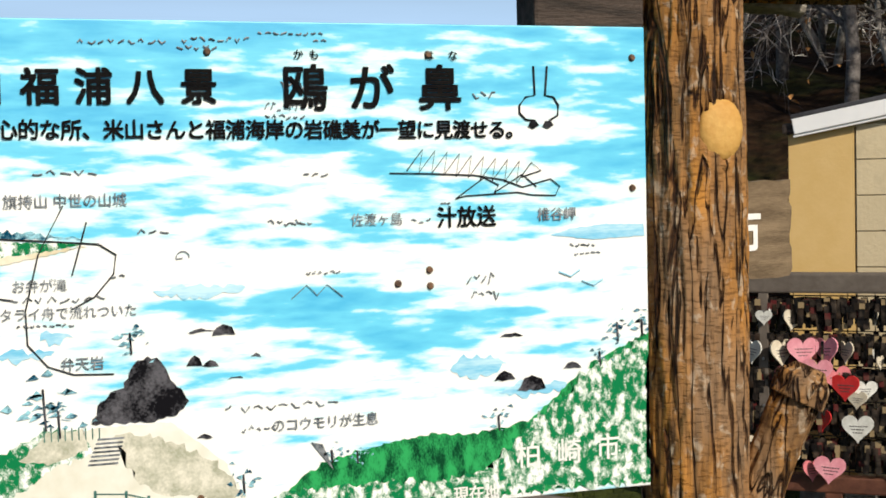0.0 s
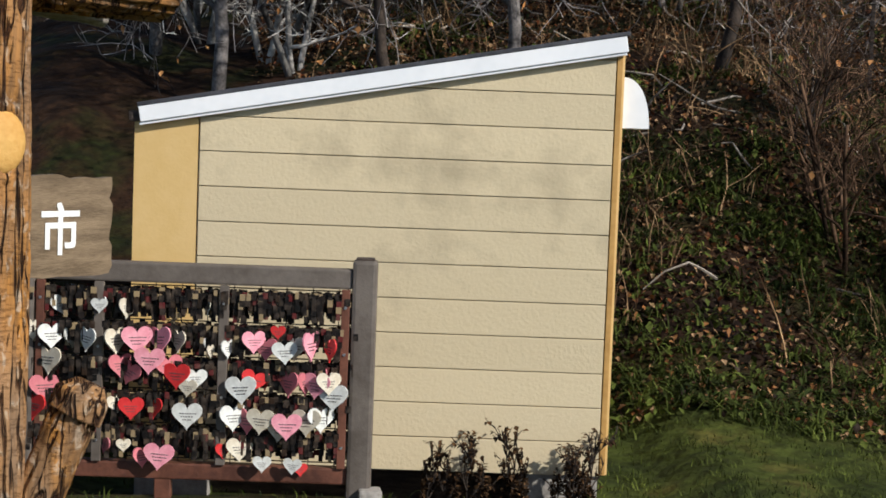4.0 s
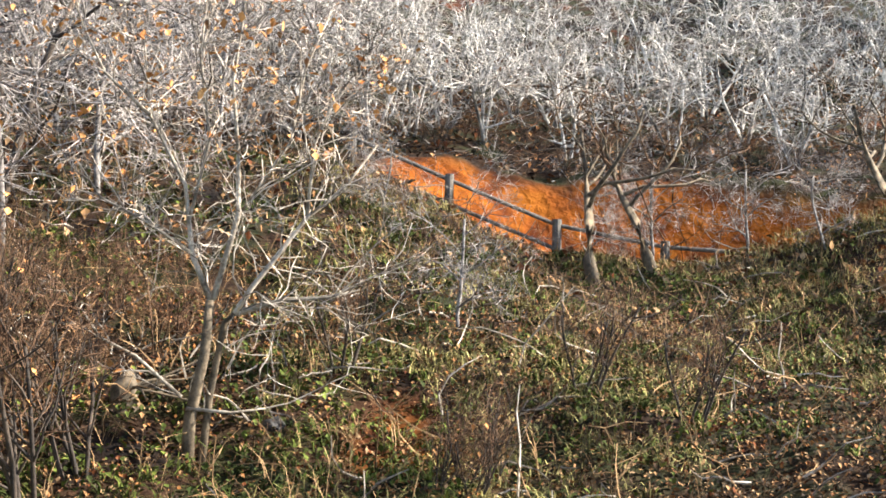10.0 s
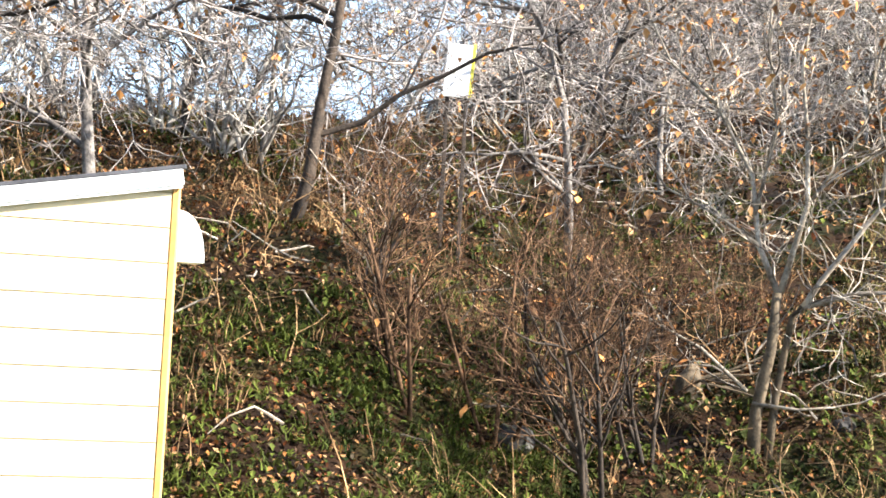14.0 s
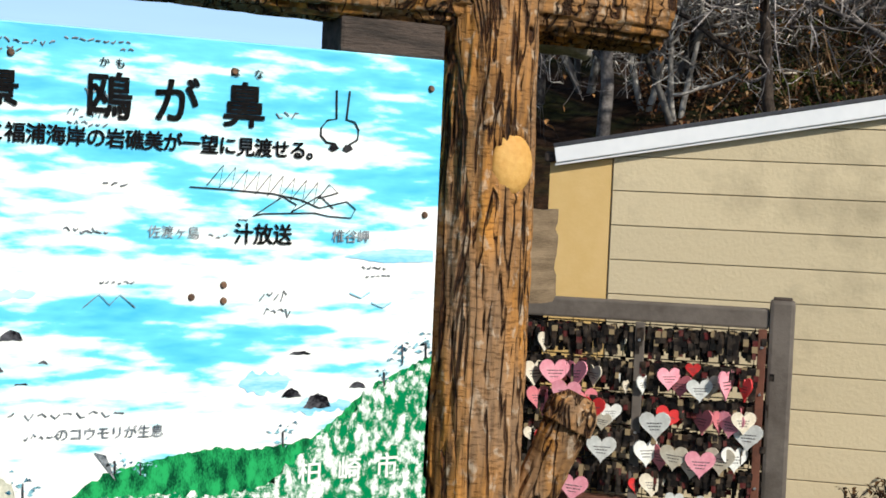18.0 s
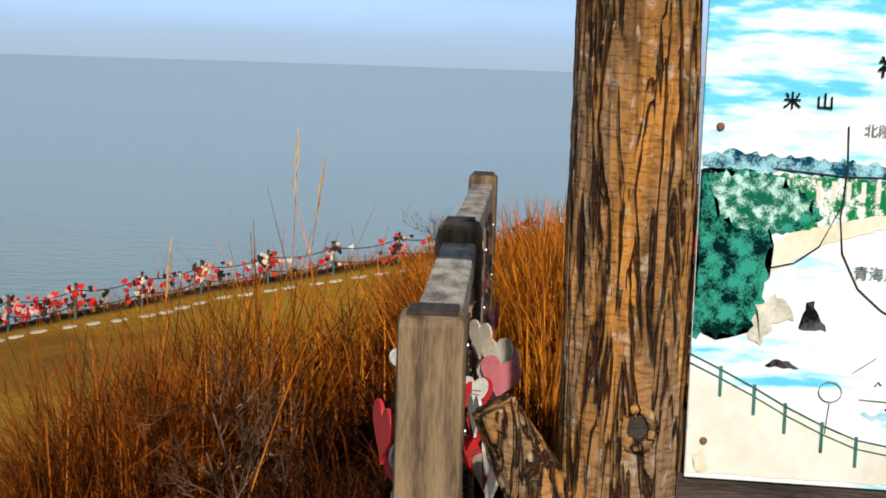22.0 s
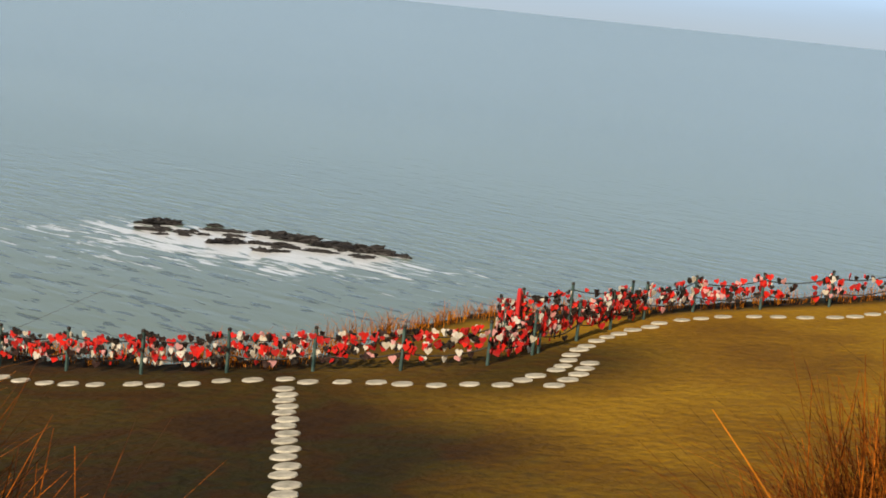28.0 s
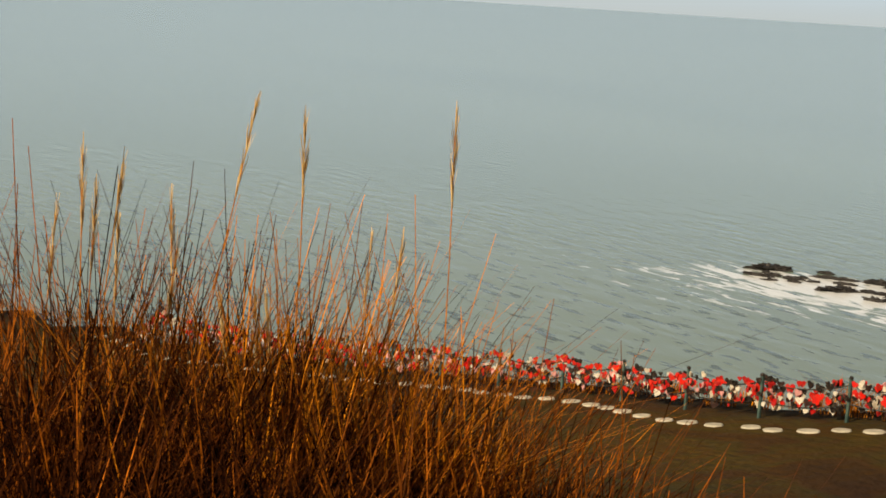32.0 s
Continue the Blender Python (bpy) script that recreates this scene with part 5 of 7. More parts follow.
# path and railing
printed("cliff_path", [(0.0, 0.985), (0.05, 0.965), (0.16, 0.925), (0.25, 0.885), (0.36, 0.855), (0.45, 0.853), (0.5, 0.90), (0.58, 0.965), (0.66, 0.985), (0.8, 0.985), (0.9, 0.90), (0.93, 0.84), (0.95, 0.794), (0.0, 0.794)], M_PALEPAINT, 0.002, 2, 28)
printed("lookout_scrub", [(0.45, 0.86), (0.48, 0.93), (0.53, 0.965), (0.58, 0.985), (0.63, 0.985), (0.66, 0.94), (0.6, 0.92), (0.54, 0.885), (0.48, 0.855)], M_SHORELIGHT, 0.006, 3, 29)
printed("lookout_ground", [(0.53, 0.935), (0.58, 0.98), (0.64, 0.985), (0.65, 0.945), (0.58, 0.925)], M_SCRUB, 0.003, 4, 30)
printed("lookout_flank", [(0.7, 0.975), (0.76, 0.965), (0.82, 0.94), (0.88, 0.905), (0.93, 0.84), (0.9, 0.83), (0.8, 0.85), (0.74, 0.875), (0.72, 0.91)], M_SCRUB, 0.006, 3, 31)
for i in range(7):
    z = 0.965 - 0.0075 * i
    printed("stair_tread", [(0.668 - 0.003 * i, z), (0.715 - 0.002 * i, z), (0.714 - 0.002 * i, z - 0.0035), (0.666 - 0.003 * i, z - 0.0035)], M_GREYINK, 0, 5)
rail = [(0.0, 1.01), (0.055, 0.985), (0.115, 0.955), (0.17, 0.925), (0.235, 0.895), (0.295, 0.872), (0.36, 0.862), (0.425, 0.868)]
for dz in (0, -0.016):
    stroke("rail_line", [(x, z + dz) for x, z in rail], 0.0028, M_RAILPAINT)
for x, z in rail[1:]:
    printed("rail_post", [(x - 0.003, z + 0.006), (x + 0.003, z + 0.006), (x + 0.003, z - 0.05), (x - 0.003, z - 0.05)], M_RAILPAINT, 0, 5)
rail = [(0.66, 0.865), (0.715, 0.86), (0.755, 0.848), (0.81, 0.83), (0.85, 0.815), (0.9, 0.81)]
for dz in (0, -0.016):
    stroke("rail_line", [(x, z + dz) for x, z in rail], 0.0028, M_RAILPAINT)
for x, z in rail:
    printed("rail_post", [(x - 0.0025, z + 0.006), (x + 0.0025, z + 0.006), (x + 0.0025, max(z - 0.045, 0.796)), (x - 0.0025, max(z - 0.045, 0.796))], M_RAILPAINT, 0, 5)
for k in range(9):
    x = 0.575 + 0.012 * k
    stroke("rail_post", [(x, 0.992 - 0.001 * k), (x, 0.965)], 0.0022, M_RAILPAINT)
# great rock and small ones
printed("great_rock", [(0.658, 0.992), (0.675, 1.03), (0.70, 1.05), (0.715, 1.055), (0.735, 1.095), (0.76, 1.108), (0.785, 1.1), (0.8, 1.06), (0.825, 1.04), (0.835, 1.02), (0.81, 1.0), (0.77, 0.988), (0.7, 0.99)], M_ROCKPAINT, 0.003, 4, 40)
for k, (x, z, w, h) in enumerate(((0.845, 1.095, 0.03, 0.018), (0.875, 1.09, 0.03, 0.012), (0.90, 1.15, 0.045, 0.02), (0.86, 1.15, 0.05, 0.006), (1.455, 1.03, 0.045, 0.02), (1.512, 1.012, 0.06, 0.03), (1.60, 1.042, 0.04, 0.014), (0.96, 1.10, 0.02, 0.006), (0.92, 1.06, 0.03, 0.005), (0.86, 0.955, 0.03, 0.008), (1.47, 1.11, 0.05, 0.006))):
    printed("painted_rock", [(x - w / 2, z - h / 2), (x - w / 4, z + h * 0.3), (x, z + h / 2), (x + w / 3, z + h * 0.2), (x + w / 2, z - h / 2)], M_ROCKPAINT, 0.002, 4, 41 + k)
# pines
def pine(x, z, s, seed, mat=None):
    rnd = random.Random(seed)
    for _ in range(16):
        px, pz = x + rnd.gauss(0, 0.45) * s, z + rnd.gauss(0, 0.38) * s
        w, h = rnd.uniform(0.2, 0.5) * s, rnd.uniform(0.08, 0.17) * s
        printed("pine_bough", [(px - w / 2, pz - h / 2), (px, pz + h / 2), (px + w / 2, pz - h / 3), (px + w * 0.1, pz - h / 2)], mat or M_PINEPAINT, 0.004, 5, rnd.randrange(999))
    stroke("pine_trunk", [(x, z + 0.2 * s), (x + 0.05 * s, z - 0.8 * s)], 0.004, M_ROCKPAINT)
for k, (x, z, s) in enumerate(((0.575, 1.045, 0.075), (0.73, 1.145, 0.04), (0.6, 1.01, 0.05), (1.70, 1.115, 0.04), (1.755, 1.12, 0.035), (1.44, 0.945, 0.03), (1.1, 0.905, 0.025), (1.15, 0.9, 0.025), (0.93, 0.87, 0.035), (1.66, 1.06, 0.03))):
    pine(x, z, s, 60 + k)
# green slope on the right
printed("green_slope", [(0.985, 0.815), (1.02, 0.845), (1.08, 0.885), (1.18, 0.912), (1.30, 0.925), (1.42, 0.92), (1.5, 0.937), (1.56, 0.975), (1.62, 1.03), (1.68, 1.062), (1.772, 1.1), (1.772, 0.794), (0.97, 0.794)], M_SHOREGREEN, 0.004, 3, 80)
printed("bright_slope", [(1.5, 0.93), (1.57, 0.975), (1.64, 1.035), (1.7, 1.06), (1.772, 1.09), (1.772, 0.796), (1.2, 0.796), (1.3, 0.83), (1.42, 0.855)], M_SHORELIGHT, 0.012, 4, 81)
printed("pale_foot", [(0.98, 0.83), (1.1, 0.845), (1.3, 0.835), (1.3, 0.796), (0.98, 0.796)], M_SHORELIGHT, 0.008, 5, 82)
printed("far_cape", [(1.558, 1.303), (1.6, 1.315), (1.68, 1.322), (1.762, 1.32), (1.765, 1.296), (1.65, 1.292)], M_BLUEWATER, 0.001, 2, 83)
printed("arrow", [(1.06, 0.928), (1.083, 0.922), (1.103, 0.872)], M_GREYINK, 0.0, 5, 84)

# lettering
def title(body, size, x, z, bold, mat=None, st=1.0, layer=7):
    return lettering(body, size, (x, SY - 0.0004 * layer, z), mat or M_BLACKINK, sign, bold, stretch=st)
for ch, x in zip("米山福浦八景", (0.402, 0.492, 0.588, 0.680, 0.771, 0.868)):
    title(ch, 0.069, x, 1.592, 0.0028)
for ch, x in zip("鴎が鼻", (1.066, 1.196, 1.333)):
    title(ch, 0.092, x, 1.588, 0.0024)
line = "福浦八景の中心的な所、米山さんと福浦海岸の岩礁美が一望に見渡せる。"
for k, ch in enumerate(line):
    title(ch, 0.038, 0.308 + 0.0368 * k, 1.520 - 0.0003 * k, 0.0012)
for ch, x in zip("かもはな", (1.055, 1.085, 1.312, 1.36)):
    title(ch, 0.02, x, 1.655, 0.0004)
for ch, x in zip("米山", (0.15, 0.205)):
    title(ch, 0.031, x, 1.459, 0.0006)
title("汁放送", 0.043, 1.382, 1.342, 0.0012, st=0.95)
title("椎谷岬", 0.028, 1.572, 1.343, 0.0002, M_GREYINK)
title("北陸自動車道", 0.024, 0.345, 1.413, 0.0002, M_GREYINK)
title("米山大橋", 0.026, 0.447, 1.381, 0.0002, M_GREYINK)
title("旗持山 中世の山城", 0.026, 0.625, 1.392, 0.0002, M_GREYINK)
title("青海川海水浴場", 0.026, 0.362, 1.166, 0.0002, M_GREYINK)
title("弁天岩", 0.026, 0.645, 1.10, 0.0002, M_GREYINK)
title("佐渡ヶ島", 0.026, 1.20, 1.343, 0.0, M_GREYINK)
title("お弁が滝", 0.024, 0.575, 1.243, 0.0, M_GREYINK)
title("タライ舟で流れついた", 0.024, 0.625, 1.193, 0.0, M_GREYINK)
title("柏", 0.055, 1.502, 0.865, 0.001, M_WHITEPAINT)
title("崎", 0.055, 1.59, 0.865, 0.001, M_WHITEPAINT)
title("市", 0.055, 1.675, 0.868, 0.001, M_WHITEPAINT)
title("現在地", 0.032, 1.39, 0.80, 0.001, M_WHITEPAINT)
title("のコウモリが生息", 0.026, 1.09, 0.963, 0.0002, M_GREYINK)

# writing too worn to read: short bars
def bars(x, z, w, n, h, seed, mat=None, drop=0.0):
    rnd = random.Random(seed)
    px = x
    for k in range(n):
        bw = w / n * rnd.uniform(0.45, 0.8)
        zz = z + drop * k
        stroke("worn_writing", [(px, zz + rnd.uniform(-h, h) * 0.4), (px + bw * 0.5, zz + rnd.uniform(-h, h) * 0.5), (px + bw, zz + rnd.uniform(-h, h) * 0.4)], 0.003, mat or M_GREYINK)
        px += w / n
for k, (x, z, w, n, h) in enumerate(((0.655, 1.678, 0.16, 9, 0.012), (0.84, 1.683, 0.13, 8, 0.014), (0.83, 1.667, 0.08, 5, 0.012), (0.98, 1.695, 0.13, 9, 0.006), (1.085, 1.683, 0.03, 2, 0.006), (0.525, 1.218, 0.17, 8, 0.014), (0.535, 1.173, 0.10, 9, 0.006),
    (0.99, 1.345, 0.07, 4, 0.012), (1.02, 1.34, 0.06, 4, 0.005), (0.75, 1.335, 0.06, 3, 0.01), (1.27, 1.34, 0.045, 3, 0.012), (0.93, 1.0, 0.19, 8, 0.014), (1.6, 1.282, 0.06, 5, 0.006), (1.61, 1.265, 0.06, 5, 0.006),
    (0.36, 1.085, 0.05, 3, 0.01), (0.45, 1.09, 0.05, 3, 0.01), (0.35, 1.03, 0.05, 2, 0.012), (0.37, 1.06, 0.04, 2, 0.012), (0.32, 0.973, 0.08, 4, 0.01), (1.06, 1.248, 0.07, 6, 0.006), (0.57, 1.445, 0.12, 5, 0.018), (0.90, 1.005, 0.02, 1, 0.01), (0.47, 1.163, 0.02, 2, 0.02), (0.7, 1.255, 0.03, 2, 0.012),
    (0.93, 0.962, 0.07, 5, 0.014), (0.99, 1.56, 0.07, 6, 0.02), (0.99, 1.54, 0.08, 6, 0.012), (1.02, 1.60, 0.05, 4, 0.02), (1.4, 1.58, 0.05, 3, 0.02), (1.38, 1.22, 0.06, 4, 0.03), (1.39, 1.19, 0.06, 4, 0.02), (0.38, 1.475, 0.04, 3, 0.008), (0.345, 1.455, 0.07, 4, 0.01), (1.33, 1.372, 0.02, 3, 0.004), (1.06, 1.43, 0.05, 3, 0.01))):
    bars(x, z, w, n, h, 200 + k)
# pen drawings
zig = []
for k in range(20):
    zig.append((1.262 + 0.0125 * k + (0.02 if k % 2 else 0.0), 1.478 - 0.0016 * k + (0.0 if k % 2 else -0.042)))
stroke("scribble", zig + [(1.54, 1.432), (1.50, 1.42)], 0.0028, M_PENCIL)
stroke("scribble", [(1.228, 1.432), (1.3, 1.43), (1.4, 1.425), (1.46, 1.415), (1.5, 1.40), (1.56, 1.415), (1.58, 1.40), (1.57, 1.382), (1.52, 1.384), (1.49, 1.39), (1.38, 1.385), (1.36, 1.38), (1.42, 1.42), (1.45, 1.405), (1.44, 1.39), (1.5, 1.425), (1.53, 1.40)], 0.0026, M_PENCIL)
stroke("scribble", [(1.528, 1.637), (1.53, 1.58), (1.51, 1.576), (1.497, 1.56), (1.497, 1.545), (1.51, 1.532), (1.53, 1.53)], 0.004, M_PENCIL)
stroke("scribble", [(1.557, 1.637), (1.552, 1.58), (1.57, 1.576), (1.58, 1.56), (1.578, 1.54), (1.56, 1.53)], 0.004, M_PENCIL)
for x in (1.525, 1.556):
    printed("scribble", [(x - 0.012, 1.52), (x - 0.005, 1.528), (x + 0.006, 1.528), (x + 0.013, 1.52), (x, 1.514)], M_PENCIL, 0.002, 6)
stroke("scribble", [(0.247, 1.42), (0.25, 1.35), (0.243, 1.26), (0.25, 1.2), (0.28, 1.14), (0.32, 1.105), (0.355, 1.085)], 0.003, M_PENCIL)
stroke("scribble", [(0.245, 1.285), (0.21, 1.21), (0.17, 1.18), (0.125, 1.168)], 0.003, M_PENCIL)
stroke("scribble", [(0.125, 1.343), (0.25, 1.333), (0.38, 1.335)], 0.003, M_PENCIL)
stroke("scribble", [(0.475, 1.35), (0.47, 1.235)], 0.003, M_PENCIL)
stroke("scribble", [(0.432, 1.235), (0.5, 1.225), (0.53, 1.22)], 0.003, M_PENCIL)
stroke("scribble", [(0.62, 1.385), (0.575, 1.3), (0.55, 1.2), (0.552, 1.14), (0.585, 1.1), (0.63, 1.083), (0.7, 1.08)], 0.003, M_PENCIL)
stroke("scribble", [(0.66, 1.355), (0.632, 1.26)], 0.003, M_PENCIL)
stroke("scribble", [(0.5, 1.33), (0.6, 1.322), (0.68, 1.315), (0.71, 1.295), (0.705, 1.26), (0.67, 1.22), (0.63, 1.2)], 0.003, M_PENCIL)
stroke("scribble", [(0.245 + 0.02 * math.cos(a), 0.955 + 0.018 * math.sin(a)) for a in [0.45 * k for k in range(15)]], 0.002, M_GREYINK)
stroke("scribble", [(0.245, 0.936), (0.24, 0.88)], 0.002, M_GREYINK)
stroke("scribble", [(0.28, 0.99), (0.32, 1.02)], 0.002, M_GREYINK)
stroke("scribble", [(0.295, 0.945), (0.34, 0.943), (0.36, 0.936)], 0.002, M_GREYINK)
stroke("scribble", [(0.34, 0.93), (0.36, 0.92), (0.385, 0.925), (0.39, 0.935), (0.36, 0.94), (0.345, 0.935)], 0.003, M_PENCIL)
stroke("scribble", [(0.83 + 0.012 * math.cos(a), 1.285 + 0.012 * math.sin(a)) for a in [0.3 * k for k in range(12)]] + [(0.83, 1.285)], 0.002, M_GREYINK)
stroke("scribble", [(1.03, 1.2), (1.06, 1.225), (1.08, 1.205), (1.1, 1.225), (1.13, 1.2)], 0.002, M_GREYINK)
for k in range(2):
    stroke("scribble", [(1.575 + 0.05 * k, 1.23 - 0.02 * k), (1.6 + 0.05 * k, 1.22 - 0.02 * k), (1.62 + 0.05 * k, 1.232 - 0.02 * k)], 0.005, M_BLUEWATER)
printed("stain", [(0.01, 0.83), (0.03, 0.84), (0.04, 0.80), (0.02, 0.796)], M_SANDPAINT, 0.004, 5, 91)
for x, z in ((0.031, 1.412), (0.031, 0.853), (0.455, 0.845), (0.453, 1.258), (1.304, 1.244), (1.743, 1.655), (1.74, 1.393), (0.031, 1.69), (0.455, 1.685), (0.885, 1.66), (1.31, 1.658), (0.85, 0.84), (1.305, 1.213), (1.24, 1.22)):
    b = bmesh.new()
    bmesh.ops.create_cone(b, cap_ends=True, segments=10, radius1=0.0075, radius2=0.005, depth=0.006, matrix=Matrix.Translation((x, SY - 0.003, z)) @ Matrix.Rotation(math.pi / 2, 4, "X"))
    part("bolt", b, M_RUST, sign, "rusty bolt head")

# frame of moulded logs
def log_mesh(points, radii, seed, sides=132, along_n=200, groove=0.0085):
    """A log along points, with grooved bark, bulging where its radius says so."""
    verts, faces = [], []
    pts = [Vector(p) for p in points]
    seg = [0.0]
    for a, c in zip(pts, pts[1:]):
        seg.append(seg[-1] + (c - a).length)
    total = seg[-1]
    axis = (pts[-1] - pts[0]).normalized()
    side = axis.orthogonal().normalized()
    other = axis.cross(side)
    for i in range(along_n + 1):
        d = total * i / along_n
        k = max(j for j in range(len(seg)) if seg[j] <= d + 1e-9)
        k = min(k, len(pts) - 2)
        f = (d - seg[k]) / (seg[k + 1] - seg[k])
        c = pts[k].lerp(pts[k + 1], f)
        r = radii[k] + f * (radii[k + 1] - radii[k])
        for s in range(sides):
            a = 2 * math.pi * s / sides
            ca, sa = math.cos(a), math.sin(a)
            q = Vector((ca * 8.5 + seed, sa * 8.5, d * 2.6))
            g = noise.noise(q) + 0.6 * noise.noise(q * 2.3)
            ridge = -groove * max(0.0, 1 - abs(g) * 5.0) + 0.004 * noise.noise((ca * 12, sa * 12, d * 14 + seed))
            verts.append(tuple(c + (side * ca + other * sa) * (r + ridge + 0.006 * noise.noise((ca * 1.5, sa * 1.5, d * 2 + seed)))))
    for i in range(along_n):
        for s in range(sides):
            a, b_ = i * sides + s, i * sides + (s + 1) % sides
            faces.append((a, b_, b_ + sides, a + sides))
    faces.append(tuple(range(sides))[::-1])
    faces.append(tuple(along_n * sides + s for s in range(sides)))
    return verts, faces

def log_post(name, label, x, y, r, seed):
    s = thing(name, label, "post")
    smooth(part("trunk", log_mesh([(x, y, -0.05), (x, y, 0.5), (x, y, 1.2), (x, y, 2.2)], [r * 1.1, r, r, r * 0.97], seed), M_LOG, s))
    return s
PY = SY + 0.035
lp = log_post("log_post", "moulded log post with grooved amber-grey bark", -0.117, PY, 0.112, 2)
rp = log_post("log_post", "moulded log post with a sawn knot and branch stub", 1.893, PY, 0.112, 9)
# sawn knot
kb = bmesh.new()
bmesh.ops.create_uvsphere(kb, u_segments=24, v_segments=14, radius=1.0, matrix=Matrix.Translation((1.906, PY - 0.1, 1.507)) @ Matrix.Diagonal((0.05, 0.02, 0.064, 1)))
smooth(part("knot_face", kb, M_CUT, rp, "pale sawn knot"))
rim = [(1.906 + 0.056 * math.cos(a), PY - 0.098 + 0.03 * math.cos(a) ** 2, 1.505 + 0.072 * math.sin(a)) for a in [2 * math.pi * k / 24 for k in range(25)]]
v, f = tube_data(rim, [0.014] * 25, 7)
smooth(part("knot_rim", (v, f), M_LOG, rp))
smooth(part("branch_stub", log_mesh([(1.95, PY - 0.03, 0.58), (2.03, PY - 0.06, 0.80), (2.10, PY - 0.09, 0.985)], [0.06, 0.052, 0.05], 4, 40, 40, 0.008), M_LOG, rp))
smooth(part("stub_end", log_mesh([(2.085, PY - 0.084, 0.945), (2.10, PY - 0.09, 0.985), (2.115, PY - 0.096, 1.012)], [0.06, 0.058, 0.03], 8, 40, 16, 0.012), M_LOG, rp))
smooth(part("branch_stub", log_mesh([(-0.18, PY - 0.02, 0.58), (-0.27, PY - 0.05, 0.76), (-0.345, PY - 0.07, 0.90)], [0.075, 0.06, 0.045], 6, 40, 40, 0.009), M_LOG, lp))
rim = [(-0.088 + 0.03 * math.cos(a), PY - 0.108, 0.885 + 0.036 * math.sin(a)) for a in [2 * math.pi * k / 16 for k in range(17)]]
v, f = tube_data(rim, [0.010] * 17, 6)
smooth(part("knot_rim", (v, f), M_LOG, lp))
kb = bmesh.new()
bmesh.ops.create_uvsphere(kb, u_segments=16, v_segments=10, radius=1.0, matrix=Matrix.Translation((-0.088, PY - 0.1, 0.885)) @ Matrix.Diagonal((0.022, 0.014, 0.028, 1)))
smooth(part("knot_face", kb, M_DARKWOOD, lp))
beam = thing("log_beam", "moulded log beam laid across the sign posts", "beam")
smooth(part("log", log_mesh([(-0.65, PY + 0.02, 1.90), (0.9, PY + 0.02, 1.895), (2.33, PY + 0.02, 1.885)], [0.12, 0.115, 0.105], 13, 96, 180), M_LOG, beam))
part("bracket", block((0.24, 0.1, 0.075), (1.655, PY + 0.02, 1.753), 0.008), M_DARKWOOD, beam, "dark block under the beam")
part("bracket", block((0.2, 0.1, 0.075), (0.10, PY + 0.02, 1.753), 0.008), M_DARKWOOD, beam)
back = thing("log_beam", "grey weathered pole behind the sign beam", "beam")
smooth(part("log", log_mesh([(1.7, PY + 0.25, 1.86), (2.32, PY + 0.25, 1.80)], [0.03, 0.026], 17, 24, 30, 0.004), M_WOODTOP, back))
sill = thing("sill_log", "dark wooden rail under the picture sign", "rail")
part("rail", block((0.98, 0.07, 0.09), (0.43, PY + 0.01, 0.742), 0.012), M_DARKWOOD, sill)
b = bmesh.new()
bmesh.ops.create_icosphere(b, subdivisions=3, radius=1.0)
for q in b.verts:
    q.co = Vector((q.co.x * 0.3 * (1 + 0.15 * noise.noise(q.co * 2)), q.co.y * 0.34, q.co.z * 0.032))
M_WETSTONE = material("dull_stone", (0.08, 0.07, 0.06), (0.24, 0.21, 0.18), 7, 0.9, 0.4, 30)
slab = smooth(part("flat_stone", b, M_WETSTONE))
slab.matrix_world = pose(2.7, 5.95, 0.015, 0, 0, 15)
tagged(slab, "flat grey stone slab lying on the ground behind the sign", "stone")

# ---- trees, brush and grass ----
# near-black grass colour, standing in for the shade low in the reeds
M_SHADE_GRASS = material("shade_dark_grass", (0.006, 0.0015, 0.0005), (0.06, 0.014, 0.002), 5, 0.9, island=0.7, spec=0.05)

def wander(rnd, start, way, length, n, bend, lift):
    """A crooked line of n steps."""
    pts, p, d = [tuple(start)], Vector(start), Vector(way).normalized()
    for _ in range(n):
        d = (d + Vector((rnd.gauss(0, bend), rnd.gauss(0, bend), rnd.gauss(0, bend) + lift))).normalized()
        p = p + d * (length / n)
        pts.append(tuple(p))
    return pts, d

def grow(rnd, start, way, length, r, level, out, style):
    n = 5 if level < 2 else 4 if level < 3 else 3
    pts, d = wander(rnd, start, way, length, n, style["bend"] * (1 if level else style.get("sway", 0.45)), style["lift"])
    end = r * (0.45 if level else style.get("taper", 0.55))
    radii = [r + (end - r) * i / n for i in range(n + 1)]
    out.append((pts, radii, level))
    if level >= style["levels"]:
        return
    for _ in range(style["kids"][level]):
        f = rnd.uniform(0.3 if level else style["clear"], 1.0)
        i = min(int(f * n), n - 1)
        g = f * n - i
        p = Vector(pts[i]).lerp(Vector(pts[i + 1]), g)
        a = rnd.uniform(0, 2 * math.pi)
        side = d.orthogonal().normalized()
        side = (side * math.cos(a) + d.cross(side) * math.sin(a))
        new_way = (d * rnd.uniform(0.35, 0.8) + side * rnd.uniform(0.5, 1.0) * style["spread"]).normalized()
        rr = (r + (end - r) * f) * rnd.uniform(0.5, 0.72)
        grow(rnd, p, new_way, length * rnd.uniform(0.45, 0.75) * style["shrink"], max(rr, style["fine"]), level + 1, out, style)

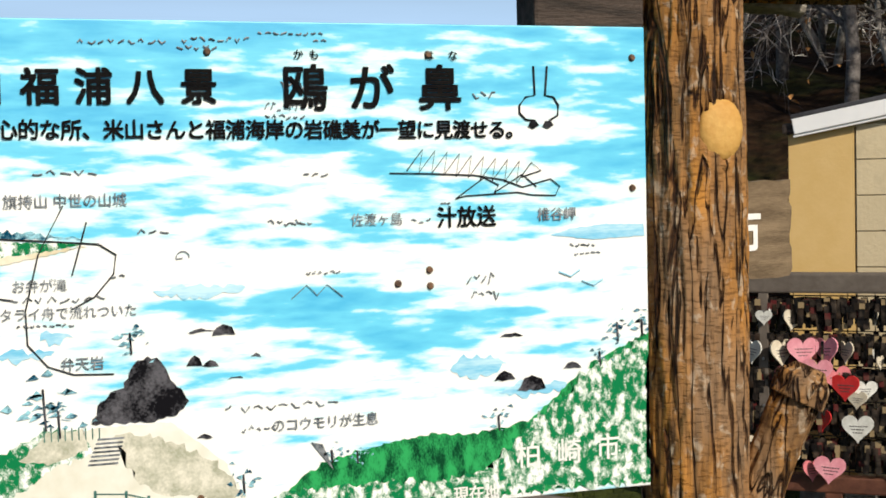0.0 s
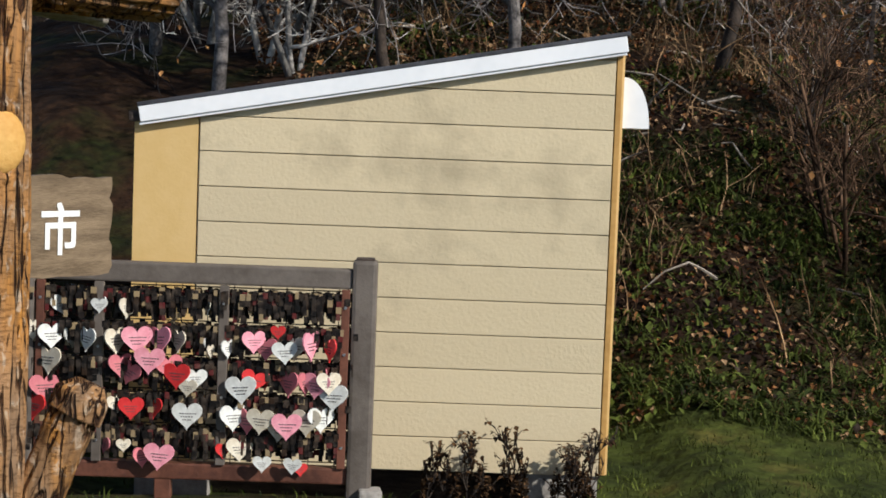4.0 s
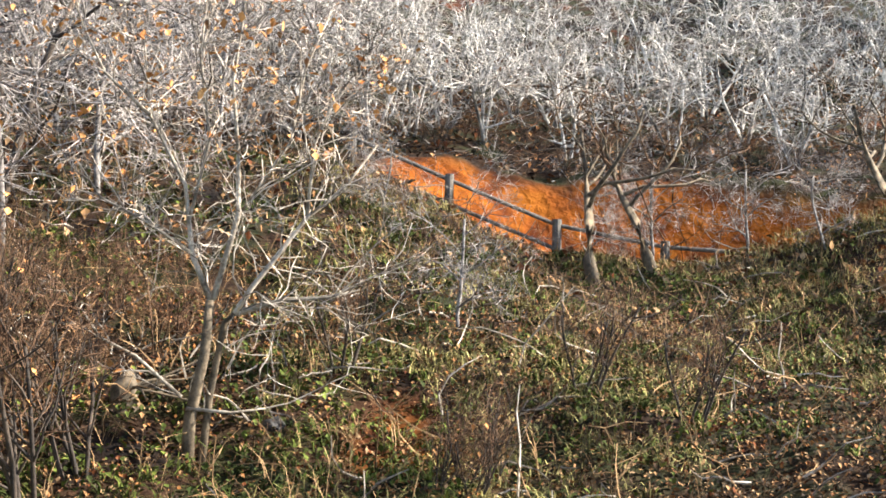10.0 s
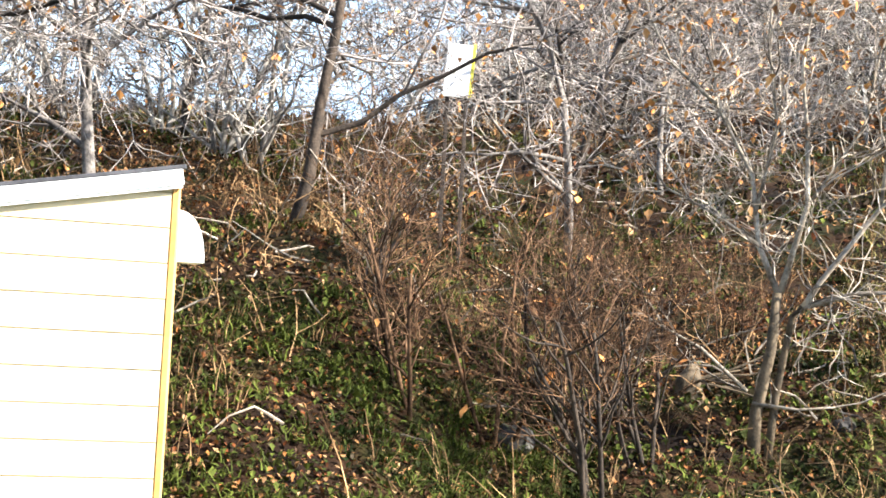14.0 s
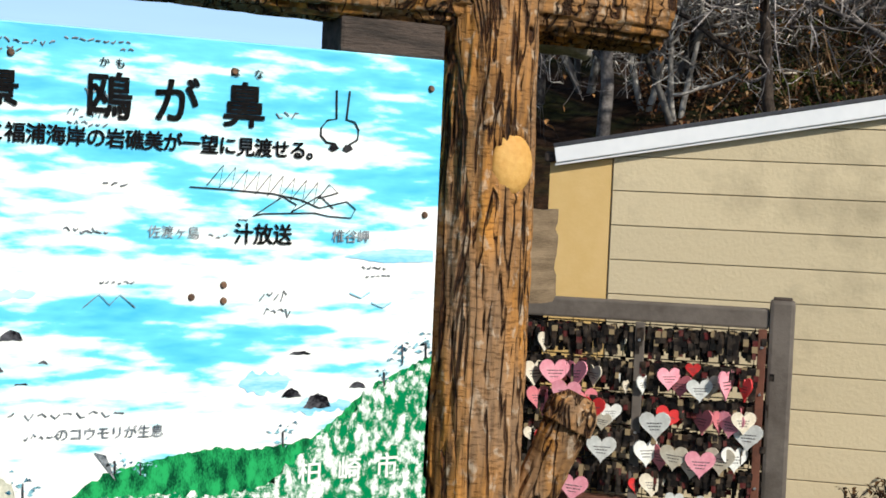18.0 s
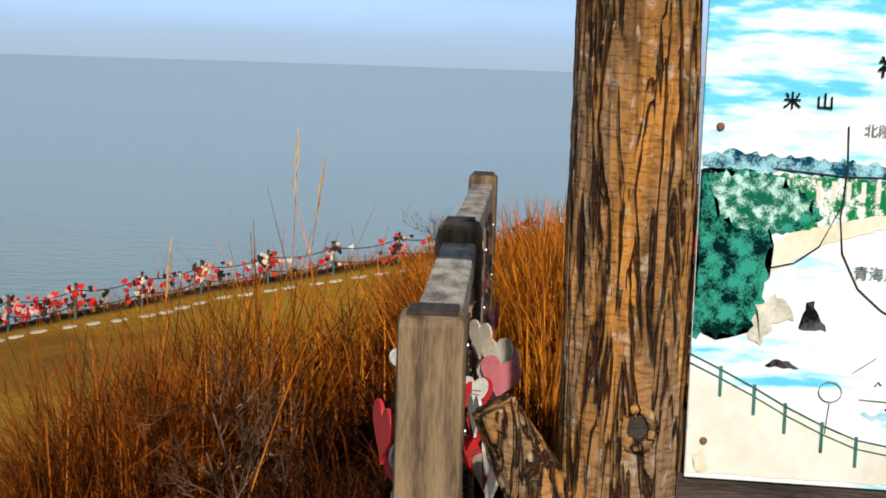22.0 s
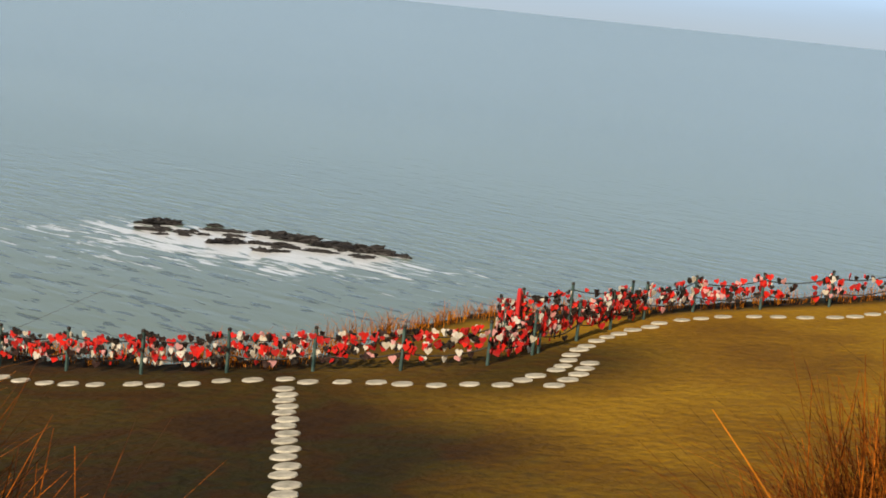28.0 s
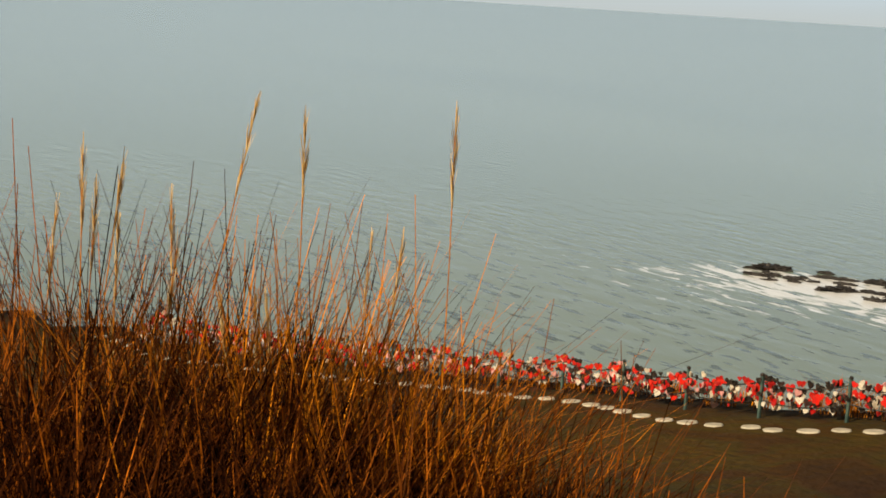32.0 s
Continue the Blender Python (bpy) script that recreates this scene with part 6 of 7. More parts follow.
OAK = dict(levels=4, kids=(9, 6, 5, 4), bend=0.2, lift=0.02, spread=1.1, shrink=0.95, clear=0.22, fine=0.0055)
PALE = dict(levels=4, kids=(6, 6, 5, 4), bend=0.13, lift=0.05, spread=1.0, shrink=0.95, clear=0.15, fine=0.0065)
BRUSH = dict(levels=3, kids=(6, 5, 4), bend=0.16, lift=0.06, spread=0.7, shrink=0.85, clear=0.25, fine=0.003)

def leaf_cards(verts, faces, spots, rnd, size, up=0.3):
    """Small curled leaves of two bent halves each."""
    for p in spots:
        a, t, s = rnd.uniform(0, 6.283), rnd.gauss(0, 0.7), size * rnd.uniform(0.6, 1.3)
        ux, uy, uz = math.cos(a) * math.cos(t), math.sin(a) * math.cos(t), math.sin(t)
        vx, vy, vz = -math.sin(a), math.cos(a), rnd.uniform(-up, up)
        b0 = len(verts)
        x, y, z = p
        w = s * 0.36
        lift = s * rnd.uniform(0.05, 0.25)
        verts += [(x, y, z), (x + ux * s * 0.5 + vx * w, y + uy * s * 0.5 + vy * w, z + uz * s * 0.5 + vz * w + lift), (x + ux * s, y + uy * s, z + uz * s), (x + ux * s * 0.5 - vx * w, y + uy * s * 0.5 - vy * w, z + uz * s * 0.5 - vz * w + lift)]
        faces += [(b0, b0 + 1, b0 + 2), (b0, b0 + 2, b0 + 3)]

def make_tree(name, label, category, seed, h, r, style, bark, twig, stems=1, leaves=0, group="", lean=0.0, green=False, leaf=0.085, leaf_mat=None):
    """A bare tree or shrub at the origin: trunk and limbs, crown of twigs, and the last leaves."""
    rnd = random.Random(seed)
    out = []
    for k in range(stems):
        a = rnd.uniform(0, 6.283)
        tilt = (0.05 if stems == 1 else rnd.uniform(0.15, 0.55))
        grow(rnd, (0.05 * k * math.cos(a), 0.05 * k * math.sin(a), -0.15), (math.cos(a) * tilt + lean, math.sin(a) * tilt, 1.0), h * (0.62 if stems == 1 else rnd.uniform(0.5, 0.7)), r * rnd.uniform(0.8, 1.0), 0, out, style)
    s = thing(name, label, category, group=group)
    tv, tf, cv, cf = [], [], [], []
    tips = []
    for pts, radii, level in out:
        if level <= 1:
            tube_data(pts, radii, 7 if level == 0 else 5, tv, tf, level == 0)
        else:
            tube_data(pts, radii, 4 if level == 2 else 3, cv, cf, False)
            if level == style["levels"]:
                tips += pts[1:]
    smooth(part("trunk", (tv, tf), bark, s))
    part("crown", (cv, cf), twig, s, "dense bare twigs")
    if leaves:
        lv, lf = [], []
        leaf_cards(lv, lf, [rnd.choice(tips) for _ in range(leaves)], rnd, leaf if not green else 0.13)
        part("leaves", (lv, lf), leaf_mat or (M_EVERGREEN if green else M_DRYLEAF), s, "few withered brown leaves" if not green else "small dark green leaves")
    return s

def spot(az, r, dz=0.0):
    hub = (0.64, -0.08) if az > 12 else (-0.5, 0.6) if az < -5 else HUB
    x, y = hub[0] + r * math.sin(radians(az)), hub[1] + r * math.cos(radians(az))
    return x, y, height(x, y) + dz

def plant(src, az, r, turn, scale):
    x, y, z = spot(az, r)
    m = Matrix.Translation((x, y, z)) @ Matrix.Rotation(radians(turn), 4, "Z")
    c = copy_thing(src, m)
    c.scale = (scale, scale, scale)
    return c

def put(src, az, r, turn=0.0):
    x, y, z = spot(az, r)
    src.matrix_world = Matrix.Translation((x, y, z)) @ Matrix.Rotation(radians(turn), 4, "Z")

rnd = random.Random(77)
# the pale forked tree in the middle of the slope
def main_tree():
    r0 = random.Random(5)
    s = thing("bare_tree", "pale-barked bare tree forking low on the slope", "tree")
    x, y, z = spot(69.75, 12.0)
    a0 = radians(70.3)
    fork = Vector((0.57 + 12 * math.sin(a0), -0.13 + 12 * math.cos(a0), 1.84))
    rt, up, away = Vector((math.cos(a0), -math.sin(a0), 0)), Vector((0, 0, 1)), Vector((math.sin(a0), math.cos(a0), 0))
    out = []
    base = Vector((x, y, z - 0.2))
    out.append(([tuple(base), tuple(base.lerp(fork, 0.35) - rt * 0.04), tuple(base.lerp(fork, 0.7) + rt * 0.01), tuple(fork)], [0.06, 0.052, 0.044, 0.038], 0))
    b2 = base + rt * 0.1
    out.append(([tuple(b2), tuple(b2 + up * 0.7 + rt * 0.06), tuple(b2 + up * 1.3 + rt * 0.16), tuple(fork + rt * 0.2 - up * 0.1)], [0.036, 0.032, 0.028, 0.024], 0))
    st = dict(PALE, kids=(0, 0, 4, 2), bend=0.24, fine=0.0042)
    limbs = (((0, 0), (-0.16, 0.37), (-0.23, 0.92), (-0.53, 1.47), (-0.6, 2.1)), ((0.02, 0), (0.2, 0.69), (0.18, 1.2), (0.12, 1.75), (0.2, 2.4)), ((0.2, -0.1), (0.32, 0.1), (0.75, 0.69), (1.03, 0.92), (1.3, 1.3)),
             ((0.2, -0.1), (0.6, 0.02), (0.95, 0.05), (1.2, 0.12)), ((-0.16, 0.37), (-0.5, 0.6), (-0.9, 0.8), (-1.1, 1.1)), ((-0.2, -0.78), (-0.57, -0.46), (-0.85, -0.32), (-1.0, -0.1)), ((-0.16, -0.87), (0.2, -0.9), (0.5, -0.86)),
             ((-0.2, 0.6), (-0.05, 1.3), (-0.15, 2.0), (-0.1, 2.6)), ((0.2, 0.69), (0.6, 1.3), (0.7, 1.9), (0.9, 2.4)), ((0.75, 0.69), (0.8, 1.3), (1.0, 1.8)), ((-0.53, 1.47), (-0.9, 1.8), (-1.1, 2.2)))
    for limb in limbs:
        depth = r0.uniform(-0.25, 0.25)
        pts = [fork + rt * a + up * b_ + away * depth * k / len(limb) for k, (a, b_) in enumerate(limb)]
        r1 = 0.028 if limb[0][1] in (0, -0.1) else 0.017
        out.append(([tuple(p) for p in pts], [r1 + (0.0065 - r1) * k / (len(limb) - 1) for k in range(len(limb))], 1))
        for _ in range(3 if limb[0][1] < -0.5 else 12):
            k = r0.randrange(1, len(pts))
            p = pts[k - 1].lerp(pts[k], r0.random())
            way = (pts[k] - pts[k - 1]).normalized() * 0.7 + Vector((r0.gauss(0, 0.6), r0.gauss(0, 0.6), r0.gauss(0.1, 0.5)))
            grow(r0, p, way, r0.uniform(0.3, 0.95), 0.0075, 2, out, st)
    tv, tf, cv, cf, tips = [], [], [], [], []
    bv, bf = [], []
    for pts, radii, level in out:
        if level == 0:
            tube_data(pts, radii, 8, tv, tf)
        elif level == 1:
            tube_data(pts, radii, 7, bv, bf)
        else:
            tube_data(pts, radii, 4 if level == 2 else 3, cv, cf, False)
            tips += pts[2:]
    smooth(part("trunk", (tv, tf), M_MIDBARK, s))
    smooth(part("limb_fork", (bv, bf), M_PALE, s, "pale grey forking limbs"))
    part("crown", (cv, cf), M_TWIG_PALE, s, "fine pale twigs")
    tips = [t for t in tips if t[2] > 3.0]
    lv, lf = [], []
    leaf_cards(lv, lf, [r0.choice(tips) for _ in range(420)], r0, 0.08)
    part("leaves", (lv, lf), M_DRYLEAF, s, "few withered brown leaves")
main_tree()

oaks = [make_tree("oak_tree", "dark bare oak tree with crooked limbs on the hillside", "tree", 20 + k, 5.6, 0.07, OAK, M_BARK if k == 0 else M_GREYBARK, M_TWIG_GREY, leaves=(420, 60, 260)[k], group="oaks on the hill") for k in range(3)]
put(oaks[0], 51.75, 13.5, 30)
put(oaks[1], 44.0, 13.5, 100)
put(oaks[2], 62.5, 17.5, 200)
for az, r, sc in ((33, 12.5, 0.9), (36.5, 15, 1.1), (40, 12.3, 0.85), (39, 19, 1.2), (47.5, 18, 1.0), (31, 14, 1.0), (32.5, 20, 1.25), (62, 19, 0.95),
                  (50, 25, 1.0), (43, 26, 1.1), (66, 21, 0.8), (35, 30, 1.3), (64, 29, 1.0), (47, 33, 1.1), (60, 38, 1.2), (71, 25, 0.75), (61, 33, 1.1), (63, 26, 1.0), (66, 32, 1.3), (68, 28, 1.0), (70, 33, 1.2), (72.5, 30, 1.0), (74, 36, 1.2), (65, 38, 1.4), (69, 40, 1.4)):
    plant(oaks[rnd.randrange(3)], az + rnd.uniform(-0.6, 0.6), r, rnd.uniform(0, 360), sc * rnd.uniform(0.9, 1.1))
shrubs = [make_tree("pale_shrub", "pale leafless shrub with many upright twigs above the bank", "shrub", 40 + k, 3.4, 0.045, dict(PALE, kids=(6, 4, 3, 1), bend=0.24, fine=0.008), M_SILVER, M_SILVER, stems=3, group="pale shrubs") for k in range(2)]
put(shrubs[0], 84, 29.5, 0)
put(shrubs[1], 78, 30, 40)
for k in range(36):
    az = 73.5 + 31 * ((k * 0.618) % 1)
    plant(shrubs[k % 2], az, 28.9 + 2.0 * (k // 6) + rnd.uniform(-0.6, 0.8), rnd.uniform(0, 360), rnd.uniform(0.7, 1.05) + 0.03 * (k // 6))
for k in range(14):
    plant(shrubs[k % 2], 55 + 19 * ((k * 0.618) % 1), 27 + 0.9 * k, rnd.uniform(0, 360), rnd.uniform(0.7, 1.1))
for k in range(11):
    plant(shrubs[k % 2], 29 + 23 * ((k * 0.618 + 0.3) % 1), 13.5 + 9 * ((k * 0.381) % 1), rnd.uniform(0, 360), rnd.uniform(0.75, 1.05))
bushes = [make_tree("bare_bush", "thin brown leafless bush on the slope", "bush", 60 + k, 2.3, 0.022, BRUSH, M_BARK if k == 0 else M_TWIG, M_TWIG, stems=4, leaves=12, group="bushes on the slope") for k in range(3)]
put(bushes[0], 66.0, 11.4, 0)
put(bushes[1], 56.9, 11.2, 0)
put(bushes[2], 60.0, 11.3, 0)
for k in range(36):
    az = 42 + 62 * ((k * 0.618 + 0.21) % 1)
    r = 10.2 + 15.5 * ((k * 0.381 + 0.5) % 1)
    if 67.0 < az < 74 and r < 14 or 56.6 < az < 60.6 and r > 12 or 79 < az < 98 and r > 19 or az > 72 and k % 3:
        continue
    plant(bushes[k % 3], az, r, rnd.uniform(0, 360), rnd.uniform(0.45, 0.85) if az < 68 else rnd.uniform(0.3, 0.55))
for k in range(44):
    plant(bushes[k % 3], 75.5 + 28 * ((k * 0.618) % 1), rnd.uniform(28.3, 30.2), rnd.uniform(0, 360), rnd.uniform(0.25, 0.45))
# stout grey trees and dark saplings by the path fence
stout = make_tree("old_tree", "old grey tree with a bent trunk by the clay bank", "tree", 131, 4.4, 0.12, dict(OAK, levels=3, bend=0.26, kids=(6, 4, 3), spread=1.3, lift=-0.01, fine=0.008, taper=0.15, sway=0.9, clear=0.42), M_MIDBARK, M_TWIG, group="old trees by the path")
put(stout, 85.3, 21, 0)
for az, r, sc in ((87.6, 21.6, 0.9), (96.5, 21.5, 0.8)):
    plant(stout, az, r, rnd.uniform(0, 360), sc)
for az, r, sc in ((64.0, 10.9, 0.8), (80.5, 11.6, 0.45), (84.9, 13.5, 0.5), (54.9, 12.2, 0.6), (61.4, 12.5, 0.6), (75.5, 13.5, 0.5), (89.0, 13.2, 0.5)):
    plant(bushes[0], az, r, rnd.uniform(0, 360), sc * 1.4)
for az, r, sc in ((85.2, 23.5, 0.42), (87.4, 22.5, 0.45), (91, 23.5, 0.42), (94, 22, 0.4), (76.8, 22, 0.36), (80, 16, 0.38)):
    plant(oaks[1 + rnd.randrange(2)], az, r, rnd.uniform(0, 360), sc)
# evergreens: a sprig behind the racks, dark crowns on the skyline
ever = [make_tree("evergreen_tree", "dark evergreen tree on the upper slope", "tree", 90 + k, 4.2, 0.06, dict(BRUSH, kids=(9, 6, 4)), M_BARK, M_TWIG, stems=2, leaves=2600, green=True, group="evergreens") for k in range(2)]
put(ever[0], 93.5, 44, 0)
put(ever[1], 99.5, 40, 0)
for az, r, sc in ((88, 52, 1.4), (96.5, 48, 1.3), (102, 44, 1.2), (90.5, 60, 1.6), (84, 58, 1.3), (78, 62, 1.2)):
    plant(ever[rnd.randrange(2)], az, r, rnd.uniform(0, 360), sc)
for x, y, top, sc, k in ((-0.05, 9.8, 0.95, 0.36, 0), (0.3, 10.2, 0.9, 0.36, 1)):
    c = copy_thing(ever[k], Matrix.Translation((x, y, height(x, y))))
    c.scale = (sc, sc, sc)
    tagged(c, "dark green evergreen shrub behind the racks", "shrub", "evergreens")
# weeds by the shed
WEED = dict(BRUSH, levels=2, kids=(9, 6), bend=0.1, lift=0.08, spread=0.38, shrink=0.55, clear=0.5, fine=0.0035)
weed = make_tree("weed", "withered brown weed at the foot of the shed", "weed", 71, 0.6, 0.006, WEED, M_BARK, M_BARK, stems=2, leaves=260, group="weeds by the shed", leaf=0.03, leaf_mat=M_SEED)
for k, (x, sc) in enumerate(((1.36, 0.85), (1.52, 0.7), (1.62, 1.0), (1.8, 0.6), (1.87, 1.0), (2.0, 0.8), (2.06, 1.0), (2.12, 0.85))):
    p = local((4.098, 6.071, 0.0), SHED_ALONG) @ Vector((x, -0.2, -0.1))
    m = Matrix.Translation(p) @ Matrix.Rotation(rnd.uniform(0, 6.28), 4, "Z")
    if k == 0:
        weed.matrix_world = m
        c = weed
    else:
        c = copy_thing(weed, m)
    c.scale = (sc, sc, sc)

def scatter(count, az0, az1, r0, r1, seed, clump=0.0):
    """Places on the slope, even in plan, thinned into drifts by noise."""
    rnd = random.Random(seed)
    out = []
    while len(out) < count:
        az, r = rnd.uniform(az0, az1), math.sqrt(rnd.uniform(r0 * r0, r1 * r1))
        x, y = HUB[0] + r * math.sin(radians(az)), HUB[1] + r * math.cos(radians(az))
        if clump and noise.noise((x * 0.45, y * 0.45, seed)) < rnd.uniform(-clump, clump):
            continue
        if 76.5 < az < 100 and 24.6 < r < 28.3:
            continue
        out.append((x, y, height(x, y)))
    return out

def stuff(name, data, mat, label, category):
    return tagged(part(name, data, mat), label, category, kind="stuff")

r0 = random.Random(31)
v, f = [], []
leaf_cards(v, f, [(x, y, z + r0.uniform(0, 0.05)) for x, y, z in scatter(110000, 36, 106, 8.6, 19, 1)], r0, 0.05)
leaf_cards(v, f, [(x, y, z + r0.uniform(0, 0.05)) for x, y, z in scatter(30000, 36, 106, 19, 40, 2)], r0, 0.14)
stuff("leaf_litter", (v, f), M_LITTER, "fallen brown leaves strewn over the hillside", "leaves")
v, f = [], []
for x, y, z in scatter(1500, 38, 106, 9.2, 28, 3, 0.2):
    h = r0.uniform(0.2, 0.85)
    pts, _ = wander(r0, (x, y, z - 0.03), (r0.gauss(0, 0.8), r0.gauss(0, 0.8), 1), h, 4, 0.3, -0.04)
    tube_data(pts, [0.008, 0.007, 0.006, 0.005, 0.003], 3, v, f, False)
    for _ in range(r0.randrange(1, 4)):
        p = pts[r0.randrange(1, 4)]
        q, _ = wander(r0, p, (r0.gauss(0, 1), r0.gauss(0, 1), 0.6), h * 0.45, 2, 0.2, 0.0)
        tube_data(q, [0.004, 0.003, 0.002], 3, v, f, False)
stuff("undergrowth", (v, f), M_TWIG_STRAW, "tangled dry stems and twigs on the slope", "undergrowth")
v, f = [], []
for x, y, z in scatter(1000, 40, 106, 10.0, 30, 4):
    pts, _ = wander(r0, (x, y, z + 0.05), (r0.gauss(0, 1), r0.gauss(0, 1), r0.uniform(0.0, 0.4)), r0.uniform(0.3, 1.0), 4, 0.3, -0.02)
    tube_data(pts, [0.011, 0.010, 0.008, 0.006, 0.004], 4, v, f, False)
stuff("fallen_branches", (v, f), M_TWIG_PALE, "pale fallen branches lying on the slope", "branches")

def blades(spots, rnd, n, h0, h1, width, spread, droop, v, f):
    """Tufts of bent, tapering blades."""
    for x, y, z in spots:
        for _ in range(n):
            a, h = rnd.uniform(0, 6.283), rnd.uniform(h0, h1)
            lean = abs(rnd.gauss(0, spread))
            px, py = x + rnd.gauss(0, 0.05), y + rnd.gauss(0, 0.05)
            ca, sa = math.cos(a), math.sin(a)
            wx, wy = -sa * width / 2, ca * width / 2
            b0 = len(v)
            for k in range(4):
                t = k / 3
                out = lean * h * t * (0.4 + 0.6 * t) + droop * h * t ** 3
                zz = z + h * (t - 0.45 * (lean + droop) * t * t * t)
                s = 1 - 0.75 * t
                v.append((px + ca * out + wx * s, py + sa * out + wy * s, zz))
                v.append((px + ca * out - wx * s, py + sa * out - wy * s, zz))
            f += [(b0 + 2 * k, b0 + 2 * k + 1, b0 + 2 * k + 3, b0 + 2 * k + 2) for k in range(3)]
v, f = [], []
blades(scatter(2600, 40, 106, 8.8, 27, 5, 0.22), r0, 18, 0.05, 0.2, 0.018, 0.9, 0.5, v, f)
leaf_cards(v, f, [(x, y, z + r0.uniform(0, 0.09)) for x, y, z in scatter(26000, 40, 106, 8.6, 22, 12, 0.28)], r0, 0.07)
blades(scatter(700, 42, 66, 8.5, 12, 15, 0.2), r0, 14, 0.05, 0.22, 0.014, 0.9, 0.5, v, f)
leaf_cards(v, f, [(x, y, z + r0.uniform(0, 0.08)) for x, y, z in scatter(3500, 42, 68, 8.5, 12, 16, 0.25)], r0, 0.06)
stuff("green_tufts", (v, f), M_GREEN, "green grass tufts and low plants on the slope", "grass")
v, f = [], []
def bare_strip(x, y):
    su, sv = (x - 4.098) * 0.7504 - (y - 6.071) * 0.661, -(x - 4.098) * 0.661 - (y - 6.071) * 0.7504
    return -0.2 < su < 2.45 and -0.1 < sv < 0.6
blades([q for q in scatter(3000, 14, 92, 3.6, 8.6, 6) if not bare_strip(q[0], q[1])], r0, 9, 0.025, 0.07, 0.006, 0.7, 0.3, v, f)
stuff("turf", (v, f), M_GREEN, "short green turf round the shed and rack", "grass")
v, f = [], []
blades(scatter(2400, 74, 106, 11, 24.5, 17, 0.18), r0, 8, 0.06, 0.24, 0.015, 0.8, 0.5, v, f)
stuff("meadow_grass", (v, f), M_OLIVE, "short olive and straw grass on the open slope", "grass")
v, f = [], []
blades(scatter(700, 40, 106, 9.5, 27, 8, 0.3), r0, 10, 0.2, 0.6, 0.008, 0.6, 0.4, v, f)
for _ in range(1500):
    az, r = r0.uniform(76, 106), 25.0 - 7 * r0.random() ** 2
    x, y, z = spot(az, r)
    blades([(x, y, z)], r0, 7, 0.06, 0.18 if az < 89 else 0.34, 0.014, 0.6, 0.4, v, f)
stuff("dry_grass", (v, f), M_TWIG_STRAW, "dry straw-coloured grass on the slope", "grass")

# path fence, logs and board on the hill
hf = thing("path_fence", "low weathered log fence beside the clay path", "fence")
fp = []
for az in (76.4, 80.2, 84.4, 88.55, 92.8):
    x, y = HUB[0] + 25.7 * math.sin(radians(az)), HUB[1] + 25.7 * math.cos(radians(az))
    z = path_height(az) - 0.05
    v, f = tube_data([(x, y, z - 0.3), (x, y, z + 0.78)], [0.085, 0.08], 10)
    part("post", (v, f), M_OLDWOOD, hf)
    fp.append((x, y, z))
for (x0, y0, z0), (x1, y1, z1) in zip(fp, fp[1:]):
    for h in (0.68, 0.26):
        v, f = tube_data([(x0, y0, z0 + h), (x1, y1, z1 + h)], [0.036, 0.036], 8)
        part("rail", (v, f), M_OLDWOOD, hf)
for k, (a0, a1, r, e0, e1, rad) in enumerate(((58.6, 66.5, 23.0, 6.15, 5.6, 0.12), (59.2, 73.0, 23.6, 6.6, 5.5, 0.11), (62, 76, 24.2, 6.2, 5.2, 0.10), (56.8, 62.5, 22.0, 5.6, 5.3, 0.1))):
    p0 = (HUB[0] + r * math.sin(radians(a0)), HUB[1] + r * math.cos(radians(a0)), 1.55 + r * math.tan(radians(e0)))
    p1 = (HUB[0] + r * math.sin(radians(a1)), HUB[1] + r * math.cos(radians(a1)), 1.55 + r * math.tan(radians(e1)))
    lg = thing("log", "dark fallen log lying along the hillside", "log", group="logs on the hill")
    mid = tuple((a + b_) / 2 for a, b_ in zip(p0, p1))
    mid = (mid[0], mid[1], mid[2] - 0.08)
    v, f = tube_data([p0, mid, p1], [rad, rad * 0.9, rad * 0.8], 9)
    smooth(part("trunk", (v, f), M_BARK, lg))
    for p in (p0, mid, p1):
        g = height(p[0], p[1])
        if g < p[2] - rad:
            v, f = tube_data([(p[0], p[1], g - 0.2), (p[0], p[1], p[2])], [0.07, 0.06], 7)
            part("prop", (v, f), M_BARK, lg)
x, y, z = spot(57.9, 15.5)
nb = thing("notice_board", "white notice board with a yellow edge standing among trees", "board", local((x, y, z), (math.cos(radians(57.6)), -math.sin(radians(57.6)))))
zb = 4.14 - z
part("panel", block((0.27, 0.03, 0.56), (0, 0, zb), 0.005, Matrix.Rotation(radians(3), 4, "Y")), M_GATE, nb)
part("edge", block((0.035, 0.034, 0.58), (0.15, 0, zb), 0.005, Matrix.Rotation(radians(3), 4, "Y")), material("yellow_edge", (0.55, 0.5, 0.05), (0.7, 0.62, 0.1), 5, 0.6), nb)
for px in (-0.1, 0.1):
    part("leg", block((0.04, 0.04, zb + 0.2), (px, 0.035, zb / 2 - 0.1), 0.005), M_DARKWOOD, nb)
v, f = log_mesh([(0, 0, -0.15), (0.05, 0.02, 0.12), (0.16, 0.03, 0.26)], [0.13, 0.12, 0.05], 21, 20, 16, 0.02)
stp = thing("tree_stump", "broken grey tree stump with splayed dead roots", "stump")
smooth(part("wood", (v, f), M_MIDBARK, stp))
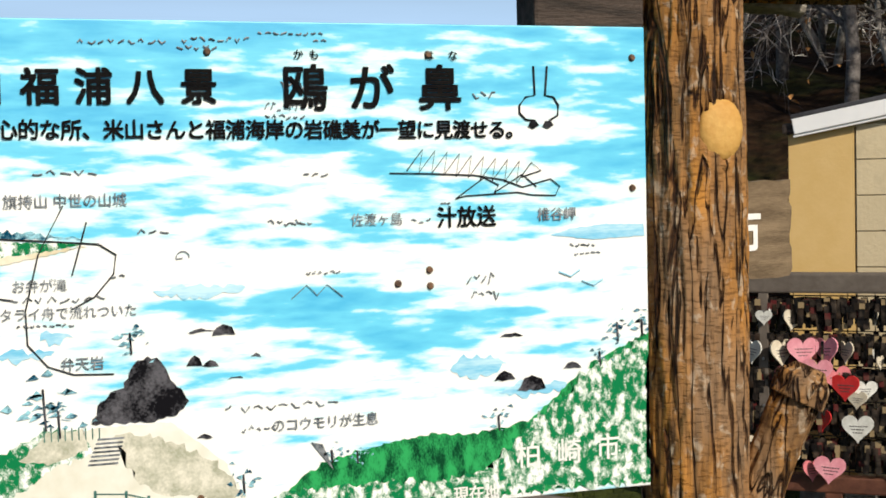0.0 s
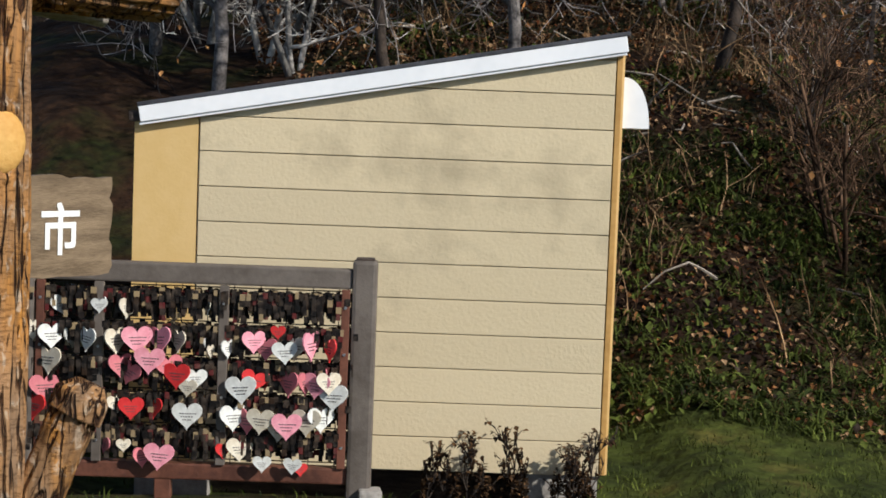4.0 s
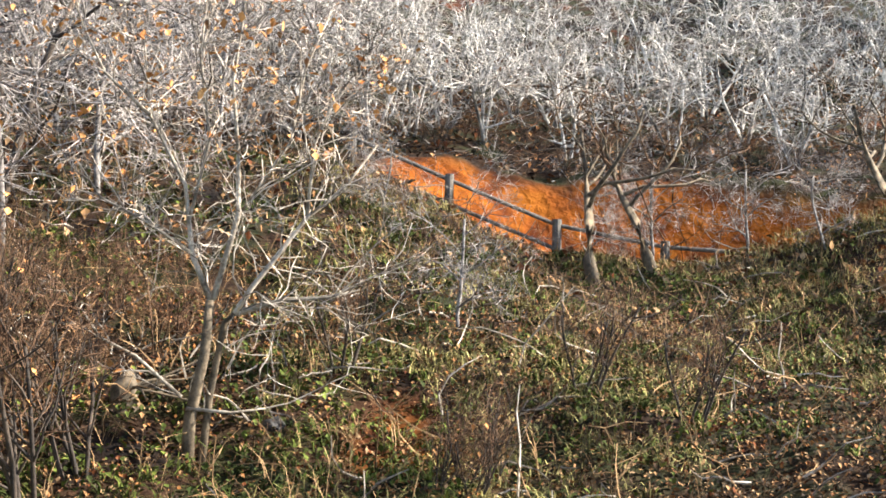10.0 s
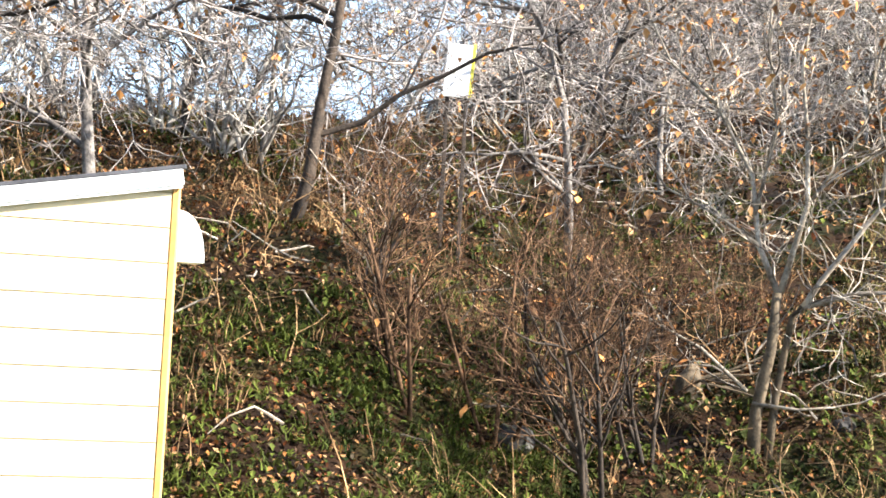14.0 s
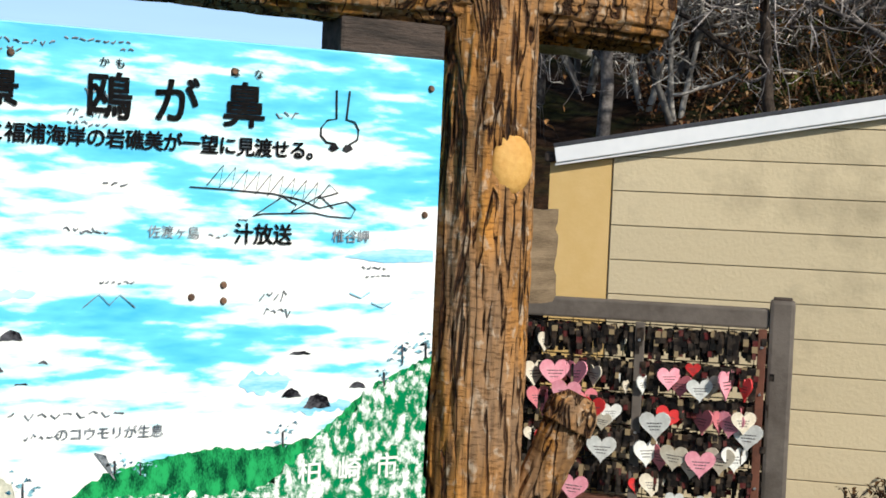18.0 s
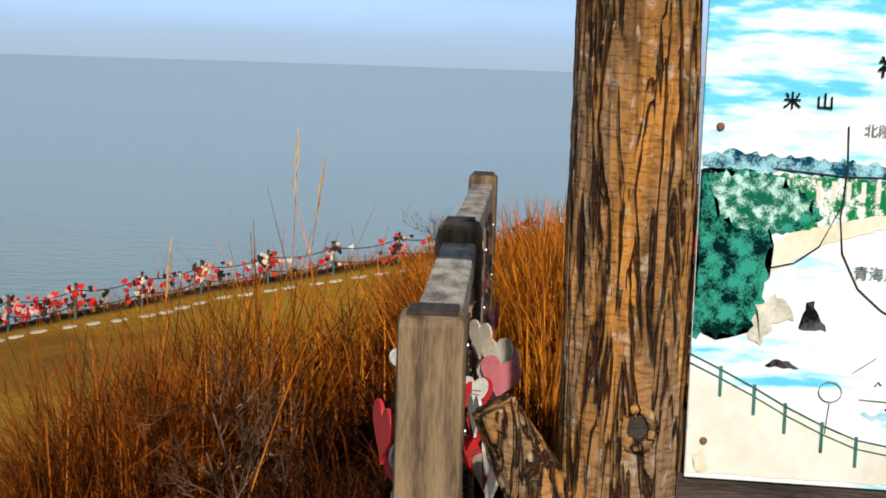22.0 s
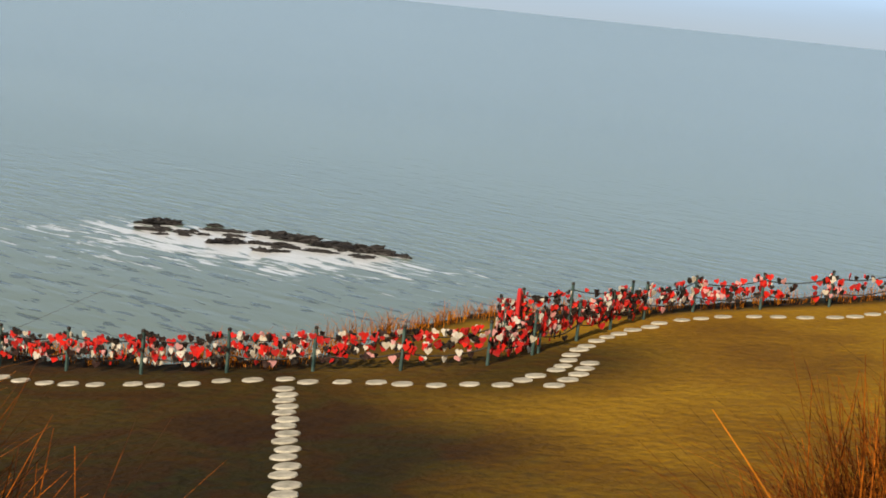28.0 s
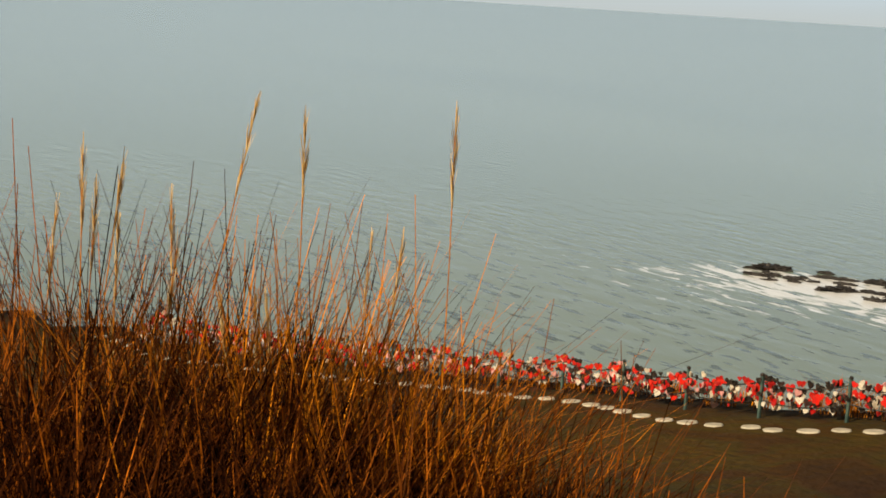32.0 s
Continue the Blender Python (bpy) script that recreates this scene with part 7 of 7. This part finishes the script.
for k in range(9):
    pts, _ = wander(rnd, (0.05, 0, 0.12), (rnd.gauss(0.2, 0.5), rnd.gauss(-0.6, 0.4), rnd.uniform(-0.05, 0.25)), rnd.uniform(0.4, 0.9), 4, 0.15, -0.03)
    part("root", tube_data(pts, [0.014, 0.012, 0.01, 0.008, 0.005], 5), M_MIDBARK, stp, "dead root")
stp.matrix_world = Matrix.Translation(spot(67.3, 12.6))
for az, r, s in ((60.8, 11.4, 0.17), (73.0, 12.4, 0.1)):
    b = bmesh.new()
    bmesh.ops.create_icosphere(b, subdivisions=3, radius=1.0)
    for q in b.verts:
        q.co *= 1 + 0.35 * noise.noise(q.co * 1.6 + Vector((az, 0, 0)))
    ob = part("boulder", b, M_ROCK)
    x, y, z = spot(az, r)
    ob.matrix_world = Matrix.Translation((x, y, z + 0.2 * s)) @ Matrix.Diagonal((s, s, s * 0.8, 1))
    tagged(ob, "rough grey boulder half buried in the slope", "boulder", "boulders on the slope")

# ---- tall dry grass on the sea side ----
def reed_clump(name, label, az, r, count, h0, h1, spread_r, seed, mat, plumes=0, plume_h=(1.5, 2.0), width=0.0095, group="reeds", lean_out=0.24):
    rnd = random.Random(seed)
    s = thing(name, label, "grass", group=group)
    cx, cy = (-1.06 + r * math.sin(radians(az + 1.7)), 0.48 + r * math.cos(radians(az + 1.7))) if group == "reeds" else spot(az, r)[:2]
    v, f = [], []
    spots = []
    for _ in range(count):
        x, y = cx + rnd.gauss(0, spread_r), cy + rnd.gauss(0, spread_r)
        spots.append((x, y, height(x, y, False) - 0.03))
    # lower layers take darker colours in place of shade inside the clump
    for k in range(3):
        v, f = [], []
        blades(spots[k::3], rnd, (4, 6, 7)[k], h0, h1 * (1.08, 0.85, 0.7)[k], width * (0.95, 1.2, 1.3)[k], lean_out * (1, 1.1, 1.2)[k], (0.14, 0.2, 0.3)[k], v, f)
        part("tuft", (v, f), (mat, M_REED_DARK if group == "tussocks" else M_SHADE_GRASS, M_REED_DARK if group == "tussocks" else M_SHADE_GRASS)[k], s, "narrow dry blades" if k < 2 else "dark inner blades coloured as if in shade")
    for x, y, z in spots[:plumes]:
        h = rnd.uniform(*plume_h)
        lean = (rnd.gauss(0.03, 0.05), rnd.gauss(0, 0.05), 1.0)
        pts, d = wander(rnd, (x, y, z), lean, h, 5, 0.03, 0.0)
        vv, ff = tube_data(pts, [0.0038, 0.0034, 0.003, 0.0025, 0.002, 0.0016], 4, None, None, False)
        st = part("stalk", (vv, ff), M_REED, s)
        vv, ff = [], []
        top = Vector(pts[-1])
        for _ in range(34):
            k = rnd.random()
            p = top - d * 0.26 * k
            a = rnd.uniform(0, 6.283)
            w = Vector((math.cos(a), math.sin(a), 0)) * 0.016 * (0.35 + 0.65 * math.sin(math.pi * k)) + d * 0.07
            q = p + w
            sd = Vector((-math.sin(a), math.cos(a), 0)) * 0.0022
            b0 = len(vv)
            vv += [tuple(p - sd), tuple(p + sd), tuple(q + sd * 0.4), tuple(q - sd * 0.4)]
            ff.append((b0, b0 + 1, b0 + 2, b0 + 3))
        part("plume", (vv, ff), M_PLUME, st, "feathery straw-coloured plume")
    return s
LBL = "tall dry pampas grass with feathery plumes on the bank"
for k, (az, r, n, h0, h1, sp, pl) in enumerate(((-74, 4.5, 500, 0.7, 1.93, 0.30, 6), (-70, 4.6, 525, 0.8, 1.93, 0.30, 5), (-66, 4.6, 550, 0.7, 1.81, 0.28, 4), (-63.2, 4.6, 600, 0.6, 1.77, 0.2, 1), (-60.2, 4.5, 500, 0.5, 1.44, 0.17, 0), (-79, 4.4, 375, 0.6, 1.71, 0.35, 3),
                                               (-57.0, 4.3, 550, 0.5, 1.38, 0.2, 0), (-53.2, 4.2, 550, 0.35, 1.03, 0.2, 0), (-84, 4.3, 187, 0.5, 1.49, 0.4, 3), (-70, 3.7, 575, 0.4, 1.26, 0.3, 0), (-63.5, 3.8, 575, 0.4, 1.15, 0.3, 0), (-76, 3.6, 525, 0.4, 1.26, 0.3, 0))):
    # three clumps wear the shade colour throughout
    reed_clump("pampas_grass", LBL, az, r, n, h0, h1, sp, 300 + k, M_REED if k in (2, 3, 4) else M_SHADE_GRASS if k in (9, 11, 1) else M_REED_DARK, pl, (1.55, 2.05))
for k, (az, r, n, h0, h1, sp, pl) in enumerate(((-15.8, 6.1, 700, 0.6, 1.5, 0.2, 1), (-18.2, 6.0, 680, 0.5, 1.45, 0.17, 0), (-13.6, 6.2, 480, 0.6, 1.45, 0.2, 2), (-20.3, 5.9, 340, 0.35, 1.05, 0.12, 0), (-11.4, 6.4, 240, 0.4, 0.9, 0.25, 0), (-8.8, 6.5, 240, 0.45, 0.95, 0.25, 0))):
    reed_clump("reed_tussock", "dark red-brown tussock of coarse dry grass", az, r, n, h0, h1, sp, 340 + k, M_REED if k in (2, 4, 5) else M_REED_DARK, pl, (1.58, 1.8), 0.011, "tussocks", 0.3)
v, f = [], []
pts = [q for q in scatter(2600, -7.5, 14, 5.4, 9.6, 9) if not (q[0] > -0.35 and q[1] < 6.75)]
blades(pts, r0, 11, 0.4, 1.0, 0.009, 0.2, 0.14, v, f)
blades(scatter(900, -12.0, -6.5, 6.2, 8.8, 19, 0.15), r0, 9, 0.35, 0.85, 0.009, 0.26, 0.16, v, f)
stuff("golden_grass", (v, f), M_REED, "golden waist-high dry grass behind the racks", "grass")
v, f = [], []
# the bank's low grass has its shade put into the colour
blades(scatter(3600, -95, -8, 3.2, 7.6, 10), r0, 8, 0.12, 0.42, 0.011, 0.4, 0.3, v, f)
stuff("bank_grass", (v, f), M_SHADE_GRASS, "low red-brown grass covering the bank, darkened for shade", "grass")
v, f = [], []
for _ in range(1500):
    az = r0.uniform(-75, 6)
    r = float(np.interp(az, EDGE_AZ, EDGE_R)) + r0.uniform(0.2, 1.4)
    x, y = HUB[0] + r * math.sin(radians(az)), HUB[1] + r * math.cos(radians(az))
    z = height(x, y)
    blades([(x, y, z)], r0, 5, 0.12, 0.38 if not -44 < az < -36 else 0.6, 0.012, 0.4, 0.3, v, f)
stuff("cliff_grass", (v, f), M_REED, "dry grass fringe along the cliff edge", "grass")
# long straws leaning out of the tussocks
for base, top in (((-1.85, 4.72), (-2.61, 4.78, 0.38)), ((-1.55, 5.3), (-1.25, 5.4, 0.52))):
    g = height(base[0], base[1])
    b0, b1 = Vector((base[0], base[1], g)), Vector(top)
    st = thing("fallen_stalk", "long pale straw leaning out of the grass", "stalk", group="leaning straws")
    pts = [tuple(b0.lerp(b1, k / 6) + Vector((0, 0, 0.06 * math.sin(math.pi * k / 6)))) for k in range(7)]
    part("stem", tube_data(pts, [0.0038, 0.0037, 0.0035, 0.0032, 0.0029, 0.0025, 0.002], 5), M_REED, st)
# bare twigs in the grass
tw = copy_thing(bushes[0], Matrix.Translation(spot(-6.7, 25.8)))
tw.scale = (0.62,) * 3
tw = copy_thing(bushes[0], Matrix.Translation(spot(-81.5, 5.0)))
tw.scale = (0.75,) * 3
tw = copy_thing(bushes[1], Matrix.Translation(spot(-11.0, 5.0)))
tw.scale = (0.4,) * 3
